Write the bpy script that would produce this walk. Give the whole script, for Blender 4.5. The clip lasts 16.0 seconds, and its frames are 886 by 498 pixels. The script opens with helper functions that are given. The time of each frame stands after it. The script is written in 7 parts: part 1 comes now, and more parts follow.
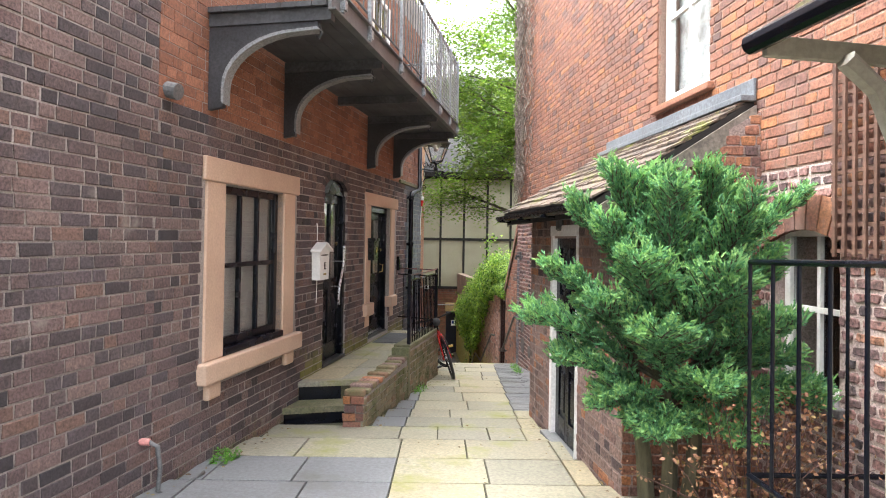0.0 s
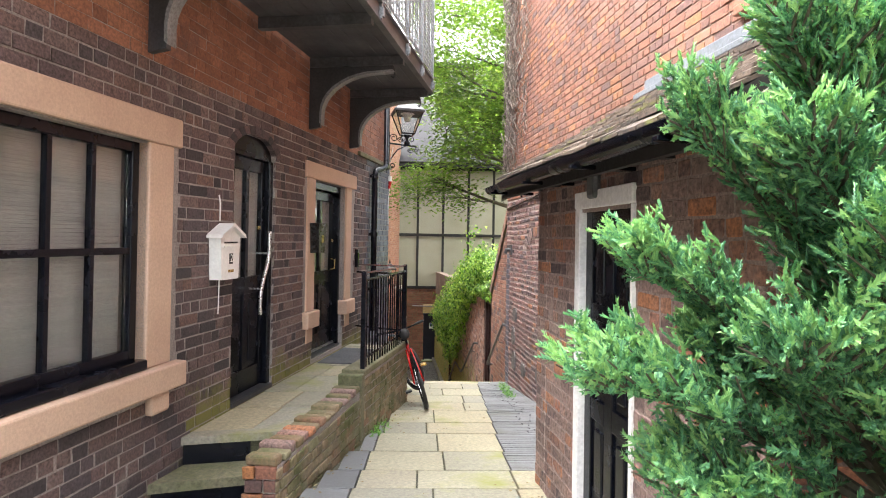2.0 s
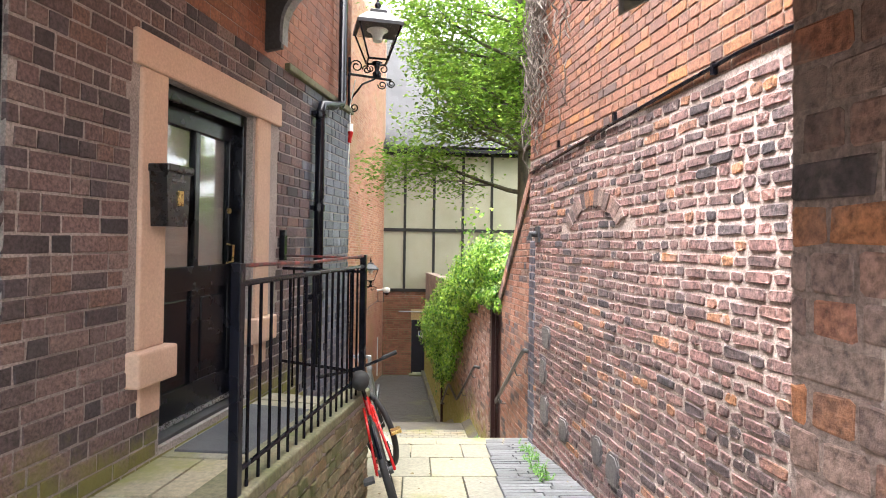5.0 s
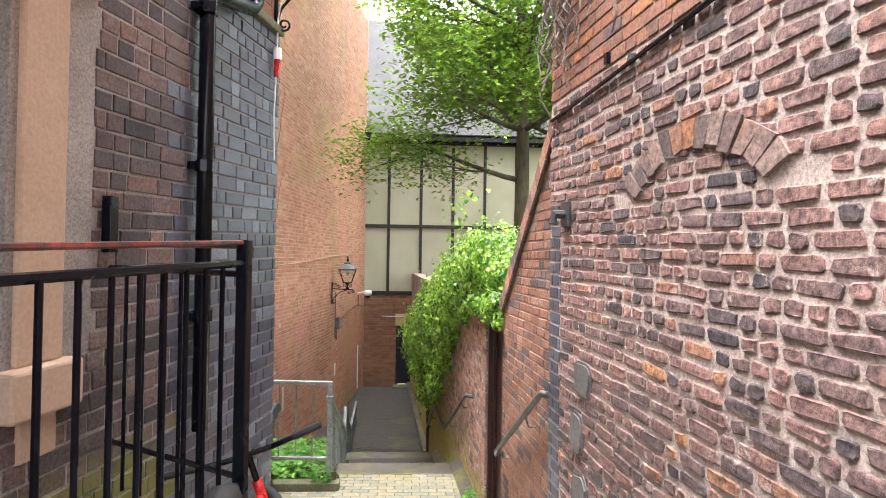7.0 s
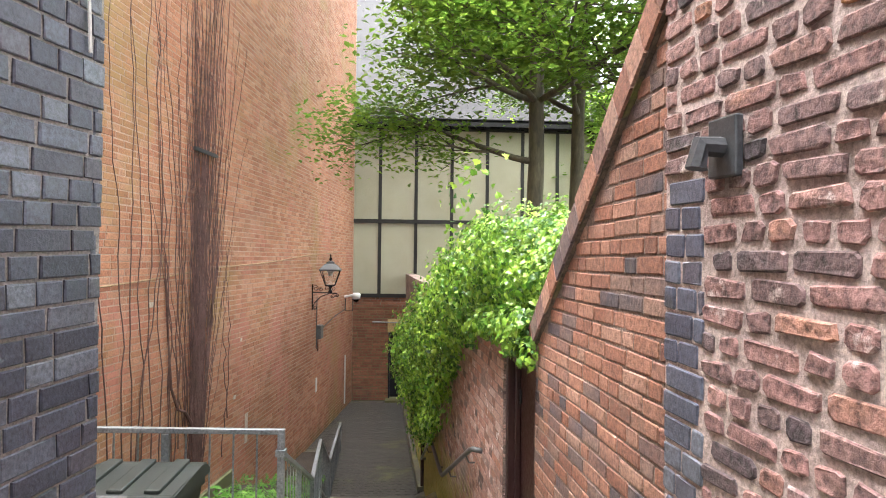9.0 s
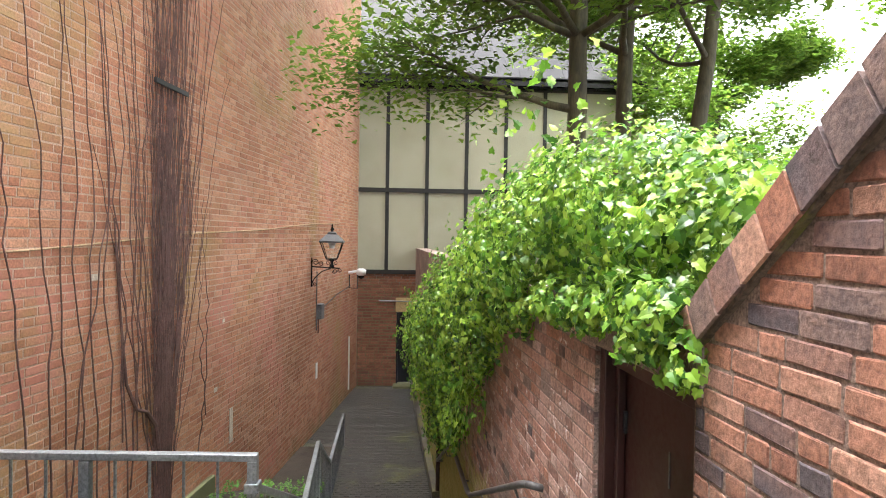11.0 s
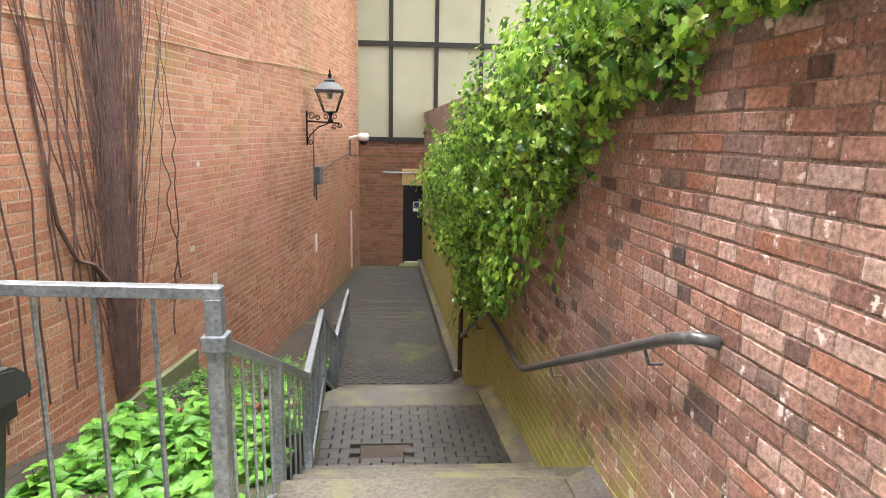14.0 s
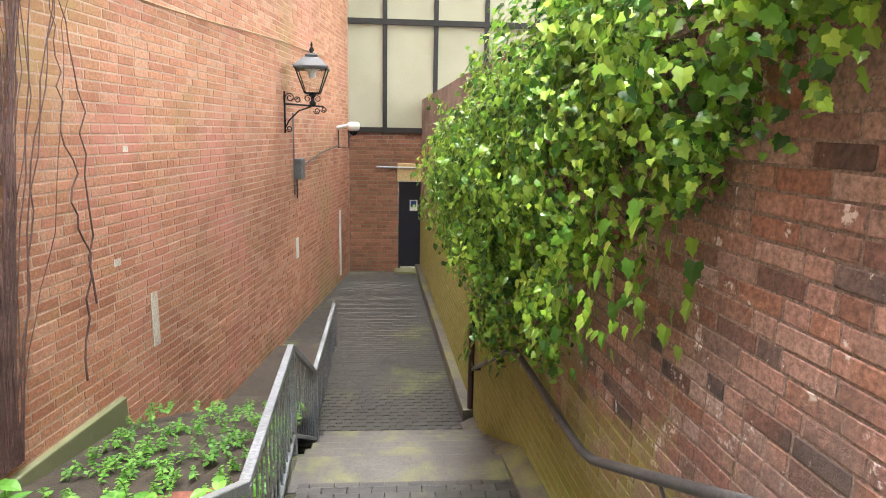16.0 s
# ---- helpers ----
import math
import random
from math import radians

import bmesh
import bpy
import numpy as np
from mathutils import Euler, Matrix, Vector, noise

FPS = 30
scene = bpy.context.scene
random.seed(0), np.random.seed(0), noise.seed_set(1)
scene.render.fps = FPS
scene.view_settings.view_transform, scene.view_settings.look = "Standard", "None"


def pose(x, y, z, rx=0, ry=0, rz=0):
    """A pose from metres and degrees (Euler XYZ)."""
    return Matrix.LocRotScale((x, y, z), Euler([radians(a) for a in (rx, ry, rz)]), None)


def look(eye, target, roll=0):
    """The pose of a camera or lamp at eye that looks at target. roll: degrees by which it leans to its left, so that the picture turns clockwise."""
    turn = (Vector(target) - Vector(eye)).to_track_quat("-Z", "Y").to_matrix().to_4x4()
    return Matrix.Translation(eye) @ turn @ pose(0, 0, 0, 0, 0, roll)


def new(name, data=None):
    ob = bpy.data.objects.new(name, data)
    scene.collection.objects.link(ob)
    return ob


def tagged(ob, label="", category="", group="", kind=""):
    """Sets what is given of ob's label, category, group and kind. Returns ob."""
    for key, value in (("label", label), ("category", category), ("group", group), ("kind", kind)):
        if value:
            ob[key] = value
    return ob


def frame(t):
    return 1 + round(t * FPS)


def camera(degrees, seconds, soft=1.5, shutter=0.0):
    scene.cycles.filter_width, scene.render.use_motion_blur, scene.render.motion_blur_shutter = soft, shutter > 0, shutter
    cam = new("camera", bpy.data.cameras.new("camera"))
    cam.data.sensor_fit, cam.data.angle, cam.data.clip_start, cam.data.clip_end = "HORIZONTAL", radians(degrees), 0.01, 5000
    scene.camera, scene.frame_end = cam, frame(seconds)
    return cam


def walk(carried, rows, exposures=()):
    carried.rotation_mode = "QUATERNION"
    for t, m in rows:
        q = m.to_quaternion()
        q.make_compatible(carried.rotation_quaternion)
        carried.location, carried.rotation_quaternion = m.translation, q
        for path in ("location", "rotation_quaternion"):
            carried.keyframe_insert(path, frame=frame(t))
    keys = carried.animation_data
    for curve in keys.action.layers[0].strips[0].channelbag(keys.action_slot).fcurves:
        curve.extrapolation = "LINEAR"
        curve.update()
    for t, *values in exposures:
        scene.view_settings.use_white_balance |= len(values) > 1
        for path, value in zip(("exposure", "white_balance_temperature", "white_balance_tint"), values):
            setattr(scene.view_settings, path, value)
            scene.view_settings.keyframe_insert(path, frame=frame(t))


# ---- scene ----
cam = camera(71.7, 16.0, soft=1.0)
METRES, EYE, TILT, LEAN, TURN = 15.5, 1.5, 0.0, 0.0, 0.0
ROWS = [
    (0.0, 0.0, 0.0, 0.0, -0.01, 0.78, -0.89),
    (0.5, 0.001, 0.0358, -0.0022, -0.62, 0.73, -0.84),
    (1.0, 0.0017, 0.0736, -0.0041, -1.0, 0.72, -0.93),
    (1.5, 0.0047, 0.1102, -0.0045, -1.7, 0.79, -0.94),
    (2.0, 0.0081, 0.1468, -0.0051, -1.86, 0.73, -0.9),
    (2.5, 0.0097, 0.184, -0.005, -1.97, 0.71, -0.89),
    (3.0, 0.0103, 0.2225, -0.0061, -2.17, 0.73, -0.89),
    (3.5, 0.0101, 0.2594, -0.0085, -2.29, 0.75, -0.92),
    (4.0, 0.0127, 0.2955, -0.0104, -2.45, 0.87, -0.87),
    (6.5, 0.0261, 0.477, -0.0156, -3.15, 0.91, -0.79),
    (7.0, 0.0313, 0.5119, -0.0158, -3.46, 0.95, -0.81),
    (7.5, 0.0361, 0.5468, -0.0152, -3.46, 0.93, -0.8),
    (8.0, 0.0411, 0.5827, -0.0152, -3.69, 0.9, -0.62),
    (10.5, 0.0376, 0.7447, -0.0237, -3.37, 0.67, -0.95),
    (11.0, 0.033, 0.766, -0.0282, -3.13, -1.08, -0.91),
    (11.5, 0.0307, 0.7836, -0.0364, -3.08, -2.45, -0.91),
    (12.0, 0.0256, 0.7999, -0.0447, -3.1, -5.93, -1.01),
    (12.5, 0.0222, 0.8174, -0.0537, -3.15, -8.42, -1.0),
    (13.0, 0.0195, 0.8356, -0.062, -3.25, -10.36, -1.05),
    (13.5, 0.0179, 0.8552, -0.0716, -3.19, -10.8, -1.05),
    (14.0, 0.0159, 0.873, -0.08, -3.39, -10.73, -1.06),
    (14.5, 0.0163, 0.8927, -0.0876, -3.5, -10.75, -1.09),
    (15.0, 0.0154, 0.9182, -0.0928, -3.65, -10.92, -1.13),
    (15.5, 0.0153, 0.9495, -0.0944, -3.66, -11.04, -1.18),
    (16.0, 0.014, 0.9807, -0.0927, -3.9, -10.84, -1.11),
]
walk(cam, [(t, pose(0, 0, EYE, TILT, LEAN, TURN) @ pose(METRES * x, METRES * y, METRES * z, 90 + pitch, roll, yaw)) for t, x, y, z, yaw, pitch, roll in ROWS], ((0.0, 3.05), (2.0, 3.4), (4.0, 3.75), (8.0, 3.6), (11.0, 3.5), (13.0, 4.0), (14.5, 4.15), (16.0, 4.35)))

# ---- world and light: bright overcast day ----
world = bpy.data.worlds.new("overcast")
scene.world = world
world.use_nodes = True
wn, wl = world.node_tree.nodes, world.node_tree.links
sky = wn.new("ShaderNodeTexSky")
sky.sky_type, sky.sun_disc, sky.sun_elevation, sky.sun_rotation = "NISHITA", False, radians(68), radians(285)
sky.air_density, sky.dust_density = 1.0, 4.0
pale = wn.new("ShaderNodeHueSaturation")
pale.inputs["Saturation"].default_value = 0.25
wl.new(sky.outputs[0], pale.inputs["Color"])
wl.new(pale.outputs[0], wn["Background"].inputs["Color"])
wn["Background"].inputs["Strength"].default_value = 0.15
sun = new("sun", bpy.data.lights.new("sun", "SUN"))
sun.data.energy, sun.data.angle, sun.data.color = 1.5, radians(85), (1.0, 0.965, 0.94)
sun.matrix_world = look((-11.5, 3.0, 30), (0, 0, 0))

# ---- materials ----
def tree_of(name):
    m = bpy.data.materials.new(name)
    m.use_nodes = True
    return m, m.node_tree.nodes, m.node_tree.links, m.node_tree.nodes["Principled BSDF"]


def ramp(n, l, fac, cols, spread=(0.0, 1.0)):
    r = n.new("ShaderNodeValToRGB")
    while len(r.color_ramp.elements) < len(cols):
        r.color_ramp.elements.new(0.5)
    for i, c in enumerate(cols):
        e = r.color_ramp.elements[i]
        e.position = spread[0] + (spread[1] - spread[0]) * i / max(1, len(cols) - 1)
        e.color = (*c, 1)
    l.new(fac, r.inputs[0])
    return r.outputs[0]


def noise_of(n, l, where, scale, detail=4.0, rough=0.6, stretch=None):
    t = n.new("ShaderNodeTexNoise")
    t.inputs["Scale"].default_value, t.inputs["Detail"].default_value, t.inputs["Roughness"].default_value = scale, detail, rough
    if stretch:
        mp = n.new("ShaderNodeMapping")
        mp.inputs["Scale"].default_value = stretch
        l.new(where, mp.inputs[0])
        where = mp.outputs[0]
    l.new(where, t.inputs["Vector"])
    return t.outputs[0]


def math_of(n, l, op, a, b=None):
    m = n.new("ShaderNodeMath")
    m.operation = op
    for i, v in enumerate((a, b)):
        if v is None:
            continue
        if isinstance(v, (int, float)):
            m.inputs[i].default_value = v
        else:
            l.new(v, m.inputs[i])
    return m.outputs[0]


def mix_of(n, l, fac, a, b, how="MIX"):
    m = n.new("ShaderNodeMix")
    m.data_type, m.blend_type = "RGBA", how
    for key, v in ((0, fac), (6, a), (7, b)):
        if isinstance(v, (int, float)):
            m.inputs[key].default_value = v
        elif isinstance(v, tuple):
            m.inputs[key].default_value = (*v, 1)
        else:
            l.new(v, m.inputs[key])
    return m.outputs[2]


def surface(name, cols, rough=0.85, fine=40.0, coarse=1.5, bump=0.25, metal=0.0, pieces=False, stain=None, stain_at=(0.55, 0.7),
            stain_scale=1.2, stain_z=None, stretch=None, wear=0.35, spec=0.5, second=None, second_at=(0.62, 0.7), second_scale=6.0, moss=None, moss_z=(0.0, 0.6)):
    """A surface with grain and blotches; pieces: each brick, slab or leaf takes its own colour out of cols."""
    m, n, l, p = tree_of(name)
    g = n.new("ShaderNodeNewGeometry")
    pos = g.outputs["Position"]
    a = noise_of(n, l, pos, fine, 6, 0.65, stretch)
    b = noise_of(n, l, pos, coarse, 4, 0.6, stretch)
    if pieces:
        o = n.new("ShaderNodeObjectInfo")
        f = math_of(n, l, "FRACT", math_of(n, l, "ADD", o.outputs["Random"], g.outputs["Random Per Island"]))
        f = math_of(n, l, "ADD", math_of(n, l, "MULTIPLY", f, 0.8), math_of(n, l, "MULTIPLY", b, 0.2))
        c = ramp(n, l, f, cols, (0.1, 0.9))
    else:
        c = ramp(n, l, b, cols, (0.3, 0.7))
    shade = ramp(n, l, a, [(1 - wear * 1.3,) * 3, (1 + wear * 0.5,) * 3], (0.34, 0.66))
    c = mix_of(n, l, 1.0, c, shade, "MULTIPLY")
    big = ramp(n, l, noise_of(n, l, pos, coarse * 0.37, 3, 0.5), [(1 - wear * 0.5,) * 3, (1.08,) * 3], (0.35, 0.65))
    c = mix_of(n, l, 1.0, c, big, "MULTIPLY")
    if second:
        sn = ramp(n, l, noise_of(n, l, pos, second_scale, 6, 0.7), [(0, 0, 0), (1, 1, 1)], second_at)
        c = mix_of(n, l, sn, c, second)
    if stain:
        sn = noise_of(n, l, pos, stain_scale, 5, 0.65)
        if stain_z:
            z = n.new("ShaderNodeSeparateXYZ")
            l.new(pos, z.inputs[0])
            mr = n.new("ShaderNodeMapRange")
            mr.inputs[1].default_value, mr.inputs[2].default_value, mr.inputs[3].default_value, mr.inputs[4].default_value = *stain_z, 0.35, -0.35
            l.new(z.outputs[2], mr.inputs[0])
            sn = math_of(n, l, "ADD", sn, mr.outputs[0])
        c = mix_of(n, l, ramp(n, l, sn, [(0, 0, 0), (1, 1, 1)], stain_at), c, stain)
    if moss:
        z = n.new("ShaderNodeSeparateXYZ")
        l.new(pos, z.inputs[0])
        mr = n.new("ShaderNodeMapRange")
        mr.inputs[1].default_value, mr.inputs[2].default_value, mr.inputs[3].default_value, mr.inputs[4].default_value = *moss_z, 0.35, -0.35
        l.new(z.outputs[2], mr.inputs[0])
        mn = math_of(n, l, "ADD", noise_of(n, l, pos, 3.4, 6, 0.75), mr.outputs[0])
        c = mix_of(n, l, ramp(n, l, mn, [(0, 0, 0), (0.80, 0.80, 0.80)], (0.46, 0.70)), c, moss)
    l.new(c, p.inputs["Base Color"])
    rr = ramp(n, l, a, [(max(0.02, rough - 0.12),) * 3, (min(1, rough + 0.1),) * 3], (0.3, 0.7))
    l.new(rr, p.inputs["Roughness"])
    p.inputs["Metallic"].default_value = metal
    p.inputs["Specular IOR Level"].default_value = spec
    if bump:
        bn = n.new("ShaderNodeBump")
        bn.inputs["Strength"].default_value, bn.inputs["Distance"].default_value = bump, 0.01
        l.new(math_of(n, l, "ADD", a, math_of(n, l, "MULTIPLY", b, 0.6)), bn.inputs["Height"])
        l.new(bn.outputs[0], p.inputs["Normal"])
    return m


def paint(name, col, rough=0.25, spec=0.5):
    """Smooth gloss paint with a faint cloudiness."""
    m, n, l, p = tree_of(name)
    g = n.new("ShaderNodeNewGeometry")
    b = noise_of(n, l, g.outputs["Position"], 3.0, 4, 0.6)
    l.new(ramp(n, l, b, [tuple(c * 0.75 for c in col), tuple(c * 1.25 for c in col)], (0.3, 0.7)), p.inputs["Base Color"])
    l.new(ramp(n, l, b, [(rough * 0.8,) * 3, (rough * 1.25,) * 3], (0.3, 0.7)), p.inputs["Roughness"])
    p.inputs["Specular IOR Level"].default_value = spec
    return m


def leaf_surface(name, cols, rough=0.45, through_light=0.45):
    m, n, l, p = tree_of(name)
    g = n.new("ShaderNodeNewGeometry")
    c = ramp(n, l, g.outputs["Random Per Island"], cols)
    b = noise_of(n, l, g.outputs["Position"], 1.6, 3, 0.5)
    c = mix_of(n, l, 1.0, c, ramp(n, l, b, [(0.7, 0.75, 0.7), (1.15, 1.1, 1.0)], (0.3, 0.7)), "MULTIPLY")
    l.new(c, p.inputs["Base Color"])
    p.inputs["Roughness"].default_value = rough
    t = n.new("ShaderNodeBsdfTranslucent")
    l.new(c, t.inputs["Color"])
    mx = n.new("ShaderNodeMixShader")
    mx.inputs[0].default_value = through_light
    l.new(p.outputs[0], mx.inputs[1])
    l.new(t.outputs[0], mx.inputs[2])
    l.new(mx.outputs[0], n["Material Output"].inputs[0])
    return m


def glass_surface(name, tint=(0.9, 0.95, 0.95)):
    m, n, l, p = tree_of(name)
    p.inputs["Base Color"].default_value = (*tint, 1)
    p.inputs["Roughness"].default_value = 0.02
    p.inputs["Transmission Weight"].default_value = 1.0
    p.inputs["IOR"].default_value = 1.45
    return m


MORTAR = surface("lime_mortar", [(0.28, 0.25, 0.24), (0.40, 0.365, 0.345)], fine=90, coarse=3, moss=(0.12, 0.13, 0.035), moss_z=(-0.45, 0.25))
MORTAR_PINK = surface("pink_mortar", [(0.445, 0.350, 0.322), (0.587, 0.482, 0.445)], fine=70, coarse=2.5, wear=0.4, bump=0.5, stain=(0.26, 0.19, 0.175), stain_at=(0.60, 0.76), stain_scale=1.3)
MORTAR_RED = surface("reddish_lime_mortar", [(0.255, 0.161, 0.124), (0.345, 0.240, 0.188)], fine=70, coarse=2.5, wear=0.4, bump=0.4)
MORTAR_LEAN = surface("grimy_mortar", [(0.25, 0.185, 0.168), (0.36, 0.275, 0.25)], fine=70, coarse=3, wear=0.4, bump=0.5)
MORTAR_BUFF = surface("buff_mortar", [(0.46, 0.33, 0.23), (0.56, 0.42, 0.31)], fine=90, coarse=3)
MORTAR_GOLD = surface("pale_buff_mortar", [(0.52, 0.34, 0.25), (0.61, 0.43, 0.33)], fine=90, coarse=3)
MORTAR_STEP = surface("dark_buff_mortar", [(0.23, 0.165, 0.14), (0.36, 0.27, 0.23)], fine=90, coarse=3, wear=0.5, moss=(0.42, 0.42, 0.10), moss_z=(-2.1, -0.30))
BRICK_PLUM = surface("plum_brick", [(0.049, 0.044, 0.051), (0.104, 0.078, 0.083), (0.152, 0.105, 0.104), (0.189, 0.126, 0.122), (0.232, 0.165, 0.152), (0.085, 0.071, 0.079), (0.122, 0.095, 0.104), (0.22, 0.135, 0.11)], pieces=True, fine=60, coarse=2, bump=0.4, wear=0.5, stain=(0.27, 0.24, 0.22), stain_at=(0.64, 0.8), stain_scale=2.2, moss=(0.13, 0.13, 0.04), moss_z=(-0.55, 0.2))
BRICK_PLUM_MOSS = surface("mossy_plum_brick", [(0.060, 0.054, 0.060), (0.120, 0.090, 0.090), (0.180, 0.126, 0.120), (0.228, 0.162, 0.150)], pieces=True, fine=60, coarse=2, bump=0.5, wear=0.5, moss=(0.17, 0.17, 0.035), moss_z=(0.1, 0.75))
BRICK_BLUE = surface("blue_brick", [(0.06, 0.065, 0.095), (0.10, 0.108, 0.15), (0.085, 0.092, 0.13), (0.15, 0.165, 0.215), (0.075, 0.08, 0.115), (0.115, 0.11, 0.14), (0.21, 0.235, 0.29)], rough=0.42, pieces=True, fine=60, coarse=2, bump=0.3, wear=0.4, second=(0.34, 0.37, 0.41), second_at=(0.66, 0.74), second_scale=2.5)
BRICK_RED = surface("red_brick", [(0.118, 0.071, 0.067), (0.244, 0.105, 0.071), (0.277, 0.118, 0.076), (0.311, 0.130, 0.076), (0.202, 0.101, 0.080), (0.277, 0.126, 0.084), (0.386, 0.160, 0.063)], pieces=True, fine=50, coarse=2, bump=0.5, wear=0.45, stain=(0.22, 0.145, 0.12), stain_at=(0.60, 0.76), stain_scale=1.6, second=(0.40, 0.31, 0.26), second_at=(0.66, 0.74), second_scale=5.0)
BRICK_RUBBED = surface("rubbed_red_brick", [(0.22, 0.095, 0.06), (0.29, 0.125, 0.075), (0.35, 0.155, 0.095)], pieces=True, fine=50, coarse=1.2, bump=0.2, stain=(0.10, 0.06, 0.055), stain_at=(0.58, 0.75), stain_scale=1.1)
BRICK_OLD = surface("weathered_brick", [(0.075, 0.06, 0.068), (0.16, 0.105, 0.105), (0.27, 0.15, 0.14), (0.33, 0.18, 0.165), (0.12, 0.092, 0.098), (0.36, 0.20, 0.175), (0.20, 0.13, 0.13), (0.30, 0.165, 0.15), (0.50, 0.235, 0.12)], pieces=True, fine=38, coarse=2.5, bump=0.9, wear=0.6, stain=(0.19, 0.135, 0.135), stain_at=(0.60, 0.76), stain_scale=1.4, second=(0.52, 0.42, 0.39), second_at=(0.62, 0.70), second_scale=7.0)
BRICK_STEP = surface("brown_brick", [(0.22, 0.12, 0.10), (0.36, 0.19, 0.15), (0.44, 0.25, 0.205), (0.47, 0.30, 0.25), (0.07, 0.06, 0.065), (0.40, 0.19, 0.13), (0.52, 0.38, 0.34), (0.28, 0.15, 0.12), (0.43, 0.28, 0.24), (0.33, 0.15, 0.10)], pieces=True, fine=50, coarse=2, bump=0.45, wear=0.42, stain=(0.13, 0.10, 0.085), stain_at=(0.56, 0.74), stain_scale=1.1, moss=(0.27, 0.28, 0.045), moss_z=(-2.1, -0.30), second=(0.66, 0.59, 0.57), second_at=(0.60, 0.64), second_scale=9.0)
BRICK_RAKE = surface("orange_brown_brick", [(0.26, 0.12, 0.085), (0.37, 0.17, 0.115), (0.43, 0.22, 0.155), (0.09, 0.08, 0.095), (0.40, 0.24, 0.18), (0.33, 0.14, 0.09), (0.46, 0.27, 0.20)], pieces=True, fine=50, coarse=3, bump=0.45, wear=0.4, stain=(0.16, 0.11, 0.09), stain_at=(0.58, 0.74), stain_scale=2.0)
BRICK_LEAN = surface("patched_brick", [(0.27, 0.195, 0.175), (0.30, 0.205, 0.18), (0.24, 0.165, 0.15), (0.20, 0.13, 0.12), (0.46, 0.19, 0.09), (0.33, 0.235, 0.21), (0.29, 0.19, 0.165), (0.08, 0.06, 0.065), (0.30, 0.20, 0.175), (0.40, 0.16, 0.10)], pieces=True, fine=45, coarse=2, bump=0.6, wear=0.5, stain=(0.27, 0.195, 0.175), stain_at=(0.56, 0.70), stain_scale=4.5)
STEP_WET = surface("wet_dark_step", [(0.065, 0.06, 0.056), (0.115, 0.105, 0.093)], rough=0.4, fine=40, coarse=3, bump=0.4, stain=(0.15, 0.15, 0.05), stain_at=(0.5, 0.66), stain_scale=2)
STEP_PALE = surface("pale_worn_step", [(0.085, 0.076, 0.06), (0.14, 0.122, 0.097)], rough=0.5, fine=40, coarse=3, bump=0.4, wear=0.5, stain=(0.14, 0.135, 0.06), stain_at=(0.5, 0.66), stain_scale=2)
BRICK_GOLD = surface("orange_brick", [(0.42, 0.165, 0.095), (0.53, 0.23, 0.135), (0.57, 0.265, 0.155), (0.60, 0.32, 0.21), (0.46, 0.19, 0.115), (0.50, 0.24, 0.13)], pieces=True, fine=50, coarse=1.2, bump=0.3, wear=0.35, stain=(0.34, 0.235, 0.09), stain_at=(0.55, 0.75), stain_scale=0.5, second=(0.52, 0.205, 0.155), second_at=(0.54, 0.70), second_scale=0.6, moss=(0.17, 0.14, 0.06), moss_z=(-3.9, -1.9))
STONE_PINK = surface("painted_stone", [(0.50, 0.35, 0.26), (0.58, 0.42, 0.315)], rough=0.75, fine=60, coarse=2, wear=0.12, bump=0.12)
FLAG = surface("sandstone_flag", [(0.22, 0.21, 0.17), (0.28, 0.265, 0.20), (0.32, 0.295, 0.215), (0.345, 0.295, 0.195), (0.25, 0.24, 0.20)], rough=0.7, pieces=True, fine=35, coarse=2, bump=0.12, wear=0.28, stain=(0.19, 0.20, 0.05), stain_at=(0.55, 0.72), stain_scale=1.5)
SLATE = surface("slate_flag", [(0.13, 0.135, 0.145), (0.16, 0.167, 0.18), (0.20, 0.207, 0.22)], rough=0.55, pieces=True, fine=35, coarse=2, bump=0.15, wear=0.3, stain=(0.10, 0.10, 0.09), stain_at=(0.55, 0.7))
SETT = surface("wet_paver", [(0.025, 0.023, 0.023), (0.035, 0.034, 0.030), (0.046, 0.043, 0.037)], rough=0.38, pieces=True, fine=40, coarse=1.5, bump=0.4, stain=(0.11, 0.115, 0.04), stain_at=(0.58, 0.75), stain_scale=1.1)
STONE_GREY = surface("grey_stone_block", [(0.10, 0.095, 0.10), (0.19, 0.17, 0.165)], fine=40, coarse=3, bump=0.6)
SOIL = surface("soil", [(0.035, 0.025, 0.018), (0.065, 0.048, 0.033)], rough=0.95, fine=60, coarse=5, bump=0.8)
GRIT = surface("dark_joint", [(0.045, 0.044, 0.03), (0.085, 0.085, 0.045)], rough=0.95, fine=80, coarse=4, bump=0.6)
MOSSY = surface("mossy_stone", [(0.10, 0.115, 0.045), (0.16, 0.155, 0.09), (0.22, 0.20, 0.13)], fine=40, coarse=3, bump=0.5)
BLACK = paint("black_paint", (0.003, 0.004, 0.008), 0.25, 0.25)
IRON = surface("dark_iron_paint", [(0.03, 0.032, 0.037), (0.055, 0.057, 0.063)], rough=0.5, fine=50, coarse=4, bump=0.15)
IRON_GREY = surface("weathered_grey_paint", [(0.10, 0.105, 0.11), (0.17, 0.175, 0.18)], rough=0.55, fine=50, coarse=4, bump=0.15)
GALV = surface("galvanised_steel", [(0.30, 0.33, 0.36), (0.42, 0.45, 0.48)], rough=0.45, fine=50, coarse=6, bump=0.1, metal=0.6)
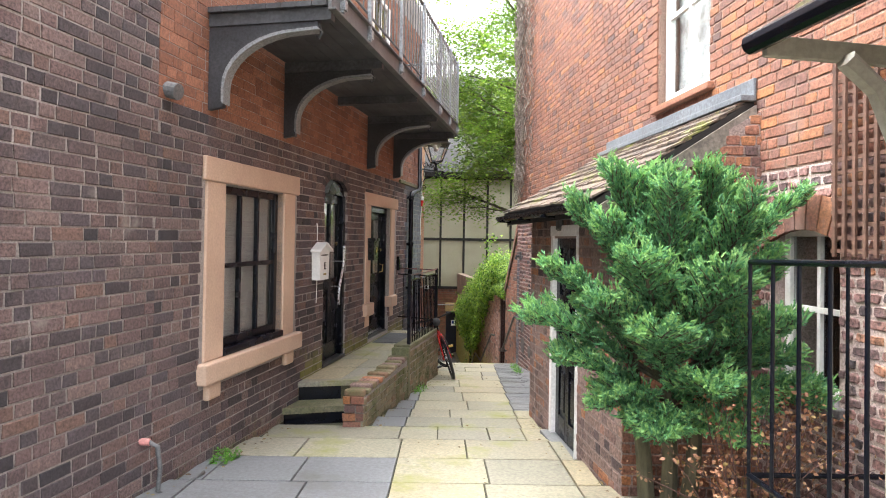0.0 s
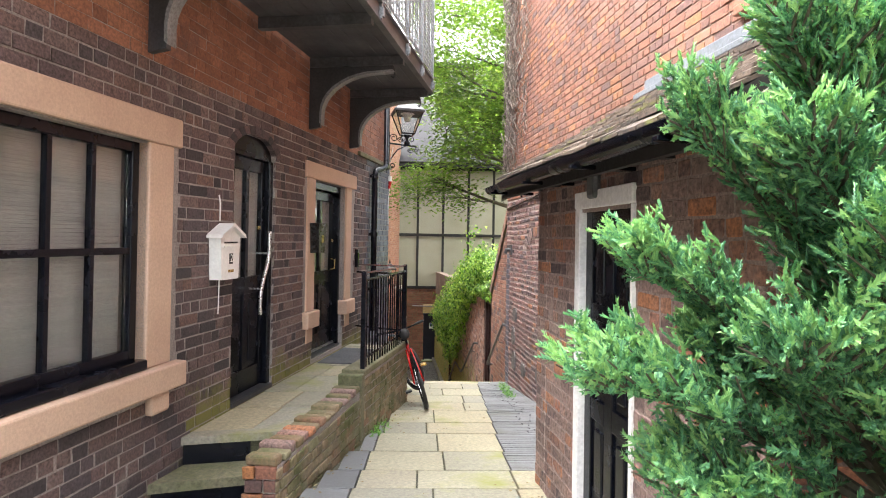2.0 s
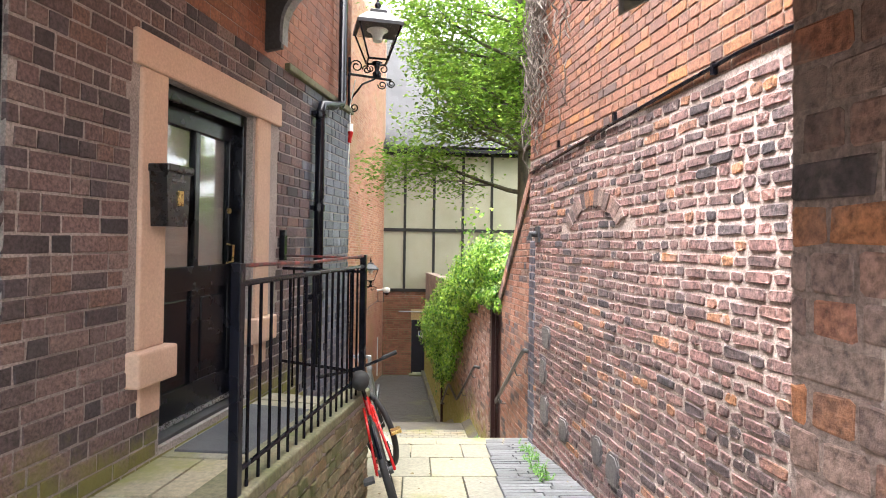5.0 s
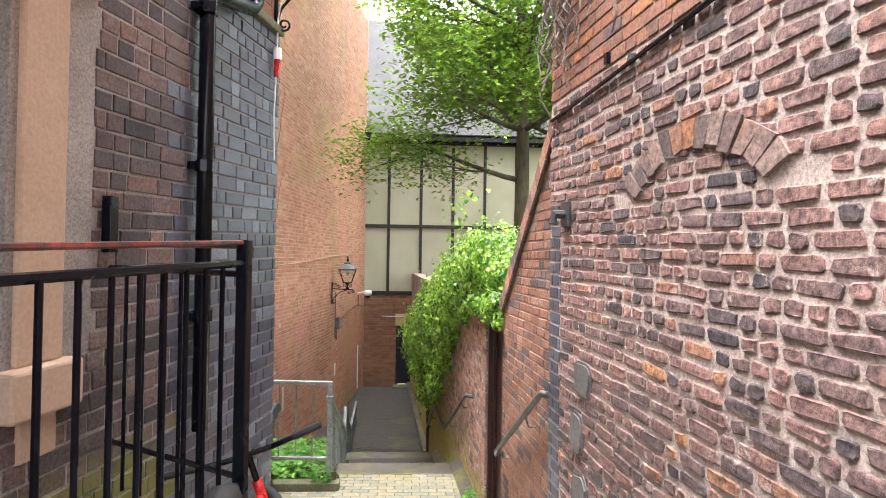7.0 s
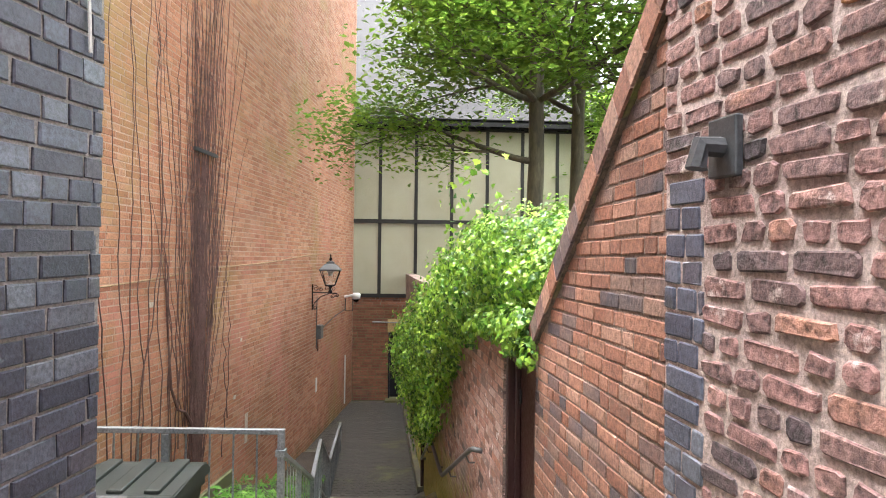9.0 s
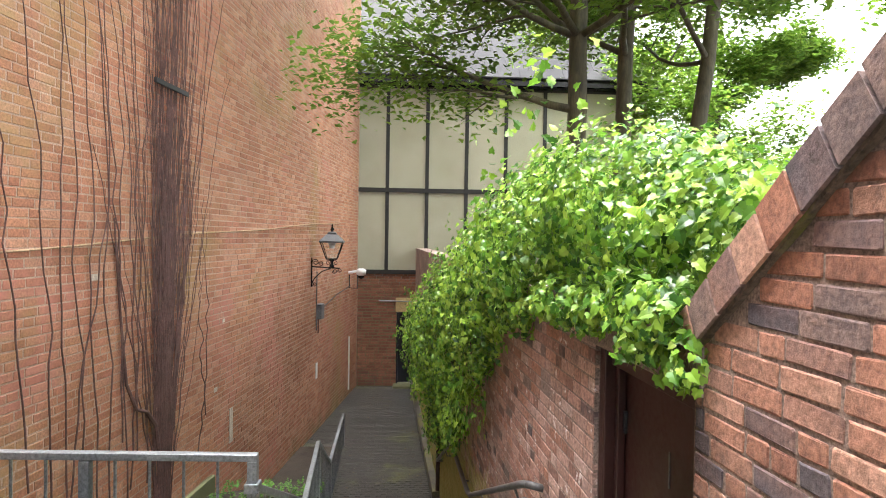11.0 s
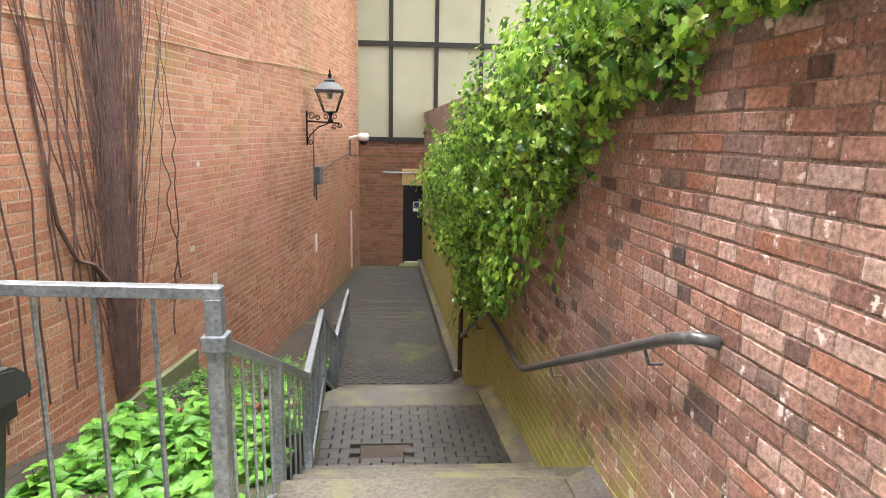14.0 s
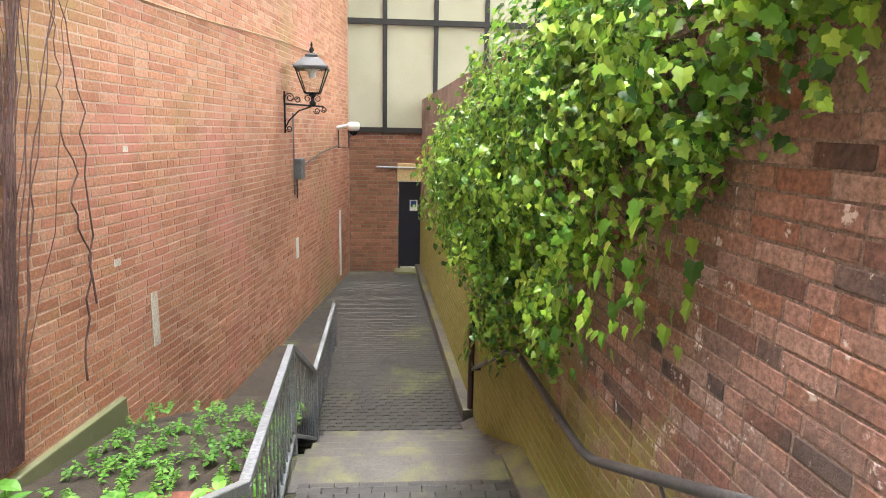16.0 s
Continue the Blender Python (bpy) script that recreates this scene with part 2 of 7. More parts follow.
CREAM = surface("cream_render", [(0.316, 0.302, 0.219), (0.362, 0.347, 0.264)], rough=0.8, fine=40, coarse=1, wear=0.12, bump=0.1)
WHITE = surface("white_paint", [(0.74, 0.74, 0.72), (0.82, 0.82, 0.80)], rough=0.4, fine=40, coarse=4, wear=0.08, bump=0.03)
TIMBER_DARK = surface("dark_timber", [(0.010, 0.0095, 0.010), (0.02, 0.018, 0.017)], rough=0.7, fine=30, coarse=4, bump=0.3)
LEAD = surface("lead_sheet", [(0.15, 0.17, 0.195), (0.22, 0.24, 0.265)], rough=0.55, fine=40, coarse=3, bump=0.2)
TILE = surface("clay_roof_tile", [(0.085, 0.06, 0.048), (0.125, 0.088, 0.066), (0.16, 0.115, 0.085), (0.07, 0.055, 0.047)], pieces=True, fine=40, coarse=3, bump=0.6, wear=0.5, stain=(0.13, 0.14, 0.025), stain_at=(0.55, 0.66), stain_scale=2.5)
ROOF = surface("pale_slate", [(0.026, 0.026, 0.028), (0.036, 0.036, 0.039), (0.031, 0.030, 0.033)], pieces=True, rough=0.8, fine=30, coarse=2, spec=0.15)
DOOR_BROWN = surface("brown_door_paint", [(0.033, 0.011, 0.011), (0.047, 0.017, 0.015)], rough=0.4, fine=30, coarse=3, bump=0.06, wear=0.2)
# near-black, so that the rooms' darkness lies in the colour itself
DARK = surface("unlit_room_black", [(0.004, 0.004, 0.005), (0.006, 0.006, 0.007)], rough=0.9, fine=10, coarse=1, bump=0)
GLASS = glass_surface("window_glass")
BARK = surface("bark", [(0.05, 0.045, 0.03), (0.10, 0.09, 0.055), (0.13, 0.12, 0.07)], fine=25, coarse=4, bump=0.9, stretch=(1, 1, 0.25))
VINE = surface("vine_stem", [(0.09, 0.045, 0.04), (0.19, 0.10, 0.085)], fine=40, coarse=6, bump=0.5)
IVY = leaf_surface("ivy_leaf", [(0.02, 0.07, 0.015), (0.07, 0.20, 0.025), (0.17, 0.36, 0.04), (0.30, 0.50, 0.06), (0.05, 0.15, 0.022), (0.42, 0.60, 0.10), (0.12, 0.28, 0.035)], 0.3, 0.35)
LEAF_TREE = leaf_surface("tree_leaf", [(0.092, 0.191, 0.026), (0.158, 0.284, 0.040), (0.244, 0.363, 0.059), (0.119, 0.231, 0.033)], 0.5, 0.6)
LEAF_BUSH = leaf_surface("juniper_leaf", [(0.057, 0.186, 0.107), (0.107, 0.295, 0.151), (0.173, 0.403, 0.186), (0.245, 0.489, 0.201)], 0.6, 0.3)
LEAF_TIP = leaf_surface("juniper_tip", [(0.172, 0.391, 0.161), (0.253, 0.494, 0.184), (0.356, 0.575, 0.218)], 0.6, 0.3)
LEAF_NETTLE = leaf_surface("nettle_leaf", [(0.07, 0.22, 0.03), (0.12, 0.32, 0.04), (0.20, 0.42, 0.07)], 0.45, 0.3)
LEAF_PINK = leaf_surface("russet_leaf", [(0.20, 0.09, 0.05), (0.34, 0.16, 0.10), (0.42, 0.24, 0.16), (0.22, 0.16, 0.06)], 0.6)
RED = surface("red_paint", [(0.45, 0.015, 0.015), (0.55, 0.02, 0.02)], rough=0.25, fine=20, coarse=4, wear=0.1, bump=0)
RUBBER = surface("rubber", [(0.012, 0.012, 0.013), (0.025, 0.025, 0.026)], rough=0.75, fine=60, coarse=5, bump=0.2)
CHROME = surface("brushed_steel", [(0.60, 0.60, 0.61), (0.66, 0.66, 0.67)], rough=0.3, metal=1.0, fine=60, coarse=5, bump=0, wear=0.03)
BIN_GREEN = surface("dark_green_plastic", [(0.035, 0.045, 0.042), (0.055, 0.065, 0.06)], rough=0.5, fine=60, coarse=2, bump=0.1)
BRASS = surface("brass", [(0.55, 0.38, 0.12), (0.62, 0.45, 0.18)], rough=0.3, metal=1.0, fine=40, coarse=5, bump=0.02, wear=0.1)


# ---- mesh tools ----
AT = {}


class Wall:
    """A frame on an upright wall: u along it from a to b, v out of it to the right of that way, w up from z0; rise lifts w along u."""

    def __init__(self, a, b, z0=0.0, rise=0.0, flip=1):
        a, b = Vector(a), Vector(b)
        d = (b - a).normalized()
        self.length = (b - a).length
        self.turn = math.atan2(d.y, d.x)
        self.rise = rise
        self.flip = flip
        self.m = Matrix(((d.x, flip * d.y, 0, a.x), (d.y, -flip * d.x, 0, a.y), (rise, 0, 1, z0), (0, 0, 0, 1)))

    def __call__(self, u, v, w):
        return self.m @ Vector((u, v, w))


class Plain:
    def __call__(self, x, y, z):
        return Vector((x, y, z))


XYZ = Plain()
CUBE = ((0, 1, 3, 2), (4, 6, 7, 5), (0, 4, 5, 1), (2, 3, 7, 6), (0, 2, 6, 4), (1, 5, 7, 3))


def box(bm, f, u0, u1, v0, v1, w0, w1, bevel=0.0):
    vs = [bm.verts.new(f(u, v, w)) for u in (u0, u1) for v in (v0, v1) for w in (w0, w1)]
    fs = [bm.faces.new([vs[i] for i in q]) for q in CUBE]
    if bevel:
        es = list({e for q in fs for e in q.edges})
        bmesh.ops.bevel(bm, geom=es, offset=bevel, segments=2, profile=0.5, affect="EDGES")
    return bm


def boxes(f, *rows, bevel=0.0):
    bm = bmesh.new()
    for r in rows:
        box(bm, f, *r, bevel=bevel)
    return bm


def prism(bm, f, outline, v0, v1):
    """An outline of (u, w) drawn out from v0 to v1."""
    a = [bm.verts.new(f(u, v0, w)) for u, w in outline]
    b = [bm.verts.new(f(u, v1, w)) for u, w in outline]
    bm.faces.new(a)
    bm.faces.new(b[::-1])
    for i in range(len(a)):
        j = (i + 1) % len(a)
        bm.faces.new((a[i], b[i], b[j], a[j]))
    return bm


def tube(bm, points, radius, sides=8, closed=False):
    """A round bar along points; radius: one number or one for each point."""
    pts = [Vector(p) for p in points]
    rs = radius if isinstance(radius, (list, tuple)) else [radius] * len(pts)
    rings = []
    side = None
    for i, p in enumerate(pts):
        if closed:
            d = (pts[(i + 1) % len(pts)] - pts[i - 1]).normalized()
        else:
            d = (pts[min(i + 1, len(pts) - 1)] - pts[max(i - 1, 0)]).normalized()
        if side is None:
            side = d.orthogonal().normalized()
        side = (side - d * side.dot(d)).normalized()
        up = d.cross(side)
        rings.append([bm.verts.new(p + rs[i] * (math.cos(2 * math.pi * k / sides) * side + math.sin(2 * math.pi * k / sides) * up)) for k in range(sides)])
    last = len(rings) if closed else len(rings) - 1
    for i in range(last):
        a, b = rings[i], rings[(i + 1) % len(rings)]
        for k in range(sides):
            bm.faces.new((a[k], a[(k + 1) % sides], b[(k + 1) % sides], b[k]))
    if not closed:
        bm.faces.new(rings[0][::-1])
        bm.faces.new(rings[-1])
    return bm


def tubes(*rows):
    bm = bmesh.new()
    for points, radius in rows:
        tube(bm, points, radius)
    return bm


def arc(f, cu, cw, r, a0, a1, steps=10, v=0.0):
    return [f(cu + r * math.cos(radians(a0 + (a1 - a0) * i / steps)), v, cw + r * math.sin(radians(a0 + (a1 - a0) * i / steps))) for i in range(steps + 1)]


def lathe(bm, centre, profile, sides=16):
    """A turned shape about an upright axis: profile rows of (radius, height)."""
    c = Vector(centre)
    rings = [[bm.verts.new(c + Vector((r * math.cos(2 * math.pi * k / sides), r * math.sin(2 * math.pi * k / sides), h))) for k in range(sides)] for r, h in profile]
    for a, b in zip(rings, rings[1:]):
        for k in range(sides):
            bm.faces.new((a[k], a[(k + 1) % sides], b[(k + 1) % sides], b[k]))
    bm.faces.new(rings[0][::-1])
    bm.faces.new(rings[-1])
    return bm


def mesh_of(bm, name, material, smooth=False):
    bmesh.ops.recalc_face_normals(bm, faces=bm.faces)
    me = bpy.data.meshes.new(name)
    bm.to_mesh(me)
    bm.free()
    me.materials.append(material)
    if smooth:
        me.shade_smooth()
    return me


def put(name, me, parent):
    """Links a mesh given in world places, with its origin in its middle."""
    n = len(me.vertices)
    co = np.empty(n * 3, dtype=np.float32)
    me.vertices.foreach_get("co", co)
    co = co.reshape(-1, 3)
    c = (co.min(0) + co.max(0)) / 2
    if parent is None:
        c[2] = co.min(0)[2]
    co -= c
    me.vertices.foreach_set("co", co.ravel())
    me.update()
    ob = new(name, me)
    AT[ob.name] = Vector([float(x) for x in c])
    if parent is not None:
        ob.parent = parent
        ob.location = AT[ob.name] - AT[parent.name]
    else:
        ob.location = AT[ob.name]
    return ob


def part(name, bm, material, parent, label="", smooth=False):
    ob = put(name, mesh_of(bm, name, material, smooth), parent)
    return tagged(ob, label)


def thing(name, at, label, category, group="", kind=""):
    ob = new(name)
    ob.empty_display_size = 0.2
    ob.location = at
    AT[ob.name] = Vector(at)
    return tagged(ob, label, category, group, kind)


def solid(name, bm, material, label, category="", kind="structure", smooth=False, group=""):
    ob = put(name, mesh_of(bm, name, material, smooth), None)
    return tagged(ob, label, category or name.split("_")[0], group, kind)


def raw(name, verts, faces, material, parent, label="", kind="", smooth=False):
    me = bpy.data.meshes.new(name)
    me.from_pydata(verts, [], faces)
    me.materials.append(material)
    if smooth:
        me.shade_smooth()
    ob = put(name, me, parent)
    return tagged(ob, label, kind=kind)


# ---- brickwork ----
def cut(spans, holes):
    for h0, h1 in holes:
        out = []
        for a, b in spans:
            if h1 <= a or h0 >= b:
                out.append((a, b))
            else:
                if h0 - a > 0.03:
                    out.append((a, h0))
                if b - h1 > 0.03:
                    out.append((h1, b))
        spans = out
    return spans


def courses(u0, u1, w0, w1, course, long, holes, rng, headers=0.35, top=None, joint=0.012):
    """Rows (u0, u1, w0, w1) of the bricks of a field; holes: (u0, u1, w0, w1); top: height at u."""
    out = []
    n = 0
    w = w0
    while w + course * 0.6 < w1:
        u = u0 - rng.random() * long
        while u < u1:
            step = long * (0.5 if rng.random() < headers else 1.0) * (0.97 + 0.06 * rng.random())
            spans = cut([(max(u, u0), min(u + step - joint, u1))], [(h[0], h[1]) for h in holes if h[2] < w + course * 0.7 and h[3] > w + course * 0.3])
            for a, b in spans:
                if b - a > 0.025 and (top is None or w + course < top((a + b) / 2)):
                    out.append((a, b, w, w + course - joint))
            u += step
        w += course
        n += 1
    return out


def worn_ring(a, b, c, d, worn, rng):
    """Outline of a worn brick: eight points round (a, b) x (c, d), corners rounded and edges uneven."""
    hu, hw = (b - a), (d - c)
    j = lambda k=1.0: rng.uniform(-worn, worn) * k
    q = lambda: rng.uniform(0.4, 2.2) * worn / hw
    kx = min(0.2, 2.2 * worn / hu)
    return [(a + hu * kx, c + j()), (b - hu * kx, c + j()), (b + j(), c + hw * q()), (b + j(), d - hw * q()),
            (b - hu * kx, d + j()), (a + hu * kx, d + j()), (a + j(), d - hw * q()), (a + j(), c + hw * q())]


def lay_worn(f, rows, material, parent, depth, rng, worn, wave, singles):
    """Old hand-made bricks in uneven courses: those in the stretch singles as objects, the rest joined."""
    verts, faces, count = [], [], 0
    for a, b, c, d in rows:
        lift = wave * noise.noise((a * 0.9, c * 1.7, 4.0))
        c, d = c + lift, d + lift
        out = depth + rng.uniform(-0.5, 0.5) * worn
        ring = worn_ring(a, b, c, d, worn, rng)
        mu, mw = (a + b) / 2, (c + d) / 2
        tip = rng.uniform(-worn, worn) * 0.6
        rings = [[(u, -0.02, w) for u, w in ring], [(u, out * 0.45, w) for u, w in ring],
                 [(u + math.copysign(0.004, mu - u), out + tip * (u - mu) / (b - a) + rng.uniform(-0.3, 0.3) * worn, w + math.copysign(0.004, mw - w)) for u, w in ring]]
        pts = [f(*p) for r in rings for p in r]
        alone = singles and count < 300 and singles[0] < mu < singles[1] and singles[2] < mw < singles[3]
        k = 0 if alone else len(verts)
        fs = []
        for r in (0, 8):
            for i in range(8):
                n = (i + 1) % 8
                fs.append((k + r + i, k + r + n, k + r + 8 + n, k + r + 8 + i))
        fs.append(tuple(range(k + 16, k + 24)))
        if alone:
            flip_if(f, fs)
            raw("brick", [p[:] for p in pts], fs, material, parent)
            count += 1
        else:
            verts += [p[:] for p in pts]
            faces += fs
    if verts:
        flip_if(f, faces)
        raw("brickwork", verts, faces, material, parent, "", "stuff")


def lay(f, rows, material, parent, depth, rng, singles=None, name="brick", rough=0.004):
    """Bricks standing proud of the mortar at v = 0 by about depth: those in the stretch singles (u0, u1, w0, w1) as objects on a few shared meshes, the rest joined."""
    single, rest = [], []
    for r in rows:
        mid = ((r[0] + r[1]) / 2, (r[2] + r[3]) / 2)
        if singles and len(single) < 300 and singles[0] < mid[0] < singles[1] and singles[2] < mid[1] < singles[3]:
            single.append(r)
        else:
            rest.append(r)
    verts, faces = [], []
    for a, b, c, d in rest:
        k = len(verts)
        v1 = depth + rng.uniform(-rough, rough)
        e = 0.004
        for u, w in ((a, c), (b, c), (b, d), (a, d)):
            verts.append(f(u, -0.02, w)[:])
        for u, w in ((a, c), (b, c), (b, d), (a, d)):
            verts.append(f(u + rng.uniform(-e, e), v1 - 0.003, w + rng.uniform(-e, e) * 0.6)[:])
        for u, w in ((a + 0.004, c + 0.004), (b - 0.004, c + 0.004), (b - 0.004, d - 0.004), (a + 0.004, d - 0.004)):
            verts.append(f(u, v1 + rng.uniform(-rough, rough) * 0.2, w)[:])
        for i in range(4):
            j = (i + 1) % 4
            faces.append((k + i, k + j, k + 4 + j, k + 4 + i))
            faces.append((k + 4 + i, k + 4 + j, k + 8 + j, k + 8 + i))
        faces.append((k + 8, k + 9, k + 10, k + 11))
    if verts:
        flip_if(f, faces)
        raw("brickwork", verts, faces, material, parent, "", "stuff")
    cache = {}
    for a, b, c, d in single:
        key = (round((b - a) / 0.02), round((d - c) / 0.01), rng.randrange(3))
        if key not in cache:
            bm = bmesh.new()
            hu, hw = (b - a) / 2, (d - c) / 2
            ring = []
            for v, s, e in ((-0.02, 0, 0), (depth - 0.003, 0, 0.004), (depth, 0.004, 0.002)):
                ring.append([bm.verts.new((x * (hu - s) + rng.uniform(-e, e), v + rng.uniform(-rough, rough) * (0.3 if s else 0), y * (hw - s) + rng.uniform(-e, e) * 0.6)) for x, y in ((-1, -1), (1, -1), (1, 1), (-1, 1))])
            for p, q in ((0, 1), (1, 2)):
                for i in range(4):
                    bm.faces.new((ring[p][i], ring[p][(i + 1) % 4], ring[q][(i + 1) % 4], ring[q][i]))
            bm.faces.new(ring[2])
            bm.faces.new(ring[0][::-1])
            if f.flip > 0:
                bmesh.ops.scale(bm, verts=bm.verts, vec=(1, -1, 1))
            cache[key] = mesh_of(bm, name, material)
        ob = new(name, cache[key])
        at = f((a + b) / 2, 0, (c + d) / 2)
        ob.parent = parent
        ob.location = at - AT[parent.name]
        ob.rotation_euler = (0, -math.atan(f.rise), f.turn)
    return parent


def flip_if(f, faces):
    if f.flip > 0:
        for i, q in enumerate(faces):
            faces[i] = q[::-1]

# ---- the plan: the alley runs north (+y) and steps down ----
RNG = random.Random(7)
WEST = Wall((-1.90, 4.80), (-0.463, 12.39), 0.0, 0.031)            # dark brick house
OUT = Wall((1.26, 4.26), (0.99, 6.84), 0.0, 0.03, -1)               # lean-to in front of the east house
EAST = Wall((2.2, 4.33), (1.5, 11.68), 0.0, 0.025, -1)               # east house
LOW = Wall((1.49, 12.3), (1.05, 21.7), 0.0, 0.0, -1)               # garden wall by the steps
GOLD = Wall((-2.3, 18.2), (-1.05, 28.2), 0.0, 0.0, 1)              # tall orange brick wall
NORTH = Wall((-1.3, 29.2), (12.0, 29.2), 0.0, 0.0, 1)              # cream panelled building across the end


def ground_z(y):
    """Height of the alley's ground along its middle."""
    rows = ((-30, 0.0), (0, 0.0), (5.4, -0.17), (6.4, -0.22), (12.05, -0.57))
    for (a, p), (b, q) in zip(rows, rows[1:]):
        if y <= b:
            return p + (q - p) * (y - a) / (b - a)
    return rows[-1][1]


class Ground:
    """x, height above the alley's ground, y."""
    flip, rise, turn = 1, 0.0, 0.0

    def __call__(self, x, v, y):
        return Vector((x, y, ground_z(y) + v))


GROUND = Ground()

# ---- ground ----
bm = bmesh.new()
box(bm, XYZ, -600, 600, -600, 600, -4.2, -3.6)
solid("ground", bm, SOIL, "dark earth ground around the buildings", "ground")
bm = bmesh.new()
ys = (-25, 0, 2, 5.4, 6.4, 8, 10, 12.05)
for a, b in zip(ys, ys[1:]):
    vs = [bm.verts.new((x, y, z)) for x, y, z in ((-12, a, ground_z(a) - 0.03), (12, a, ground_z(a) - 0.03), (12, b, ground_z(b) - 0.03), (-12, b, ground_z(b) - 0.03))]
    ws = [bm.verts.new((v.co.x, v.co.y, -3.7)) for v in vs]
    bm.faces.new(vs)
    for i in range(4):
        bm.faces.new((vs[i], ws[i], ws[(i + 1) % 4], vs[(i + 1) % 4]))
ALLEY = solid("pavement", bm, GRIT, "gritty mossy joints under the alley's stone flags", "pavement")

# flights and landings: A from the alley, B and C further down
TOP_A, LAND_1, LAND_2, LAND_2B, PATH = -0.57, -1.62, -2.27, -2.37, -3.15
bm = bmesh.new()
box(bm, XYZ, -2.6, 1.75, 14.3, 16.62, -3.7, LAND_1 - 0.012)
box(bm, XYZ, -2.6, 1.75, 17.6, 19.5, -3.7, LAND_2B - 0.015)
box(bm, XYZ, -2.6, 1.75, 21.0, 32.0, -3.75, PATH - 0.012)
solid("landing", bm, GRIT, "gritty joints under the brick-paved landings and path", "pavement")


def flight(name, y0, y1, z0, z1, n, x0, x1, material, label):
    """n risers from the edge at y0, z0 down to y1, z1, each tread a stone of its own."""
    st = thing(name, ((x0 + x1) / 2, (y0 + y1) / 2, z1), label, "steps", kind="structure")
    rise, go = (z0 - z1) / n, (y1 - y0) / max(1, n - 1)
    for i in range(n):
        z = z0 - rise * i
        a = y0 + go * (i - 1) if i else y0 - 0.45
        b = y0 + go * i
        bm = bmesh.new()
        sl = 0.01 * math.sin(i * 2.1)
        box(bm, XYZ, x0, x1, a, b + 0.02, z - rise - 0.06, z + sl * 0.2, bevel=0.012)
        part("tread", bm, material, st)
    return st


flight("steps_upper", 12.1, 14.35, TOP_A, LAND_1, 6, -0.75, 1.5, FLAG, "worn sandstone steps going down from the alley")
flight("steps_middle", 16.62, 17.6, LAND_1, LAND_2, 4, -0.42, 1.42, STEP_PALE, "worn mossy stone steps between two landings")
flight("steps_lower", 19.5, 21.1, LAND_2B, PATH, 5, -0.55, 1.3, STEP_WET, "dark stone steps down to the lower path")

# ---- walls: core with openings, bricks in front ----
def core(f, u0, u1, w0, w1, holes, thick, material, name, label, front=0.0):
    """A wall slab whose openings go right through it."""
    bm = bmesh.new()
    us = sorted({u0, u1, *[h[0] for h in holes], *[h[1] for h in holes]})
    for a, b in zip(us, us[1:]):
        ws = [w0]
        for h in sorted((h for h in holes if h[0] < (a + b) / 2 < h[1]), key=lambda h: h[2]):
            ws += [h[2], h[3]]
        ws.append(w1)
        for c, d in zip(ws[::2], ws[1::2]):
            if d > c:
                box(bm, f, a, b, front - thick, front, c, d)
    return solid(name, bm, material, label, "wall")


# west house
W_HOLES = [(0.33, 1.44, 0.62, 2.07), (2.56, 3.35, 0.07, 2.36), (4.36, 5.42, 0.12, 2.12)]
wall_west = core(WEST, -8, 7.75, -0.9, 6.2, W_HOLES, 0.35, MORTAR, "wall_west", "dark plum brick house wall with red rubbed brick above")
rows = courses(-0.55, 7.75, -0.58, 2.60, 0.084, 0.230, W_HOLES + [(0.0, 1.78, 0.46, 2.27), (4.07, 5.85, 0.68, 2.30)], RNG, 0.55, joint=0.012)
near = [r for r in rows if r[0] < 6.35 and not (r[0] > 1.9 and r[2] < 0.8)]
damp = [r for r in rows if 1.9 < r[0] < 6.35 and r[2] < 0.8]
far = [r for r in rows if r[0] >= 6.35]
lay(WEST, near, BRICK_PLUM, wall_west, 0.006, RNG, (-0.9, 2.56, -0.2, 2.4))
lay(WEST, damp, BRICK_PLUM_MOSS, wall_west, 0.006, RNG)
lay(WEST, far, BRICK_BLUE, wall_west, 0.008, RNG, (6.3, 7.8, 0.3, 2.4))
lay(WEST, courses(-4.5, -0.55, -0.58, 5.6, 0.084, 0.230, [], RNG, 0.55, joint=0.012), BRICK_PLUM, wall_west, 0.006, RNG, (-1.6, -0.5, -0.2, 2.2))
lay(WEST, courses(-0.55, 7.75, 2.605, 5.6, 0.084, 0.230, [], RNG, 0.5, joint=0.004), BRICK_RUBBED, wall_west, 0.004, RNG, rough=0.002)
# its north end, turning away from the alley
WEND = Wall((-0.463, 12.39), (-6.0, 13.3), 0.0, 0.0, 1)
wall_end = core(WEND, 0.02, 5.6, -3.6, 6.4, [], 0.35, MORTAR, "wall_west_end", "end wall of the dark brick house")
lay(WEND, courses(0, 5.5, -2.0, 4.0, 0.081, 0.226, [], RNG, 0.6), BRICK_BLUE, wall_end, 0.008, RNG)

# east house
E_HOLES = [(0.62, 1.56, 2.93, 4.6)]
wall_east = core(EAST, -8, 7.75, -1.0, 2.12, [(-0.82, -0.18, 0.66, 1.74)], 0.35, MORTAR_PINK, "wall_east", "old weathered brick house wall, patched with pale mortar")
wall_east_upper = core(EAST, -8, 7.75, 2.122, 6.8, E_HOLES, 0.35, MORTAR_RED, "wall_east_upper", "red brick upper wall of the old house")
lay_worn(EAST, courses(-4.0, 7.75, 2.13, 6.2, 0.074, 0.22, E_HOLES, RNG, 0.55, joint=0.012), BRICK_RED, wall_east_upper, 0.006, RNG, 0.003, 0.006, None)


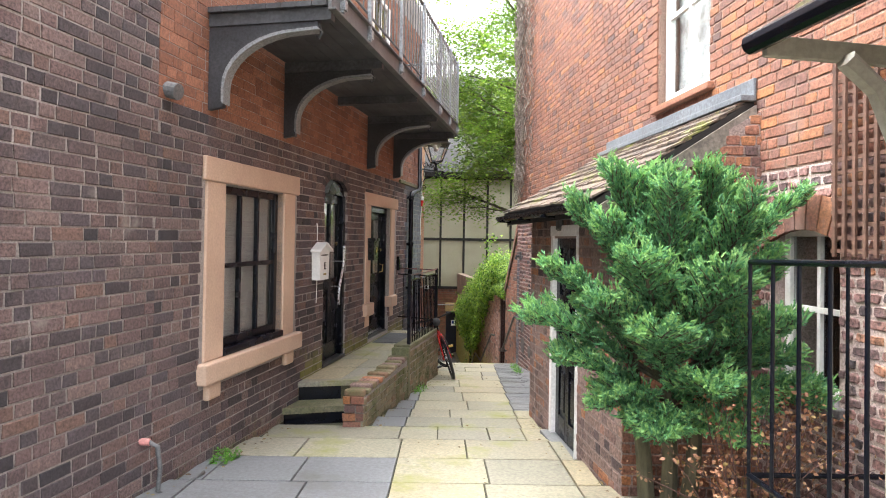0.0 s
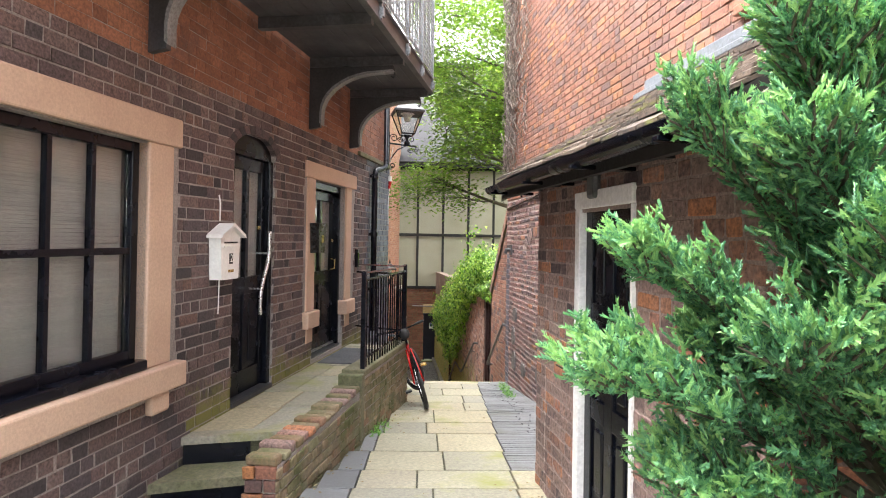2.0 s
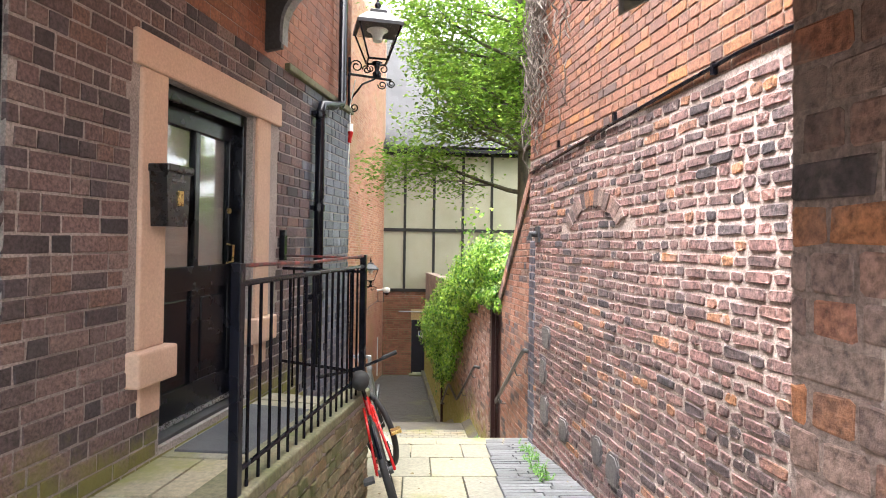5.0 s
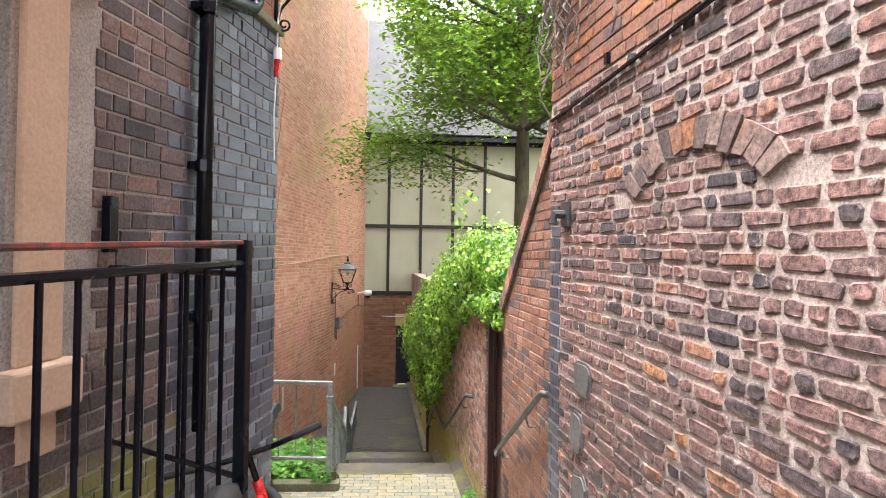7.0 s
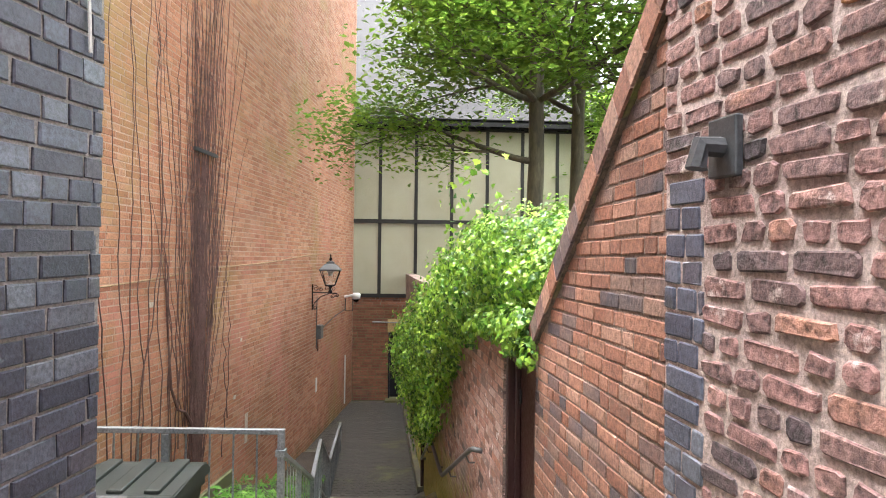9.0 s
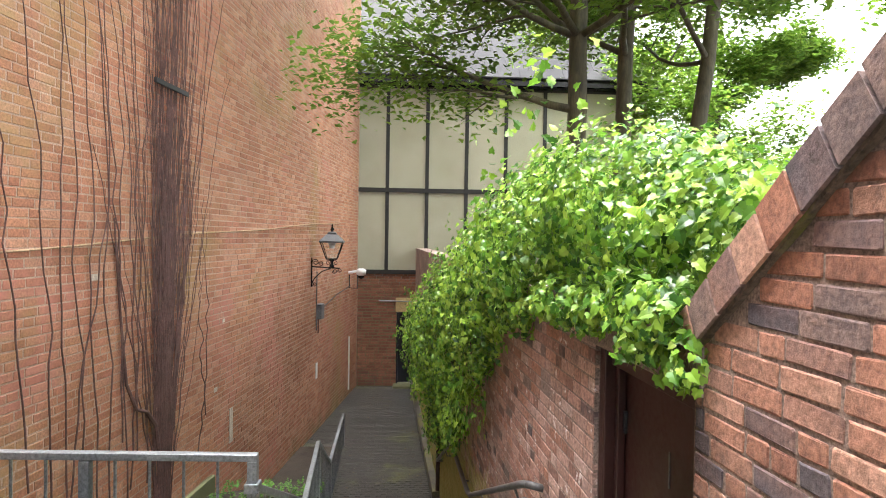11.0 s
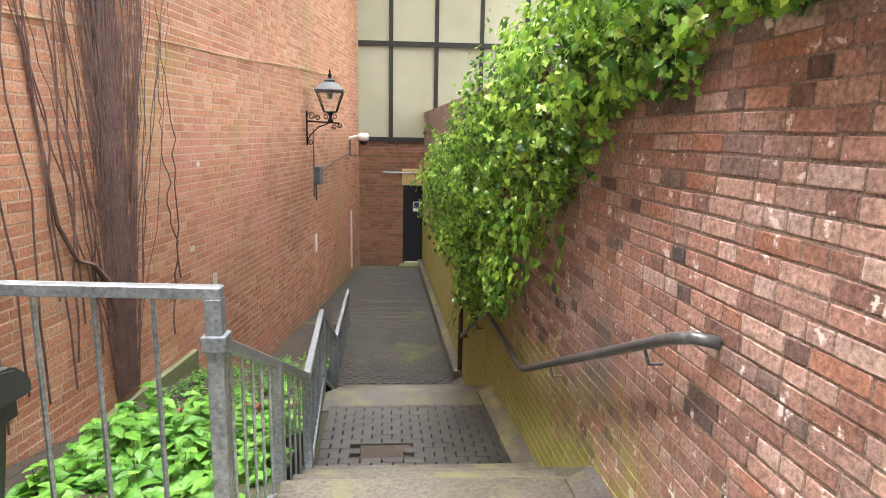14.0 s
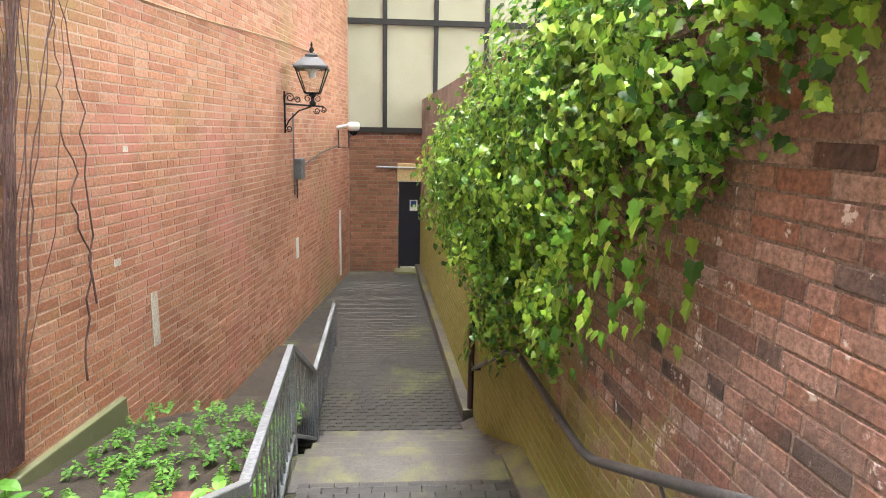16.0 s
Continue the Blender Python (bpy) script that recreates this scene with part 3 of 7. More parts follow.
def in_arch(r):
    """True where the ring of the blocked arch takes a brick's place."""
    x, y = (r[0] + r[1]) / 2 - 6.03, ((r[2] + r[3]) / 2 - 1.10) / 0.8
    return 0.60 < math.hypot(x, y) < 0.73 and y > 0.35


rows = courses(-4.0, 7.75, -0.80, 2.1, 0.073, 0.205, [(7.54, 7.75, -0.8, 1.30), (-0.82, -0.18, 0.66, 1.74)], RNG, 0.55, joint=0.023)
lay_worn(EAST, [r for r in rows if not in_arch(r)], BRICK_OLD, wall_east, 0.008, RNG, 0.006, 0.03, (5.2, 7.3, -0.1, 1.9))
lay_worn(EAST, courses(7.54, 7.75, -0.8, 1.30, 0.081, 0.226, [], RNG, 0.5), BRICK_BLUE, wall_east, 0.006, RNG, 0.003, 0.0, None)
EEND = Wall((1.474, 12.0), (8.0, 12.6), 0.0, 0.0, -1)
core(EEND, 0.03, 6.6, -3.6, 6.9, [], 0.35, MORTAR_PINK, "wall_east_end", "end wall of the red brick house")

# lean-to
O_HOLES = [(0.985, 1.70, -0.25, 1.65)]
wall_out = core(OUT, 0.0, 2.60, -0.85, 1.93, O_HOLES, 0.22, MORTAR_LEAN, "wall_lean_to", "patched brick wall of a small lean-to")
lay_worn(OUT, courses(0, 2.6, -0.82, 1.92, 0.083, 0.215, [(0.97, 1.78, -0.3, 1.75)], RNG, 0.6, joint=0.014), BRICK_LEAN, wall_out, 0.003, RNG, 0.004, 0.012, (0, 2.6, -0.4, 1.98))
OSOUTH = Wall((2.3, 4.26), (1.26, 4.26), 0.0, 0.0, -1)


def south_top(u):
    return 2.60 - 0.55 * u


bm = bmesh.new()
prism(bm, OSOUTH, [(0.0, -0.75), (1.02, -0.75), (1.02, south_top(1.02)), (0.0, south_top(0))], -0.22, 0.0)
wall_os = solid("wall_lean_to_south", bm, MORTAR_LEAN, "brick side of the lean-to behind the bush", "wall")
lay_worn(OSOUTH, courses(0, 1.04, -0.72, 2.6, 0.074, 0.215, [], RNG, 0.5, top=south_top), BRICK_RED, wall_os, 0.006, RNG, 0.004, 0.006, None)
ONORTH = Wall((0.99, 6.84), (2.0, 6.84), 0.0, 0.0, -1)
bm = bmesh.new()
prism(bm, ONORTH, [(0.02, -0.75), (0.95, -0.75), (0.95, 2.55), (0.02, 2.06)], -0.22, 0.0)
solid("wall_lean_to_north", bm, MORTAR_PINK, "brick end of the lean-to", "wall")

# garden wall beside the steps: raking part, doorway, then long wall
L_HOLES = [(1.46, 2.36, -1.6, 0.58)]
wall_low = core(LOW, 1.40, 17.5, -3.6, 0.75, L_HOLES, 0.30, MORTAR_STEP, "wall_garden", "brown brick garden wall, mossy towards the steps")
lay_worn(LOW, courses(2.36, 9.6, -3.2, 0.72, 0.071, 0.215, L_HOLES, RNG, 0.4, joint=0.010), BRICK_STEP, wall_low, 0.003, RNG, 0.0022, 0.012, (2.3, 5.0, -1.2, 0.5))
lay_worn(LOW, courses(9.6, 17.3, -3.2, -0.2, 0.071, 0.215, [], RNG, 0.4, joint=0.010), BRICK_STEP, wall_low, 0.003, RNG, 0.003, 0.012, None)


def rake(u):
    return 1.93 - 0.82 * u


bm = bmesh.new()
prism(bm, LOW, [(-0.3, -2.2), (1.46, -2.2), (1.46, rake(1.46)), (-0.3, rake(-0.3))], -0.3, 0.0)
wall_rake = solid("wall_raking", bm, MORTAR_STEP, "brown brick wall with a raking top beside the steps", "wall")
lay_worn(LOW, courses(-0.28, 1.45, -2.0, 2.2, 0.071, 0.215, [], RNG, 0.4, top=rake, joint=0.011), BRICK_RAKE, wall_rake, 0.004, RNG, 0.003, 0.006, (-0.3, 1.5, -0.6, 2.0))

# orange wall
wall_gold = core(GOLD, -6.5, 11.1, -3.6, 10.5, [], 0.4, MORTAR_GOLD, "wall_orange", "tall orange brick wall with stains and bare creeper stems")
lay(GOLD, courses(-4.0, 11.0, -3.2, 9.4, 0.078, 0.235, [], RNG, 0.15), BRICK_GOLD, wall_gold, 0.003, RNG, (0.0, 2.6, -1.8, 1.0), rough=0.002)

# building across the end
N_HOLES = [(1.48, 2.45, -3.1, -1.06)]
wall_north = core(NORTH, -4.0, 8.6, -3.6, 0.05, N_HOLES, 0.4, MORTAR, "wall_north", "red brick base wall under cream panels")
lay(NORTH, courses(0, 4.5, -3.15, 0.02, 0.084, 0.235, N_HOLES, RNG, 0.3), BRICK_RUBBED, wall_north, 0.006, RNG)
bm = boxes(NORTH, (-4, 8.6, -0.4, 0.0, 0.05, 5.35))
solid("wall_north_upper", bm, CREAM, "cream rendered upper wall between dark timbers", "wall")
def timbers():
    t = thing("timber_frame", NORTH(5, 0, 0.0), "dark timber grid on the cream rendered wall", "timber frame", kind="structure")
    for w in (0.07, 2.37, 5.28):
        part("rail", boxes(NORTH, (0.0, 8.6, 0.004, 0.05, w - 0.06, w + 0.06)), TIMBER_DARK, t)
    u = 1.17
    while u < 8.6:
        for w0, w1 in ((0.13, 2.31), (2.43, 5.22)):
            part("stud", boxes(NORTH, (u - 0.05, u + 0.05, 0.004, 0.045, w0, w1)), TIMBER_DARK, t)
        u += 1.11


timbers()
bm = bmesh.new()
prism(bm, Wall((-6, 28.8), (-6, 38), 0, 0, 1), [(0, 5.3), (0, 5.42), (7.5, 12.2), (7.5, 12.0)], 0, 13.4)
roof_north = solid("roof_north", bm, ROOF, "pale slate roof with clear courses", "roof")

# ---- west house: window, doors, letter boxes ----
def sash(name, f, u0, u1, w0, w1, v, cols, rows, frame_mat, label, bar=0.03, rim=0.06, curtain=None, depth=0.06):
    """A glazed window: outer frame, glazing bars, one pane for each light."""
    t = thing(name, f((u0 + u1) / 2, v, w0), label, "window", kind="structure")
    fr = part("window_frame", boxes(f, (u0, u0 + rim, v - depth, v, w0, w1), (u1 - rim, u1, v - depth, v, w0, w1), (u0 + rim, u1 - rim, v - depth, v, w1 - rim, w1), (u0 + rim, u1 - rim, v - depth, v, w0, w0 + rim), bevel=0.006), frame_mat, t)
    iu0, iu1, iw0, iw1 = u0 + rim, u1 - rim, w0 + rim, w1 - rim
    for i in range(1, cols):
        u = iu0 + (iu1 - iu0) * i / cols
        part("glazing_bar", boxes(f, (u - bar / 2, u + bar / 2, v - depth + 0.01, v - 0.008, iw0, iw1), bevel=0.004), frame_mat, t)
    for j in range(1, rows):
        w = iw0 + (iw1 - iw0) * j / rows
        part("glazing_bar", boxes(f, (iu0, iu1, v - depth + 0.012, v - 0.006, w - bar * 0.6, w + bar * 0.6), bevel=0.004), frame_mat, t)
    for i in range(cols):
        for j in range(rows):
            a, b = iu0 + (iu1 - iu0) * i / cols, iu0 + (iu1 - iu0) * (i + 1) / cols
            c, d = iw0 + (iw1 - iw0) * j / rows, iw0 + (iw1 - iw0) * (j + 1) / rows
            pane = part("pane", boxes(f, (a + 0.004, b - 0.004, v - depth * 0.55 - 0.004, v - depth * 0.55, c + 0.004, d - 0.004)), GLASS, t)
            pane.visible_shadow = False
    return t


def surround(name, f, u0, u1, w_sill, w_top, jamb, lintel, label):
    """Painted stone surround: lintel, two jambs, and either a sill on corbels or plinth blocks."""
    return thing(name, f((u0 + u1) / 2, 0.0, w_sill), label, "stone surround", kind="structure")


BLIND = surface("window_blind", [(0.50, 0.48, 0.45), (0.60, 0.58, 0.54)], rough=0.8, fine=30, coarse=2, bump=0.1, stretch=(1, 1, 12), wear=0.2)
s = surround("window_surround", WEST, 0.0, 1.78, 0.46, 2.27, 0.28, 0.19, "pink painted stone surround of the ground-floor window")
part("lintel", boxes(WEST, (0.0, 1.78, 0.0, 0.035, 2.08, 2.275), bevel=0.012), STONE_PINK, s)
part("jamb", boxes(WEST, (0.05, 0.33, -0.1, 0.022, 0.635, 2.08), bevel=0.01), STONE_PINK, s)
part("jamb", boxes(WEST, (1.44, 1.70, -0.1, 0.022, 0.635, 2.08), bevel=0.01), STONE_PINK, s)
part("sill", boxes(WEST, (-0.02, 1.80, -0.1, 0.085, 0.465, 0.632), bevel=0.014), STONE_PINK, s)
for u in (0.06, 1.46):
    part("corbel", boxes(WEST, (u, u + 0.19, 0.0, 0.06, 0.33, 0.463), bevel=0.02), STONE_PINK, s)
sash("window_1", WEST, 0.334, 1.436, 0.70, 2.07, -0.05, 3, 2, BLACK, "black framed six-pane window with pale blinds behind", 0.035, 0.065)
part("sill", boxes(WEST, (0.32, 1.45, -0.1, 0.03, 0.634, 0.70), bevel=0.012), BLACK, thing("window_ledge", WEST(0.9, 0, 0.63), "black painted timber window ledge", "ledge", kind="structure"))
bm = boxes(WEST, *[(0.40, 1.38, -0.15, -0.138, 0.70 + i * 0.0215, 0.70 + i * 0.0215 + 0.0205) for i in range(64)])
solid("window_blind", bm, BLIND, "pale slatted blind hanging inside the window", "blind", "thing")


# shallow box behind an opening; its black colour stands in for indoor shade
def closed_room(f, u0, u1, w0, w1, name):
    solid(name, boxes(f, (u0, u1, -0.9, -0.86, w0, w1), (u0 - 0.04, u0, -0.9, -0.36, w0, w1), (u1, u1 + 0.04, -0.9, -0.36, w0, w1), (u0, u1, -0.9, -0.36, w1, w1 + 0.04), (u0, u1, -0.9, -0.36, w0 - 0.04, w0)), DARK, "near-black box standing in for the unlit room behind the opening", "room")


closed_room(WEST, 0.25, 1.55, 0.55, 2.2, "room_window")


def glazed_door(name, f, u0, u1, w0, w1, v, label, arched=False):
    """A black door: stiles and rails, two tall panes above, two sunk panels below."""
    d = thing(name, f((u0 + u1) / 2, v, w0), label, "door", kind="structure")
    um = (u0 + u1) / 2
    mid = w0 + (w1 - w0) * 0.46
    st = 0.058
    leaf = [(u0, u0 + st, v - 0.045, v, w0, w1), (u1 - st, u1, v - 0.045, v, w0, w1), (u0 + st, u1 - st, v - 0.045, v, w0, w0 + 0.2), (u0 + st, u1 - st, v - 0.045, v, mid - 0.09, mid + 0.06), (u0 + st, u1 - st, v - 0.045, v, w1 - 0.11, w1), (um - 0.045, um + 0.045, v - 0.045, v, w0 + 0.2, mid - 0.09), (um - 0.028, um + 0.028, v - 0.045, v, mid + 0.06, w1 - 0.11)]
    part("leaf", boxes(f, *leaf, bevel=0.005), BLACK, d)
    for a, b in ((u0 + st, um - 0.045), (um + 0.045, u1 - st)):
        part("panel", boxes(f, (a, b, v - 0.035, v - 0.018, w0 + 0.2, mid - 0.09)), BLACK, d)
        part("panel_field", boxes(f, (a + 0.04, b - 0.04, v - 0.03, v - 0.006, w0 + 0.25, mid - 0.14), bevel=0.008), BLACK, d)
        a, b = (a, um - 0.028) if a < um else (um + 0.028, b)
        p = part("pane", boxes(f, (a - 0.005, b + 0.005, v - 0.03, v - 0.022, mid + 0.06, w1 - 0.11)), GLASS, d)
        p.visible_shadow = False
        # added pale sheet; its colour stands in for the panes' grey reflections
        part("net_curtain", boxes(f, (a, b, v - 0.06, v - 0.05, mid + 0.06, w1 - 0.11)), BLIND, d)
    part("threshold", boxes(f, (u0 - 0.05, u1 + 0.05, v - 0.05, v + 0.09, w0 - 0.045, w0 - 0.004), bevel=0.006), IRON, d)
    return d


d1 = glazed_door("door_1", WEST, 2.615, 3.275, 0.125, 2.17, -0.07, "black glazed front door with a curved steel pull handle")
fr = [(2.562, 2.613, -0.15, -0.02, 0.08, 2.18), (3.277, 3.348, -0.15, -0.02, 0.08, 2.18), (2.613, 3.277, -0.15, -0.03, 2.172, 2.215)]
part("door_frame", boxes(WEST, *fr, bevel=0.008), BLACK, d1)
bm = bmesh.new()
prism(bm, WEST, [(2.562, 2.182), (3.348, 2.182)] + [(2.955 + 0.393 * math.cos(radians(a)), 2.18 + 0.19 * math.sin(radians(a))) for a in range(15, 180, 15)], -0.15, -0.04)
part("fanlight_board", bm, BLACK, d1)
pull = []
for k in range(29):
    t = k / 28
    e = min(1.0, max(0.0, (t - 0.22) / 0.6))
    pull.append(WEST(3.02 + 0.165 * (1 - e * e * (3 - 2 * e)), 0.03, 1.53 - 0.74 * t))
part("door_handle", tube(bmesh.new(), pull, 0.017, 10), CHROME, d1, "curved brushed steel pull handle", smooth=True)
for u, w in ((3.175, 1.33), (3.005, 1.02)):
    part("handle_stud", tube(bmesh.new(), [WEST(u, -0.09, w), WEST(u, 0.03, w)], 0.008), CHROME, d1)
part("lock", tube(bmesh.new(), [WEST(3.22, -0.092, 1.56), WEST(3.22, -0.075, 1.56)], 0.022), BRASS, d1, "round brass lock")
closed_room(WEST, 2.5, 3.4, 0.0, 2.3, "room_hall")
# arch of bricks on edge over the door
bm = bmesh.new()
for i in range(13):
    a0, a1 = radians(22 + i * 10.6), radians(22 + i * 10.6 + 9.6)
    q = [(2.955 + r * math.cos(a) * 1.0, 2.09 + r * 0.62 * math.sin(a)) for r, a in ((0.46, a0), (0.57, a0), (0.57, a1), (0.46, a1))]
    prism(bm, WEST, q, -0.1, 0.009)
part("brick_arch", bm, BRICK_PLUM, wall_west)

s = surround("door_surround", WEST, 4.07, 5.85, 0.12, 2.3, 0.28, 0.19, "pink painted stone surround of the second front door")
part("lintel", boxes(WEST, (4.07, 5.85, 0.0, 0.035, 2.12, 2.30), bevel=0.012), STONE_PINK, s)
for a, b in ((4.14, 4.36), (5.46, 5.68)):
    part("jamb", boxes(WEST, (a, b, -0.1, 0.022, 0.68, 2.12), bevel=0.01), STONE_PINK, s)
    part("plinth_block", boxes(WEST, (a - 0.07, b + 0.05, -0.1, 0.075, 0.50, 0.68), bevel=0.014), STONE_PINK, s)
    part("jamb_foot", boxes(WEST, (a + 0.02, b - 0.02, -0.1, 0.02, 0.335, 0.50), bevel=0.01), STONE_PINK, s)
d2 = glazed_door("door_2", WEST, 4.44, 5.38, 0.145, 2.03, -0.12, "black glazed door beside a black letter box")
part("door_frame", boxes(WEST, (4.362, 4.44, -0.2, -0.05, 0.13, 2.118), (5.38, 5.455, -0.2, -0.05, 0.13, 2.118), (4.44, 5.38, -0.2, -0.05, 2.03, 2.118), bevel=0.008), BLACK, d2)
part("draught_bar", boxes(WEST, (4.44, 5.38, -0.118, -0.10, 0.15, 0.175)), CHROME, d2, "bright metal weather bar")
part("door_handle", tube(bmesh.new(), [WEST(5.30, -0.12, 1.08), WEST(5.30, -0.075, 1.09), WEST(5.30, -0.07, 1.2), WEST(5.30, -0.12, 1.21)], 0.008), BRASS, d2, "brass pull handle")
part("lock", tube(bmesh.new(), [WEST(5.31, -0.12, 1.44), WEST(5.31, -0.105, 1.44)], 0.02), BRASS, d2)
closed_room(WEST, 4.3, 5.5, 0.0, 2.2, "room_back")

BLACK_FLAT = surface("black_enamel", [(0.012, 0.012, 0.013), (0.016, 0.016, 0.017)], rough=0.3, fine=20, coarse=2, bump=0)


def letter_box(u, w, wide, high, deep, mat, label, gable):
    t = thing("letter_box", WEST(u + wide / 2, 0.02, w), label, "letter box")
    bm = bmesh.new()
    prism(bm, WEST, [(u + 0.02, w), (u + wide - 0.02, w), (u + wide, w + high * 0.78), (u, w + high * 0.78)], 0.012, deep)
    part("body", bm, mat, t)
    bm = bmesh.new()
    if gable:
        prism(bm, WEST, [(u - 0.04, w + high * 0.76), (u + wide / 2, w + high * 0.97), (u + wide + 0.04, w + high * 0.76), (u + wide + 0.03, w + high * 0.82), (u + wide / 2, w + high * 1.03), (u - 0.03, w + high * 0.82)], 0.012, deep + 0.035)
        part("gable", prism(bmesh.new(), WEST, [(u, w + high * 0.78), (u + wide, w + high * 0.78), (u + wide / 2, w + high * 0.97)], 0.012, deep), mat, t)
    else:
        box(bm, WEST, u - 0.01, u + wide + 0.01, 0.012, deep + 0.02, w + high * 0.78, w + high * 0.9, bevel=0.01)
    part("lid", bm, mat, t)
    part("slot", boxes(WEST, (u + 0.05, u + wide - 0.05, deep, deep + 0.006, w + high * 0.66, w + high * 0.69)), BLACK_FLAT if gable else IRON_GREY, t)
    return t


lb = letter_box(2.17, 1.15, 0.30, 0.42, 0.11, WHITE, "white metal letter box with a pitched lid and number 2", True)
part("number_plate", boxes(WEST, (2.30, 2.35, 0.112, 0.116, 1.27, 1.35)), BLACK_FLAT, lb, "small black plate for the house number")
part("name_plate", boxes(WEST, (2.285, 2.365, 0.112, 0.115, 1.205, 1.225)), BRASS, lb)
part("perch", boxes(WEST, (2.21, 2.43, 0.11, 0.125, 1.395, 1.41)), WHITE, lb)


def writing(text, at, turn, size, mat, parent, name="lettering"):
    cu = bpy.data.curves.new(name, "FONT")
    cu.body, cu.size, cu.extrude, cu.align_x, cu.align_y = text, size, 0.0008, "CENTER", "CENTER"
    tmp = new(name, cu)
    dg = bpy.context.evaluated_depsgraph_get()
    me = bpy.data.meshes.new_from_object(tmp.evaluated_get(dg))
    bpy.data.objects.remove(tmp)
    me.materials.clear()
    me.materials.append(mat)
    ob = new(name, me)
    ob.parent = parent
    ob.rotation_euler = turn
    ob.location = Vector(at) - AT[parent.name]
    return ob


writing("2", WEST(2.325, 0.118, 1.31), (radians(90), 0, WEST.turn), 0.085, WHITE, lb, "number")
lb = letter_box(4.20, 1.31, 0.22, 0.36, 0.12, BLACK_FLAT, "black metal letter box on the door's stone jamb", False)
part("name_plate", boxes(WEST, (4.30, 4.35, 0.121, 0.125, 1.42, 1.50)), BRASS, lb)
part("cable", tube(bmesh.new(), [WEST(2.32, 0.02, 1.15), WEST(2.325, 0.015, 0.95), WEST(2.32, 0.015, 0.88)], 0.005), WHITE, thing("bell_wire", WEST(2.32, 0.01, 0.9), "thin white wire down the brick wall", "wire"))
part("cable", tube(bmesh.new(), [WEST(2.33, 0.012, 1.60), WEST(2.33, 0.012, 1.74), WEST(2.31, 0.012, 1.80)], 0.006), WHITE, thing("bell_wire", WEST(2.33, 0.01, 1.6), "thin white wire above the letter box", "wire"))

# ---- balcony ----
GALV_DULL = surface("pale_grey_paint", [(0.20, 0.21, 0.22), (0.28, 0.29, 0.30)], rough=0.5, fine=50, coarse=4, bump=0.15)
bal = thing("balcony", WEST(2.2, 0.5, 3.3), "grey painted iron balcony on curved brackets", "balcony")
B0, B1, BV = 0.0, 5.72, 1.05
DECK = surface("grey_painted_boards", [(0.05, 0.052, 0.058), (0.09, 0.092, 0.10)], rough=0.6, fine=30, coarse=4, bump=0.2)
for i in range(8):
    v = 0.02 + i * 0.124
    part("deck_board", boxes(WEST, (B0, B1, v, v + 0.118, 3.40, 3.44)), DECK, bal)
for u in [0.08, 1.44, 2.95, 4.18, 5.60]:
    part("joist", boxes(WEST, (u - 0.04, u + 0.04, 0.01, BV - 0.02, 3.30, 3.398)), DECK, bal)
part("fascia", boxes(WEST, (B0, B1, BV - 0.03, BV, 3.36, 3.55), (B0, B1, BV - 0.01, BV + 0.035, 3.36, 3.375), (B0, B1, BV - 0.01, BV + 0.035, 3.535, 3.55), bevel=0.003), IRON_GREY, bal, "grey steel channel along the balcony's edge")
part("end_fascia", boxes(WEST, (B1, B1 + 0.03, 0.01, BV, 3.34, 3.55), bevel=0.003), IRON, bal)


class Turned:
    """A wall's frame with its first axis across the wall."""

    def __init__(self, f, at):
        self.f, self.at = f, at

    def __call__(self, v, u, w):
        return self.f(self.at + u, v, w)


for u in (0.08, 1.44, 4.18, 5.60):
    f = Turned(WEST, u)
    curve = [(0.13, 2.70)] + [(0.13 + 0.62 * (1 - math.cos(radians(a))), 2.82 + 0.42 * math.sin(radians(a))) for a in range(0, 91, 10)] + [(0.92, 3.25)]
    bm = bmesh.new()
    prism(bm, f, [(0.005, 2.64), (0.13, 2.66)] + curve + [(0.92, 3.298), (0.005, 3.298)], -0.025, 0.025)
    br = part("bracket", bm, IRON, bal)
    bm = bmesh.new()
    sweep = [[bm.verts.new(f(a + da, du, b - dw)) for da, du, dw in ((0, -0.05, 0), (0, 0.05, 0), (0.022, 0.05, 0.022), (0.022, -0.05, 0.022))] for a, b in curve]
    for p, q in zip(sweep, sweep[1:]):
        for i in range(4):
            bm.faces.new((p[i], p[(i + 1) % 4], q[(i + 1) % 4], q[i]))
    bm.faces.new(sweep[0])
    bm.faces.new(sweep[-1])
    part("flange", bm, GALV_DULL, br)
    part("hook", tube(bmesh.new(), [f(0.92, 0, 3.29), f(0.94, 0, 3.2), f(0.92, 0, 3.17), f(0.90, 0, 3.19)], 0.01), IRON, br)
f = Turned(WEST, 5.62)
# discs in the wall's brick colour stand in for three round holes
for v, w, r in ((0.20, 3.05, 0.05), (0.30, 3.17, 0.03), (0.14, 2.93, 0.03)):
    part("boss", tube(bmesh.new(), [f(v, -0.032, w), f(v, 0.032, w)], r, 14), BRICK_RUBBED, bal)
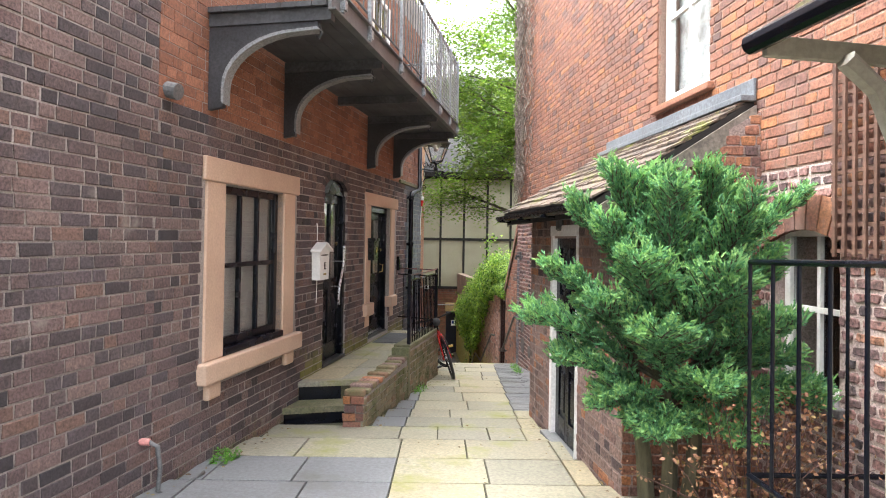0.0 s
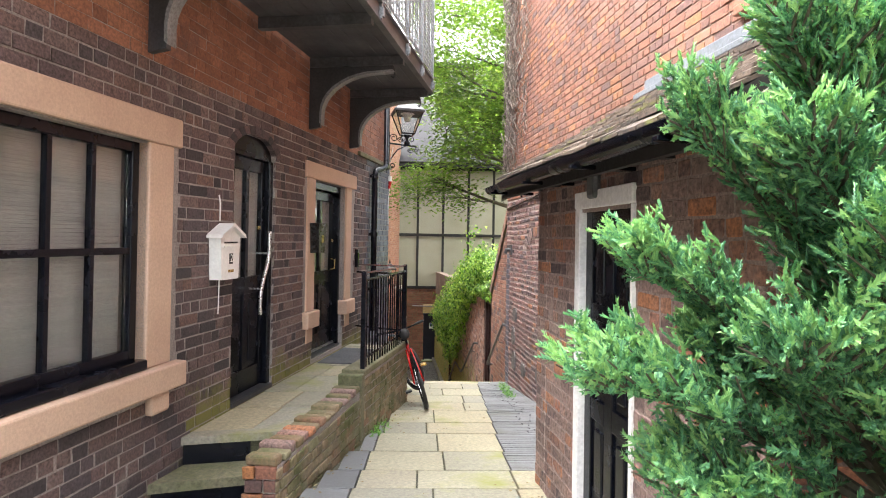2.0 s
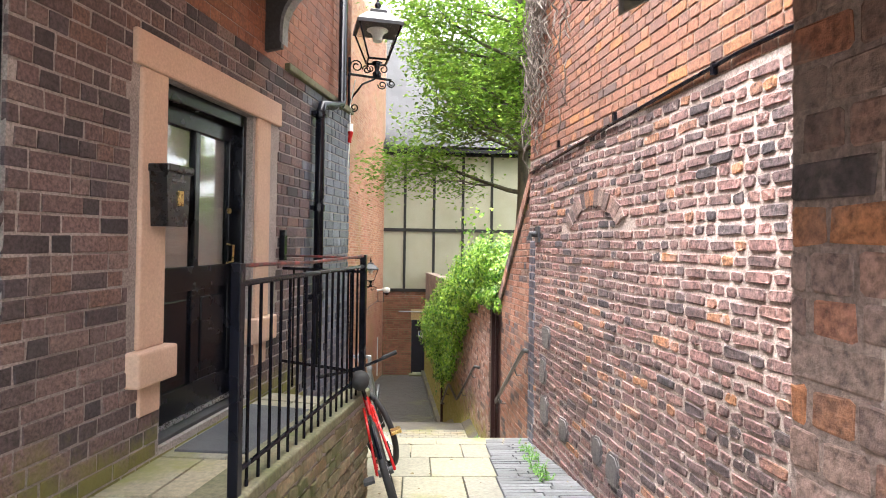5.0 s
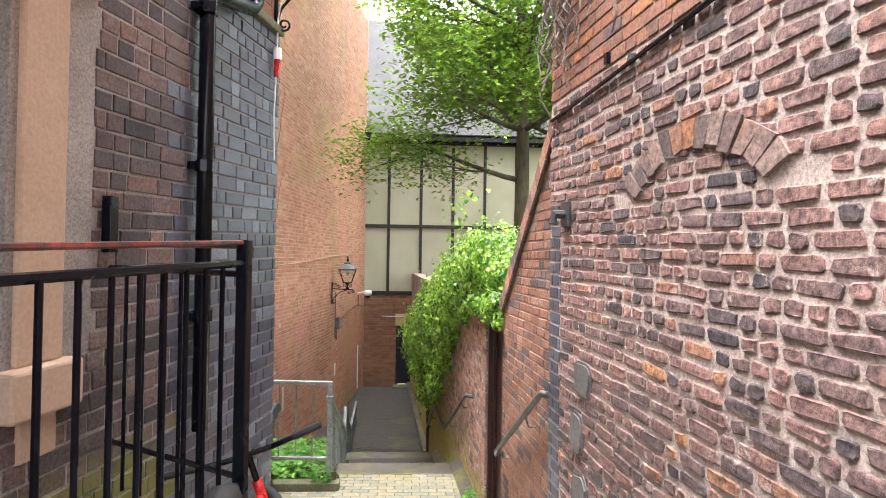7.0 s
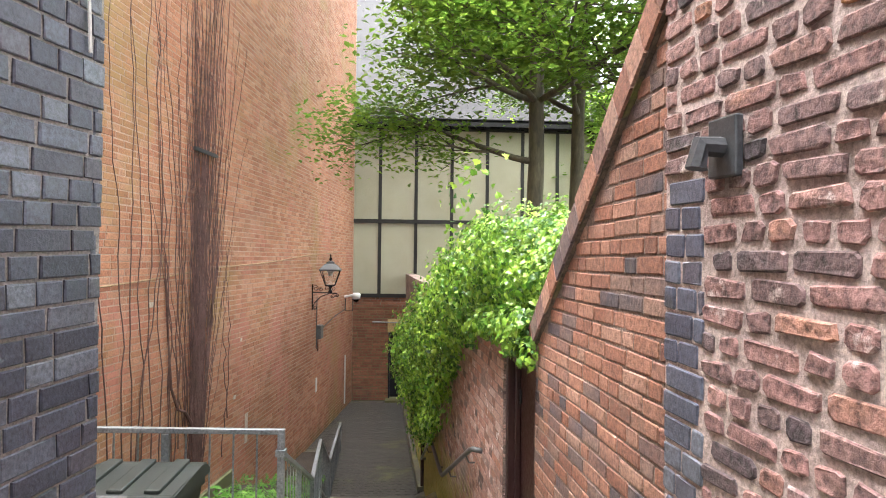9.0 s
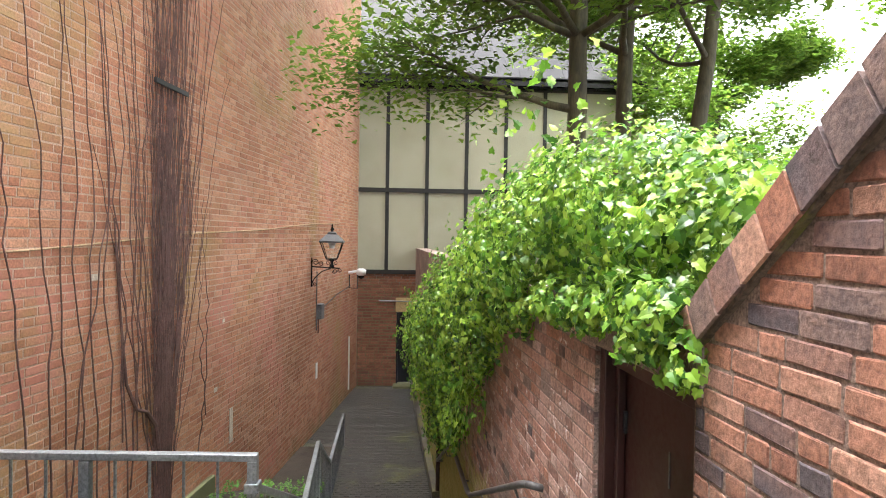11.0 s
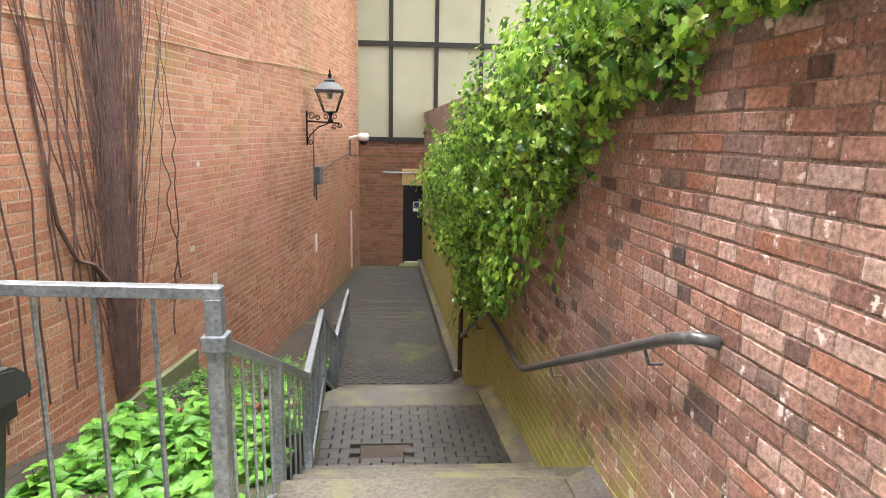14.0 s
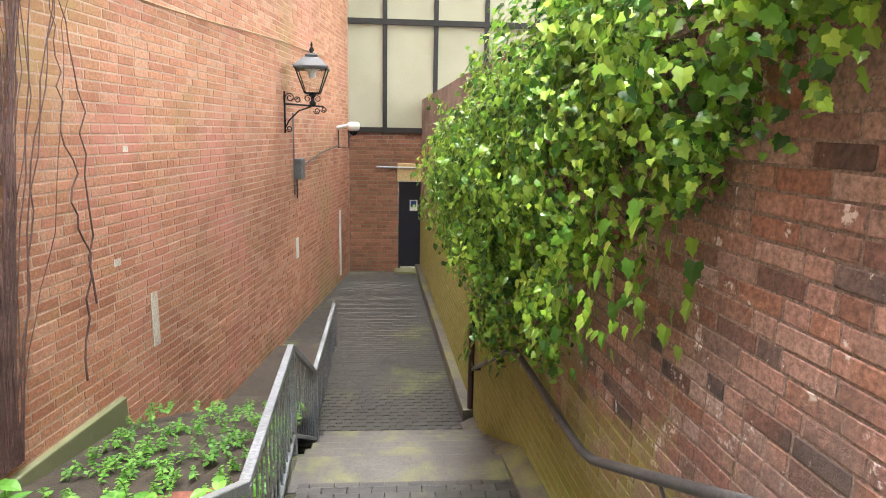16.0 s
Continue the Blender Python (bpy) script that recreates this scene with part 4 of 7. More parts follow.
# railing of the balcony
for w, r in ((3.66, 0.012), (4.58, 0.02)):
    part("rail", tube(bmesh.new(), [WEST(B0, BV - 0.01, w), WEST(B1, BV - 0.01, w), WEST(B1, 0.02, w)], r), IRON_GREY, bal)
u = B0
while u < B1 + 0.01:
    part("baluster", tube(bmesh.new(), [WEST(u, BV - 0.01, 3.66), WEST(u, BV - 0.01, 4.58)], 0.008, 6), IRON_GREY, bal)
    u += 0.13
for u in (0.2, 0.9, 2.0, 3.1, 4.2, 5.0, 5.7):
    part("post", boxes(WEST, (u - 0.02, u + 0.02, BV - 0.005, BV + 0.03, 3.40, 4.60), bevel=0.004), GALV, bal)
    part("clamp", boxes(WEST, (u - 0.03, u + 0.03, BV, BV + 0.045, 3.42, 3.50), bevel=0.004), GALV, bal)
for i in range(8):
    v = 0.12 + i * 0.118
    part("baluster", tube(bmesh.new(), [WEST(B1, v, 3.56), WEST(B1, v, 4.58)], 0.008, 6), IRON_GREY, bal)
MESH_PANEL = surface("wire_mesh", [(0.42, 0.45, 0.46), (0.5, 0.53, 0.54)], rough=0.5, metal=0.4, fine=20, coarse=3, bump=0)
bm = bmesh.new()
n = 46
for i in range(n):
    u = 3.2 + (B1 - 3.2) * i / (n - 1)
    box(bm, WEST, u - 0.003, u + 0.003, BV + 0.012, BV + 0.016, 3.6, 4.56)
for i in range(18):
    w = 3.6 + i * 0.055
    box(bm, WEST, 3.2, B1, BV + 0.014, BV + 0.018, w - 0.003, w + 0.003)
for i in range(18):
    v = 0.05 + i * 0.056
    box(bm, WEST, B1 + 0.012, B1 + 0.016, v - 0.003, v + 0.003, 3.6, 4.56)
part("mesh_screen", bm, MESH_PANEL, bal, "pale wire mesh fixed to the railing")
sash("window_2", WEST, 2.2, 3.1, 3.6, 5.3, 0.05, 2, 3, WHITE, "white framed balcony window in the red brick wall", 0.03, 0.07)
sash("window_3", WEST, 4.2, 5.1, 3.6, 5.3, 0.05, 2, 3, WHITE, "white framed balcony window in the red brick wall", 0.03, 0.07)
solid("string_course", boxes(WEST, (5.95, 7.74, 0.0, 0.05, 2.60, 2.66), bevel=0.01), MOSSY, "mossy stone ledge across the brick wall", "ledge")

# ---- downpipe ----
dp = thing("downpipe", WEST(6.6, 0.05, 0.1), "black iron rainwater pipe on the brick wall", "downpipe")
part("pipe", tube(bmesh.new(), [WEST(6.62, 0.07, 0.12), WEST(6.62, 0.07, 2.40), WEST(6.66, 0.075, 2.47), WEST(7.10, 0.10, 2.56), WEST(7.16, 0.10, 2.62), WEST(7.16, 0.09, 5.4)], 0.042, 10), BLACK, dp, smooth=True)
for w in (0.7, 1.5, 2.35):
    part("collar", tube(bmesh.new(), [WEST(6.62, 0.07, w), WEST(6.62, 0.07, w + 0.06)], 0.052, 10), BLACK, dp)
    part("pipe_clip", boxes(WEST, (6.55, 6.69, 0.005, 0.05, w + 0.01, w + 0.05)), BLACK, dp)

# ---- raised entrance platform ----
FLANK = Wall((-0.775, 6.15), (-0.06, 10.30), 0.0, 0.0, 1)


def plat_z(u):
    return 0.115 + 0.031 * (u - 1.4)


bm = bmesh.new()
a = [WEST(1.92, 0.0, 0), WEST(5.85, 0.0, 0), FLANK(4.15, -0.02, 0), FLANK(0.70, -0.02, 0)]
zt = [plat_z(1.92), plat_z(5.85), plat_z(5.8), plat_z(1.9)]
up = [bm.verts.new((p.x, p.y, z - 0.06)) for p, z in zip(a, zt)]
dn = [bm.verts.new((p.x, p.y, -1.0)) for p in a]
bm.faces.new(up)
for i in range(4):
    bm.faces.new((up[i], dn[i], dn[(i + 1) % 4], up[(i + 1) % 4]))
PLAT = solid("platform", bm, GRIT, "raised entrance platform along the dark brick house", "platform")


def between(s, t, z):
    """Across the platform: s along it, t from the wall (0) to the flank (1)."""
    p, q = WEST(1.90 + s, 0, 0), FLANK(0.66 + s * 0.90, -0.2, 0)
    r = p.lerp(q, t)
    return Vector((r.x, r.y, z))


def slab(corners, z, thick, e=0.006, rng=RNG):
    bm = bmesh.new()
    dz = [rng.uniform(-0.003, 0.003) for _ in corners]
    mid = sum((Vector(c) for c in corners), Vector()) / len(corners)
    top, low, bot = [], [], []
    for c, d in zip(corners, dz):
        v = Vector(c)
        inward = (mid - v).normalized()
        top.append(bm.verts.new(v + inward * 0.006 + Vector((0, 0, d))))
        low.append(bm.verts.new(v + inward * 0.002 + Vector((0, 0, d - 0.004))))
        bot.append(bm.verts.new(v + Vector((0, 0, -thick))))
    bm.faces.new(top)
    for p, q in ((top, low), (low, bot)):
        for i in range(len(top)):
            j = (i + 1) % len(top)
            bm.faces.new((p[i], q[i], q[j], p[j]))
    return bm


s0 = 0.0
while s0 < 3.85:
    s1 = min(3.90, s0 + RNG.uniform(0.5, 0.75))
    cuts = [0.0, RNG.uniform(0.4, 0.62), 1.0]
    for t0, t1 in zip(cuts, cuts[1:]):
        c = [between(s, t, plat_z(1.90 + s)) for s, t in ((s0 + 0.006, t0 + 0.008), (s1 - 0.006, t0 + 0.008), (s1 - 0.006, t1 - 0.008), (s0 + 0.006, t1 - 0.008))]
        part("flagstone", slab(c, 0, 0.07), FLAG, PLAT)
    s0 = s1
# two stone steps at its near end
st = thing("platform_steps", (-1.1, 6.1, -0.25), "two mossy stone steps up to the entrance platform", "steps", kind="structure")
# risers are set back and black: shade below the nosings put into their colour
for name, w0, w1, f0, f1, z, thick, mat in (("step", 1.50, 1.96, 0.30, 0.76, -0.07, 0.06, MOSSY), ("riser", 1.53, 1.95, 0.33, 0.75, -0.132, 0.3, BLACK), ("step", 1.86, 2.0, 0.62, 0.76, 0.131, 0.055, FLAG), ("riser", 1.89, 1.98, 0.65, 0.75, 0.074, 0.2, BLACK)):
    part(name, slab([Vector((v.x, v.y, z)) for v in (WEST(w0, 0.01, 0), FLANK(f0, -0.205, 0), FLANK(f1, -0.205, 0), WEST(w1, 0.01, 0))], 0, thick), mat, st)
MAT = surface("door_mat", [(0.07, 0.075, 0.085), (0.11, 0.115, 0.125)], rough=0.95, fine=150, coarse=3, bump=0.6)
part("mat", slab([between(s, t, plat_z(1.90 + s) + 0.014) for s, t in ((2.55, 0.06), (3.50, 0.06), (3.50, 0.92), (2.55, 0.92))], 0, 0.012), MAT, thing("door_mat", between(3.0, 0.5, plat_z(4.9)), "large grey ribbed door mat on the platform", "door mat"))

# flank wall of the platform, stepped mossy brick with a coping
def flank_top(u):
    return 0.15 + 0.035 * u if u < 2.0 else 0.28 + 0.02 * u


bm = bmesh.new()
prism(bm, FLANK, [(0, -0.9), (4.2, -0.9), (4.2, flank_top(4.2) - 0.07), (2.0, flank_top(2.0) - 0.07), (2.0, flank_top(1.9) - 0.07), (0, flank_top(0) - 0.07)], -0.2, 0.0)
BRICK_MOSS = surface("mossy_brick", [(0.16, 0.13, 0.08), (0.24, 0.19, 0.12), (0.30, 0.22, 0.14), (0.20, 0.19, 0.11), (0.27, 0.14, 0.09)], pieces=True, fine=45, coarse=2, bump=0.6, stain=(0.07, 0.08, 0.025), stain_at=(0.46, 0.62), stain_scale=2.4)
flank = solid("wall_platform", bm, MORTAR, "low mossy brick flank wall of the platform", "wall")
lay_worn(FLANK, courses(0, 4.2, -0.62, 0.36, 0.078, 0.226, [], RNG, 0.5, top=lambda u: flank_top(u) - 0.06), BRICK_MOSS, flank, 0.012, RNG, 0.007, 0.01, (0, 4.2, -0.7, 0.4))
FSOUTH = Wall((-0.975, 6.15), (-0.775, 6.15), 0, 0, 1)
lay(FSOUTH, courses(0, 0.2, -0.4, 0.1, 0.084, 0.235, [], RNG, 0.4), BRICK_RED, flank, 0.012, RNG, (-1, 1, -1, 1))
u = 0.0
while u < 2.0:
    w = flank_top(u + 0.05)
    part("coping_brick", boxes(FLANK, (u, u + 0.105, -0.205 + RNG.uniform(-0.02, 0.01), 0.010 + RNG.uniform(-0.02, 0.012), w - 0.065, w + RNG.uniform(-0.03, 0.008)), bevel=0.016), BRICK_MOSS if RNG.random() < 0.6 else BRICK_LEAN, flank)
    u += 0.118
part("coping", boxes(FLANK, (2.02, 4.2, -0.21, 0.02, flank_top(3) - 0.075, flank_top(3) - 0.01), bevel=0.012), MOSSY, flank)
part("pier", boxes(FLANK, (1.93, 2.03, -0.215, 0.022, -0.6, flank_top(2.0) - 0.02), bevel=0.012), MOSSY, flank)

# ---- black railing on the flank wall ----
rail = thing("railing", FLANK(3.1, -0.1, 0.3), "black iron railing with red scuffs along the platform", "railing")
RU0, RU1, RV = 2.10, 4.10, -0.02
RED_OXIDE = surface("red_scuffed_paint", [(0.25, 0.03, 0.025), (0.04, 0.03, 0.03), (0.35, 0.05, 0.04)], rough=0.5, fine=40, coarse=8)
top = lambda u: 1.235 + 0.025 * (u - RU0)
for u in (RU0, RU1):
    part("post", boxes(FLANK, (u - 0.022, u + 0.022, RV - 0.022, RV + 0.022, 0.28, top(u) + 0.03), bevel=0.004), BLACK, rail)
part("top_rail", tube(bmesh.new(), [FLANK(RU0, RV, top(RU0) - 0.055), FLANK(RU1, RV, top(RU1) - 0.055)], 0.013, 6), BLACK, rail)
part("hand_rail", tube(bmesh.new(), [FLANK(RU0, RV, top(RU0) + 0.02), FLANK(RU0 + 0.9, RV, top(RU0) + 0.03), FLANK(RU1, RV, top(RU1) + 0.02)], 0.009, 6), RED_OXIDE, rail, "thin rail with worn red paint")
part("bottom_rail", tube(bmesh.new(), [FLANK(RU0, RV, 0.42), FLANK(RU1, RV, 0.44)], 0.012, 6), BLACK, rail)
u = RU0 + 0.11
while u < RU1 - 0.05:
    part("bar", tube(bmesh.new(), [FLANK(u, RV, 0.30), FLANK(u, RV, top(u) - 0.055)], 0.0085, 6), BLACK, rail)
    u += 0.115
# return to the house wall
p0, p1 = FLANK(RU1, RV, 0), WEST(5.93, 0.03, 0)
for z, r, m in ((1.29, 0.009, RED_OXIDE), (1.19, 0.012, BLACK), (0.46, 0.012, BLACK)):
    part("return_rail", tube(bmesh.new(), [Vector((p0.x, p0.y, z)), Vector((p1.x, p1.y, z + 0.01))], r, 6), m, rail)
for i in range(1, 7):
    p = p0.lerp(p1, i / 7)
    part("bar", tube(bmesh.new(), [Vector((p.x, p.y, 0.28)), Vector((p.x, p.y, 1.19))], 0.0085, 6), BLACK, rail)
part("wall_plate", boxes(WEST, (5.90, 5.95, 0.005, 0.05, 1.08, 1.32), bevel=0.004), BLACK, rail)


# ---- lanterns ----
LAMP_GLASS = glass_surface("lamp_glass", (0.95, 0.96, 0.94))


def lantern(at, wall_at, label):
    """A square tapered lantern standing on a scrolled wall bracket. at: middle of its foot."""
    c = Vector(at)
    t = thing("wall_lantern", c, label, "lantern", "street lanterns on the walls")
    d = (Vector(wall_at) - c)
    d.z = 0
    side = d.normalized()
    other = Vector((-side.y, side.x, 0))

    def P(a, b, h):
        return c + side * a + other * b + Vector((0, 0, h))

    def ring(half, h):
        return [P(half, half, h), P(-half, half, h), P(-half, -half, h), P(half, -half, h)]

    bm = bmesh.new()
    rows = [ring(r, h) for r, h in ((0.245, 0.50), (0.245, 0.535), (0.13, 0.65), (0.09, 0.67), (0.09, 0.70), (0.03, 0.73))]
    vs = [[bm.verts.new(p) for p in r] for r in rows]
    for a, b in zip(vs, vs[1:]):
        for i in range(4):
            bm.faces.new((a[i], a[(i + 1) % 4], b[(i + 1) % 4], b[i]))
    bm.faces.new(vs[0])
    bm.faces.new(vs[-1])
    part("roof", bm, IRON, t)
    part("finial", lathe(bmesh.new(), P(0, 0, 0.72), [(0.035, 0), (0.02, 0.02), (0.04, 0.05), (0.025, 0.08), (0.012, 0.10), (0.02, 0.125), (0.004, 0.17)], 12), BLACK, t, smooth=True)
    lo, hi = ring(0.105, 0.16), ring(0.22, 0.50)
    for i in range(4):
        part("corner_bar", tube(bmesh.new(), [lo[i], hi[i]], 0.011, 6), BLACK, t)
        part("base_bar", tube(bmesh.new(), [lo[i], lo[(i + 1) % 4]], 0.012, 6), BLACK, t)
        bm = bmesh.new()
        q = [lo[i], lo[(i + 1) % 4], hi[(i + 1) % 4], hi[i]]
        n = (q[1] - q[0]).cross(q[3] - q[0]).normalized() * 0.003
        a = [bm.verts.new(p) for p in q]
        b = [bm.verts.new(p - n) for p in q]
        bm.faces.new(a)
        bm.faces.new(b[::-1])
        for k in range(4):
            bm.faces.new((a[k], b[k], b[(k + 1) % 4], a[(k + 1) % 4]))
        g = part("pane", bm, LAMP_GLASS, t)
        g.visible_shadow = False
    part("lamp_holder", lathe(bmesh.new(), P(0, 0, 0.38), [(0.05, 0), (0.055, 0.06), (0.09, 0.11), (0.12, 0.12)], 12), WHITE, t)
    part("spigot", lathe(bmesh.new(), P(0, 0, -0.02), [(0.045, 0), (0.05, 0.05), (0.025, 0.08), (0.03, 0.12), (0.06, 0.17)], 12), BLACK, t, smooth=True)

    def spiral(o, ax, r0, turns, sgn):
        return [o + ax * (r0 * (1 - k / 16 * 0.7) * math.cos(k / 16 * turns * 2 * math.pi)) + Vector((0, 0, sgn * r0 * (1 - k / 16 * 0.7) * math.sin(k / 16 * turns * 2 * math.pi))) for k in range(17)]

    for s in (-1, 1):
        part("scroll", tube(bmesh.new(), spiral(P(0, 0, 0.08) + side * s * 0.07, side * -s, 0.055, 1.3, 1), 0.007, 6), BLACK, t)
    L = d.length
    br = part("arm", tube(bmesh.new(), [P(-0.16, 0, -0.03), P(0, 0, -0.02), P(L - 0.01, 0, 0.0)], 0.014, 8), BLACK, t)
    part("strut", tube(bmesh.new(), [P(0.02, 0, -0.03), P(L * 0.5, 0, -0.10), P(L * 0.85, 0, -0.25), P(L - 0.015, 0, -0.36)], 0.011, 8), BLACK, t)
    part("back_plate", tube(bmesh.new(), [P(L - 0.012, 0, -0.42), P(L - 0.012, 0, 0.18)], 0.016, 6), BLACK, t)
    for o, r, sg in ((P(L - 0.09, 0, 0.09), 0.07, 1), (P(L - 0.20, 0, 0.06), 0.05, 1), (P(-0.16, 0, -0.07), 0.045, -1), (P(L - 0.07, 0, -0.36), 0.05, -1), (P(-0.06, 0, -0.09), 0.05, -1)):
        part("scroll", tube(bmesh.new(), spiral(o, side, r, 1.4, sg), 0.008, 6), BLACK, t)
    return t


lantern((-0.17, 12.39, 3.27), tuple(WEST(7.66, 0.0, 0).xy) + (3.27,), "black iron lantern on a scrolled bracket at the house corner")
sg = thing("cable_joint", WEST(7.62, 0.03, 2.4), "red and white cable joint on the corner of the wall", "cable joint")
part("sleeve", tube(bmesh.new(), [WEST(7.62, 0.04, 2.28), WEST(7.62, 0.05, 2.40)], [0.018, 0.028], 8), RED, sg)
part("cap", tube(bmesh.new(), [WEST(7.62, 0.05, 2.40), WEST(7.62, 0.045, 2.48)], 0.03, 8), WHITE, sg)
part("cable", tube(bmesh.new(), [WEST(7.62, 0.045, 2.48), WEST(7.66, 0.03, 2.7), WEST(7.60, 0.1, 2.95)], 0.006, 6), WHITE, sg)
part("cable", tube(bmesh.new(), [WEST(7.62, 0.04, 2.28), WEST(7.64, 0.02, 2.0), WEST(7.66, 0.02, 1.7)], 0.006, 6), WHITE, sg)
sec = thing("wall_light", WEST(0.06, 0.0, 2.75), "small grey fitting on the rubbed brick", "wall light")
part("body", tube(bmesh.new(), [WEST(-0.45, 0.0, 2.68), WEST(-0.45, 0.09, 2.66)], 0.06, 12), IRON_GREY, sec)

# hose stub low on the wall
hs = thing("waste_pipe", WEST(-0.62, 0.02, -0.2), "grey hose from a pink pipe stub low on the wall", "pipe")
PINK = surface("pink_plastic", [(0.62, 0.25, 0.24), (0.70, 0.33, 0.30)], rough=0.5, fine=20, coarse=3, bump=0.05)
part("stub", tube(bmesh.new(), [WEST(-0.66, -0.02, 0.245), WEST(-0.64, 0.06, 0.24)], 0.024, 10), PINK, hs)
part("hose", tube(bmesh.new(), [WEST(-0.64, 0.05, 0.24), WEST(-0.60, 0.09, 0.20), WEST(-0.58, 0.10, 0.05), WEST(-0.60, 0.10, -0.10), WEST(-0.55, 0.12, -0.15), WEST(-0.30, 0.16, -0.14), WEST(-0.18, 0.18, -0.12)], 0.016, 8), IRON_GREY, hs, smooth=True)

# ---- bicycle leaning on the flank wall ----
bike = thing("bicycle", (0.15, 10.2, ground_z(10.2)), "red bicycle leaning against the platform wall and railing", "bicycle")
BM = Matrix.Translation((0.20, 9.78, ground_z(9.78))) @ pose(0, 0, 0, 0, 0, 97) @ pose(0, 0, 0, -17, 0, 0)


def BK(x, y, z):
    return BM @ Vector((x, y, z))


R_ = 0.335
for cx, ang in ((0.0, 0), (1.02, 22)):
    tw = pose(cx, 0, R_, 0, 0, ang)
    pts = lambda r: [BM @ (tw @ Vector((r * math.cos(2 * math.pi * k / 28), 0, r * math.sin(2 * math.pi * k / 28)))) for k in range(28)]
    wh = part("wheel", tube(bmesh.new(), [BM @ (tw @ Vector((0, -0.05, 0))), BM @ (tw @ Vector((0, 0.05, 0)))], 0.025, 10), IRON, bike)
    part("tyre", tube(bmesh.new(), pts(R_ - 0.024), 0.024, 8, True), RUBBER, wh, smooth=True)
    part("rim", tube(bmesh.new(), pts(R_ - 0.052), 0.012, 6, True), BLACK, wh)
    for k in range(0, 28, 2):
        p = pts(R_ - 0.055)[k]
        part("spoke", tube(bmesh.new(), [BM @ (tw @ Vector((0, 0.02 if k % 4 else -0.02, 0))), p], 0.0016, 4), CHROME, wh)
part("frame", tubes(([BK(0.42, 0, 0.30), BK(0.30, 0, 0.78)], 0.018), ([BK(0.42, 0, 0.30), BK(0.86, 0, 0.62)], 0.022), ([BK(0.32, 0, 0.70), BK(0.84, 0, 0.72)], 0.018), ([BK(0.84, 0, 0.60), BK(0.82, 0, 0.78)], 0.022)), RED, bike, smooth=True)
part("stay", tubes(([BK(0.42, 0.05, 0.30), BK(0.0, 0.06, R_)], 0.011), ([BK(0.42, -0.05, 0.30), BK(0.0, -0.06, R_)], 0.011), ([BK(0.32, 0.03, 0.70), BK(0.0, 0.06, R_)], 0.010), ([BK(0.32, -0.03, 0.70), BK(0.0, -0.06, R_)], 0.010)), RED, bike, smooth=True)
part("fork", tubes(([BK(0.85, 0.05, 0.62), BK(1.02, 0.06, R_)], 0.014), ([BK(0.85, -0.05, 0.62), BK(1.02, -0.06, R_)], 0.014)), BLACK, bike)
part("seat_post", tube(bmesh.new(), [BK(0.30, 0, 0.76), BK(0.27, 0, 0.88)], 0.014), BLACK, bike)
part("saddle", tube(bmesh.new(), [BK(0.13, 0, 0.91), BK(0.22, 0, 0.92), BK(0.33, 0, 0.91), BK(0.42, 0, 0.90)], [0.05, 0.07, 0.04, 0.02], 10), RUBBER, bike, smooth=True)
part("handlebar", tubes(([BK(0.82, 0, 0.78), BK(0.80, 0, 0.90)], 0.014), ([BK(0.76, 0.31, 0.93), BK(0.80, 0.1, 0.90), BK(0.80, -0.1, 0.90), BK(0.76, -0.31, 0.93)], 0.012)), BLACK, bike)
for s in (1, -1):
    part("grip", tube(bmesh.new(), [BK(0.77, 0.20 * s, 0.92), BK(0.76, 0.32 * s, 0.935)], 0.017), RUBBER, bike)
    part("pedal", boxes(BK, (0.34 if s > 0 else 0.42, 0.44 if s > 0 else 0.52, 0.10 * s, 0.18 * s, 0.16 if s > 0 else 0.42, 0.185 if s > 0 else 0.445), bevel=0.004), IRON if s > 0 else BRASS, bike)
part("chainring", tube(bmesh.new(), [BK(0.42 + 0.09 * math.cos(k / 20 * 6.283), -0.06, 0.30 + 0.09 * math.sin(k / 20 * 6.283)) for k in range(20)], 0.006, 5, True), BLACK, bike)
part("mudguard", tube(bmesh.new(), [BM @ Vector((0.37 * math.cos(radians(a)), 0, R_ + 0.37 * math.sin(radians(a)))) for a in range(40, 160, 12)], 0.012, 6), BLACK, bike)

# ---- east house: windows, lean-to, railing, trellis ----
sash("window_4", EAST, 0.64, 1.54, 2.95, 4.58, -0.06, 2, 2, WHITE, "tall white sash window in the red brick wall", 0.035, 0.08)
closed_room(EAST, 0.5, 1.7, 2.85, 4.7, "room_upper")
PALE = surface("pale_room", [(0.45, 0.46, 0.46), (0.55, 0.56, 0.56)], rough=0.9, fine=10, coarse=1, bump=0)
solid("net_curtain", boxes(EAST, (0.66, 1.52, -0.2, -0.19, 2.97, 4.56)), PALE, "pale net curtain behind the sash window", "curtain", "thing")
part("sill", boxes(EAST, (0.55, 1.62, -0.1, 0.06, 2.87, 2.93), bevel=0.008), BRICK_RUBBED, wall_east_upper)
for w0 in range(17):
    part("jamb_brick", boxes(EAST, (1.57, 1.57 + (0.22 if w0 % 2 else 0.11), -0.02, 0.014, 2.93 + w0 * 0.085, 2.93 + w0 * 0.085 + 0.074), bevel=0.004), BRICK_RUBBED, wall_east_upper)

# lean-to roof
EAVE_V = 0.26
ra, rb = OUT(-0.12, EAVE_V, 0), OUT(2.86, EAVE_V, 0)
rc, rd = EAST(0.0, 0.01, 0), EAST(2.85, 0.01, 0)


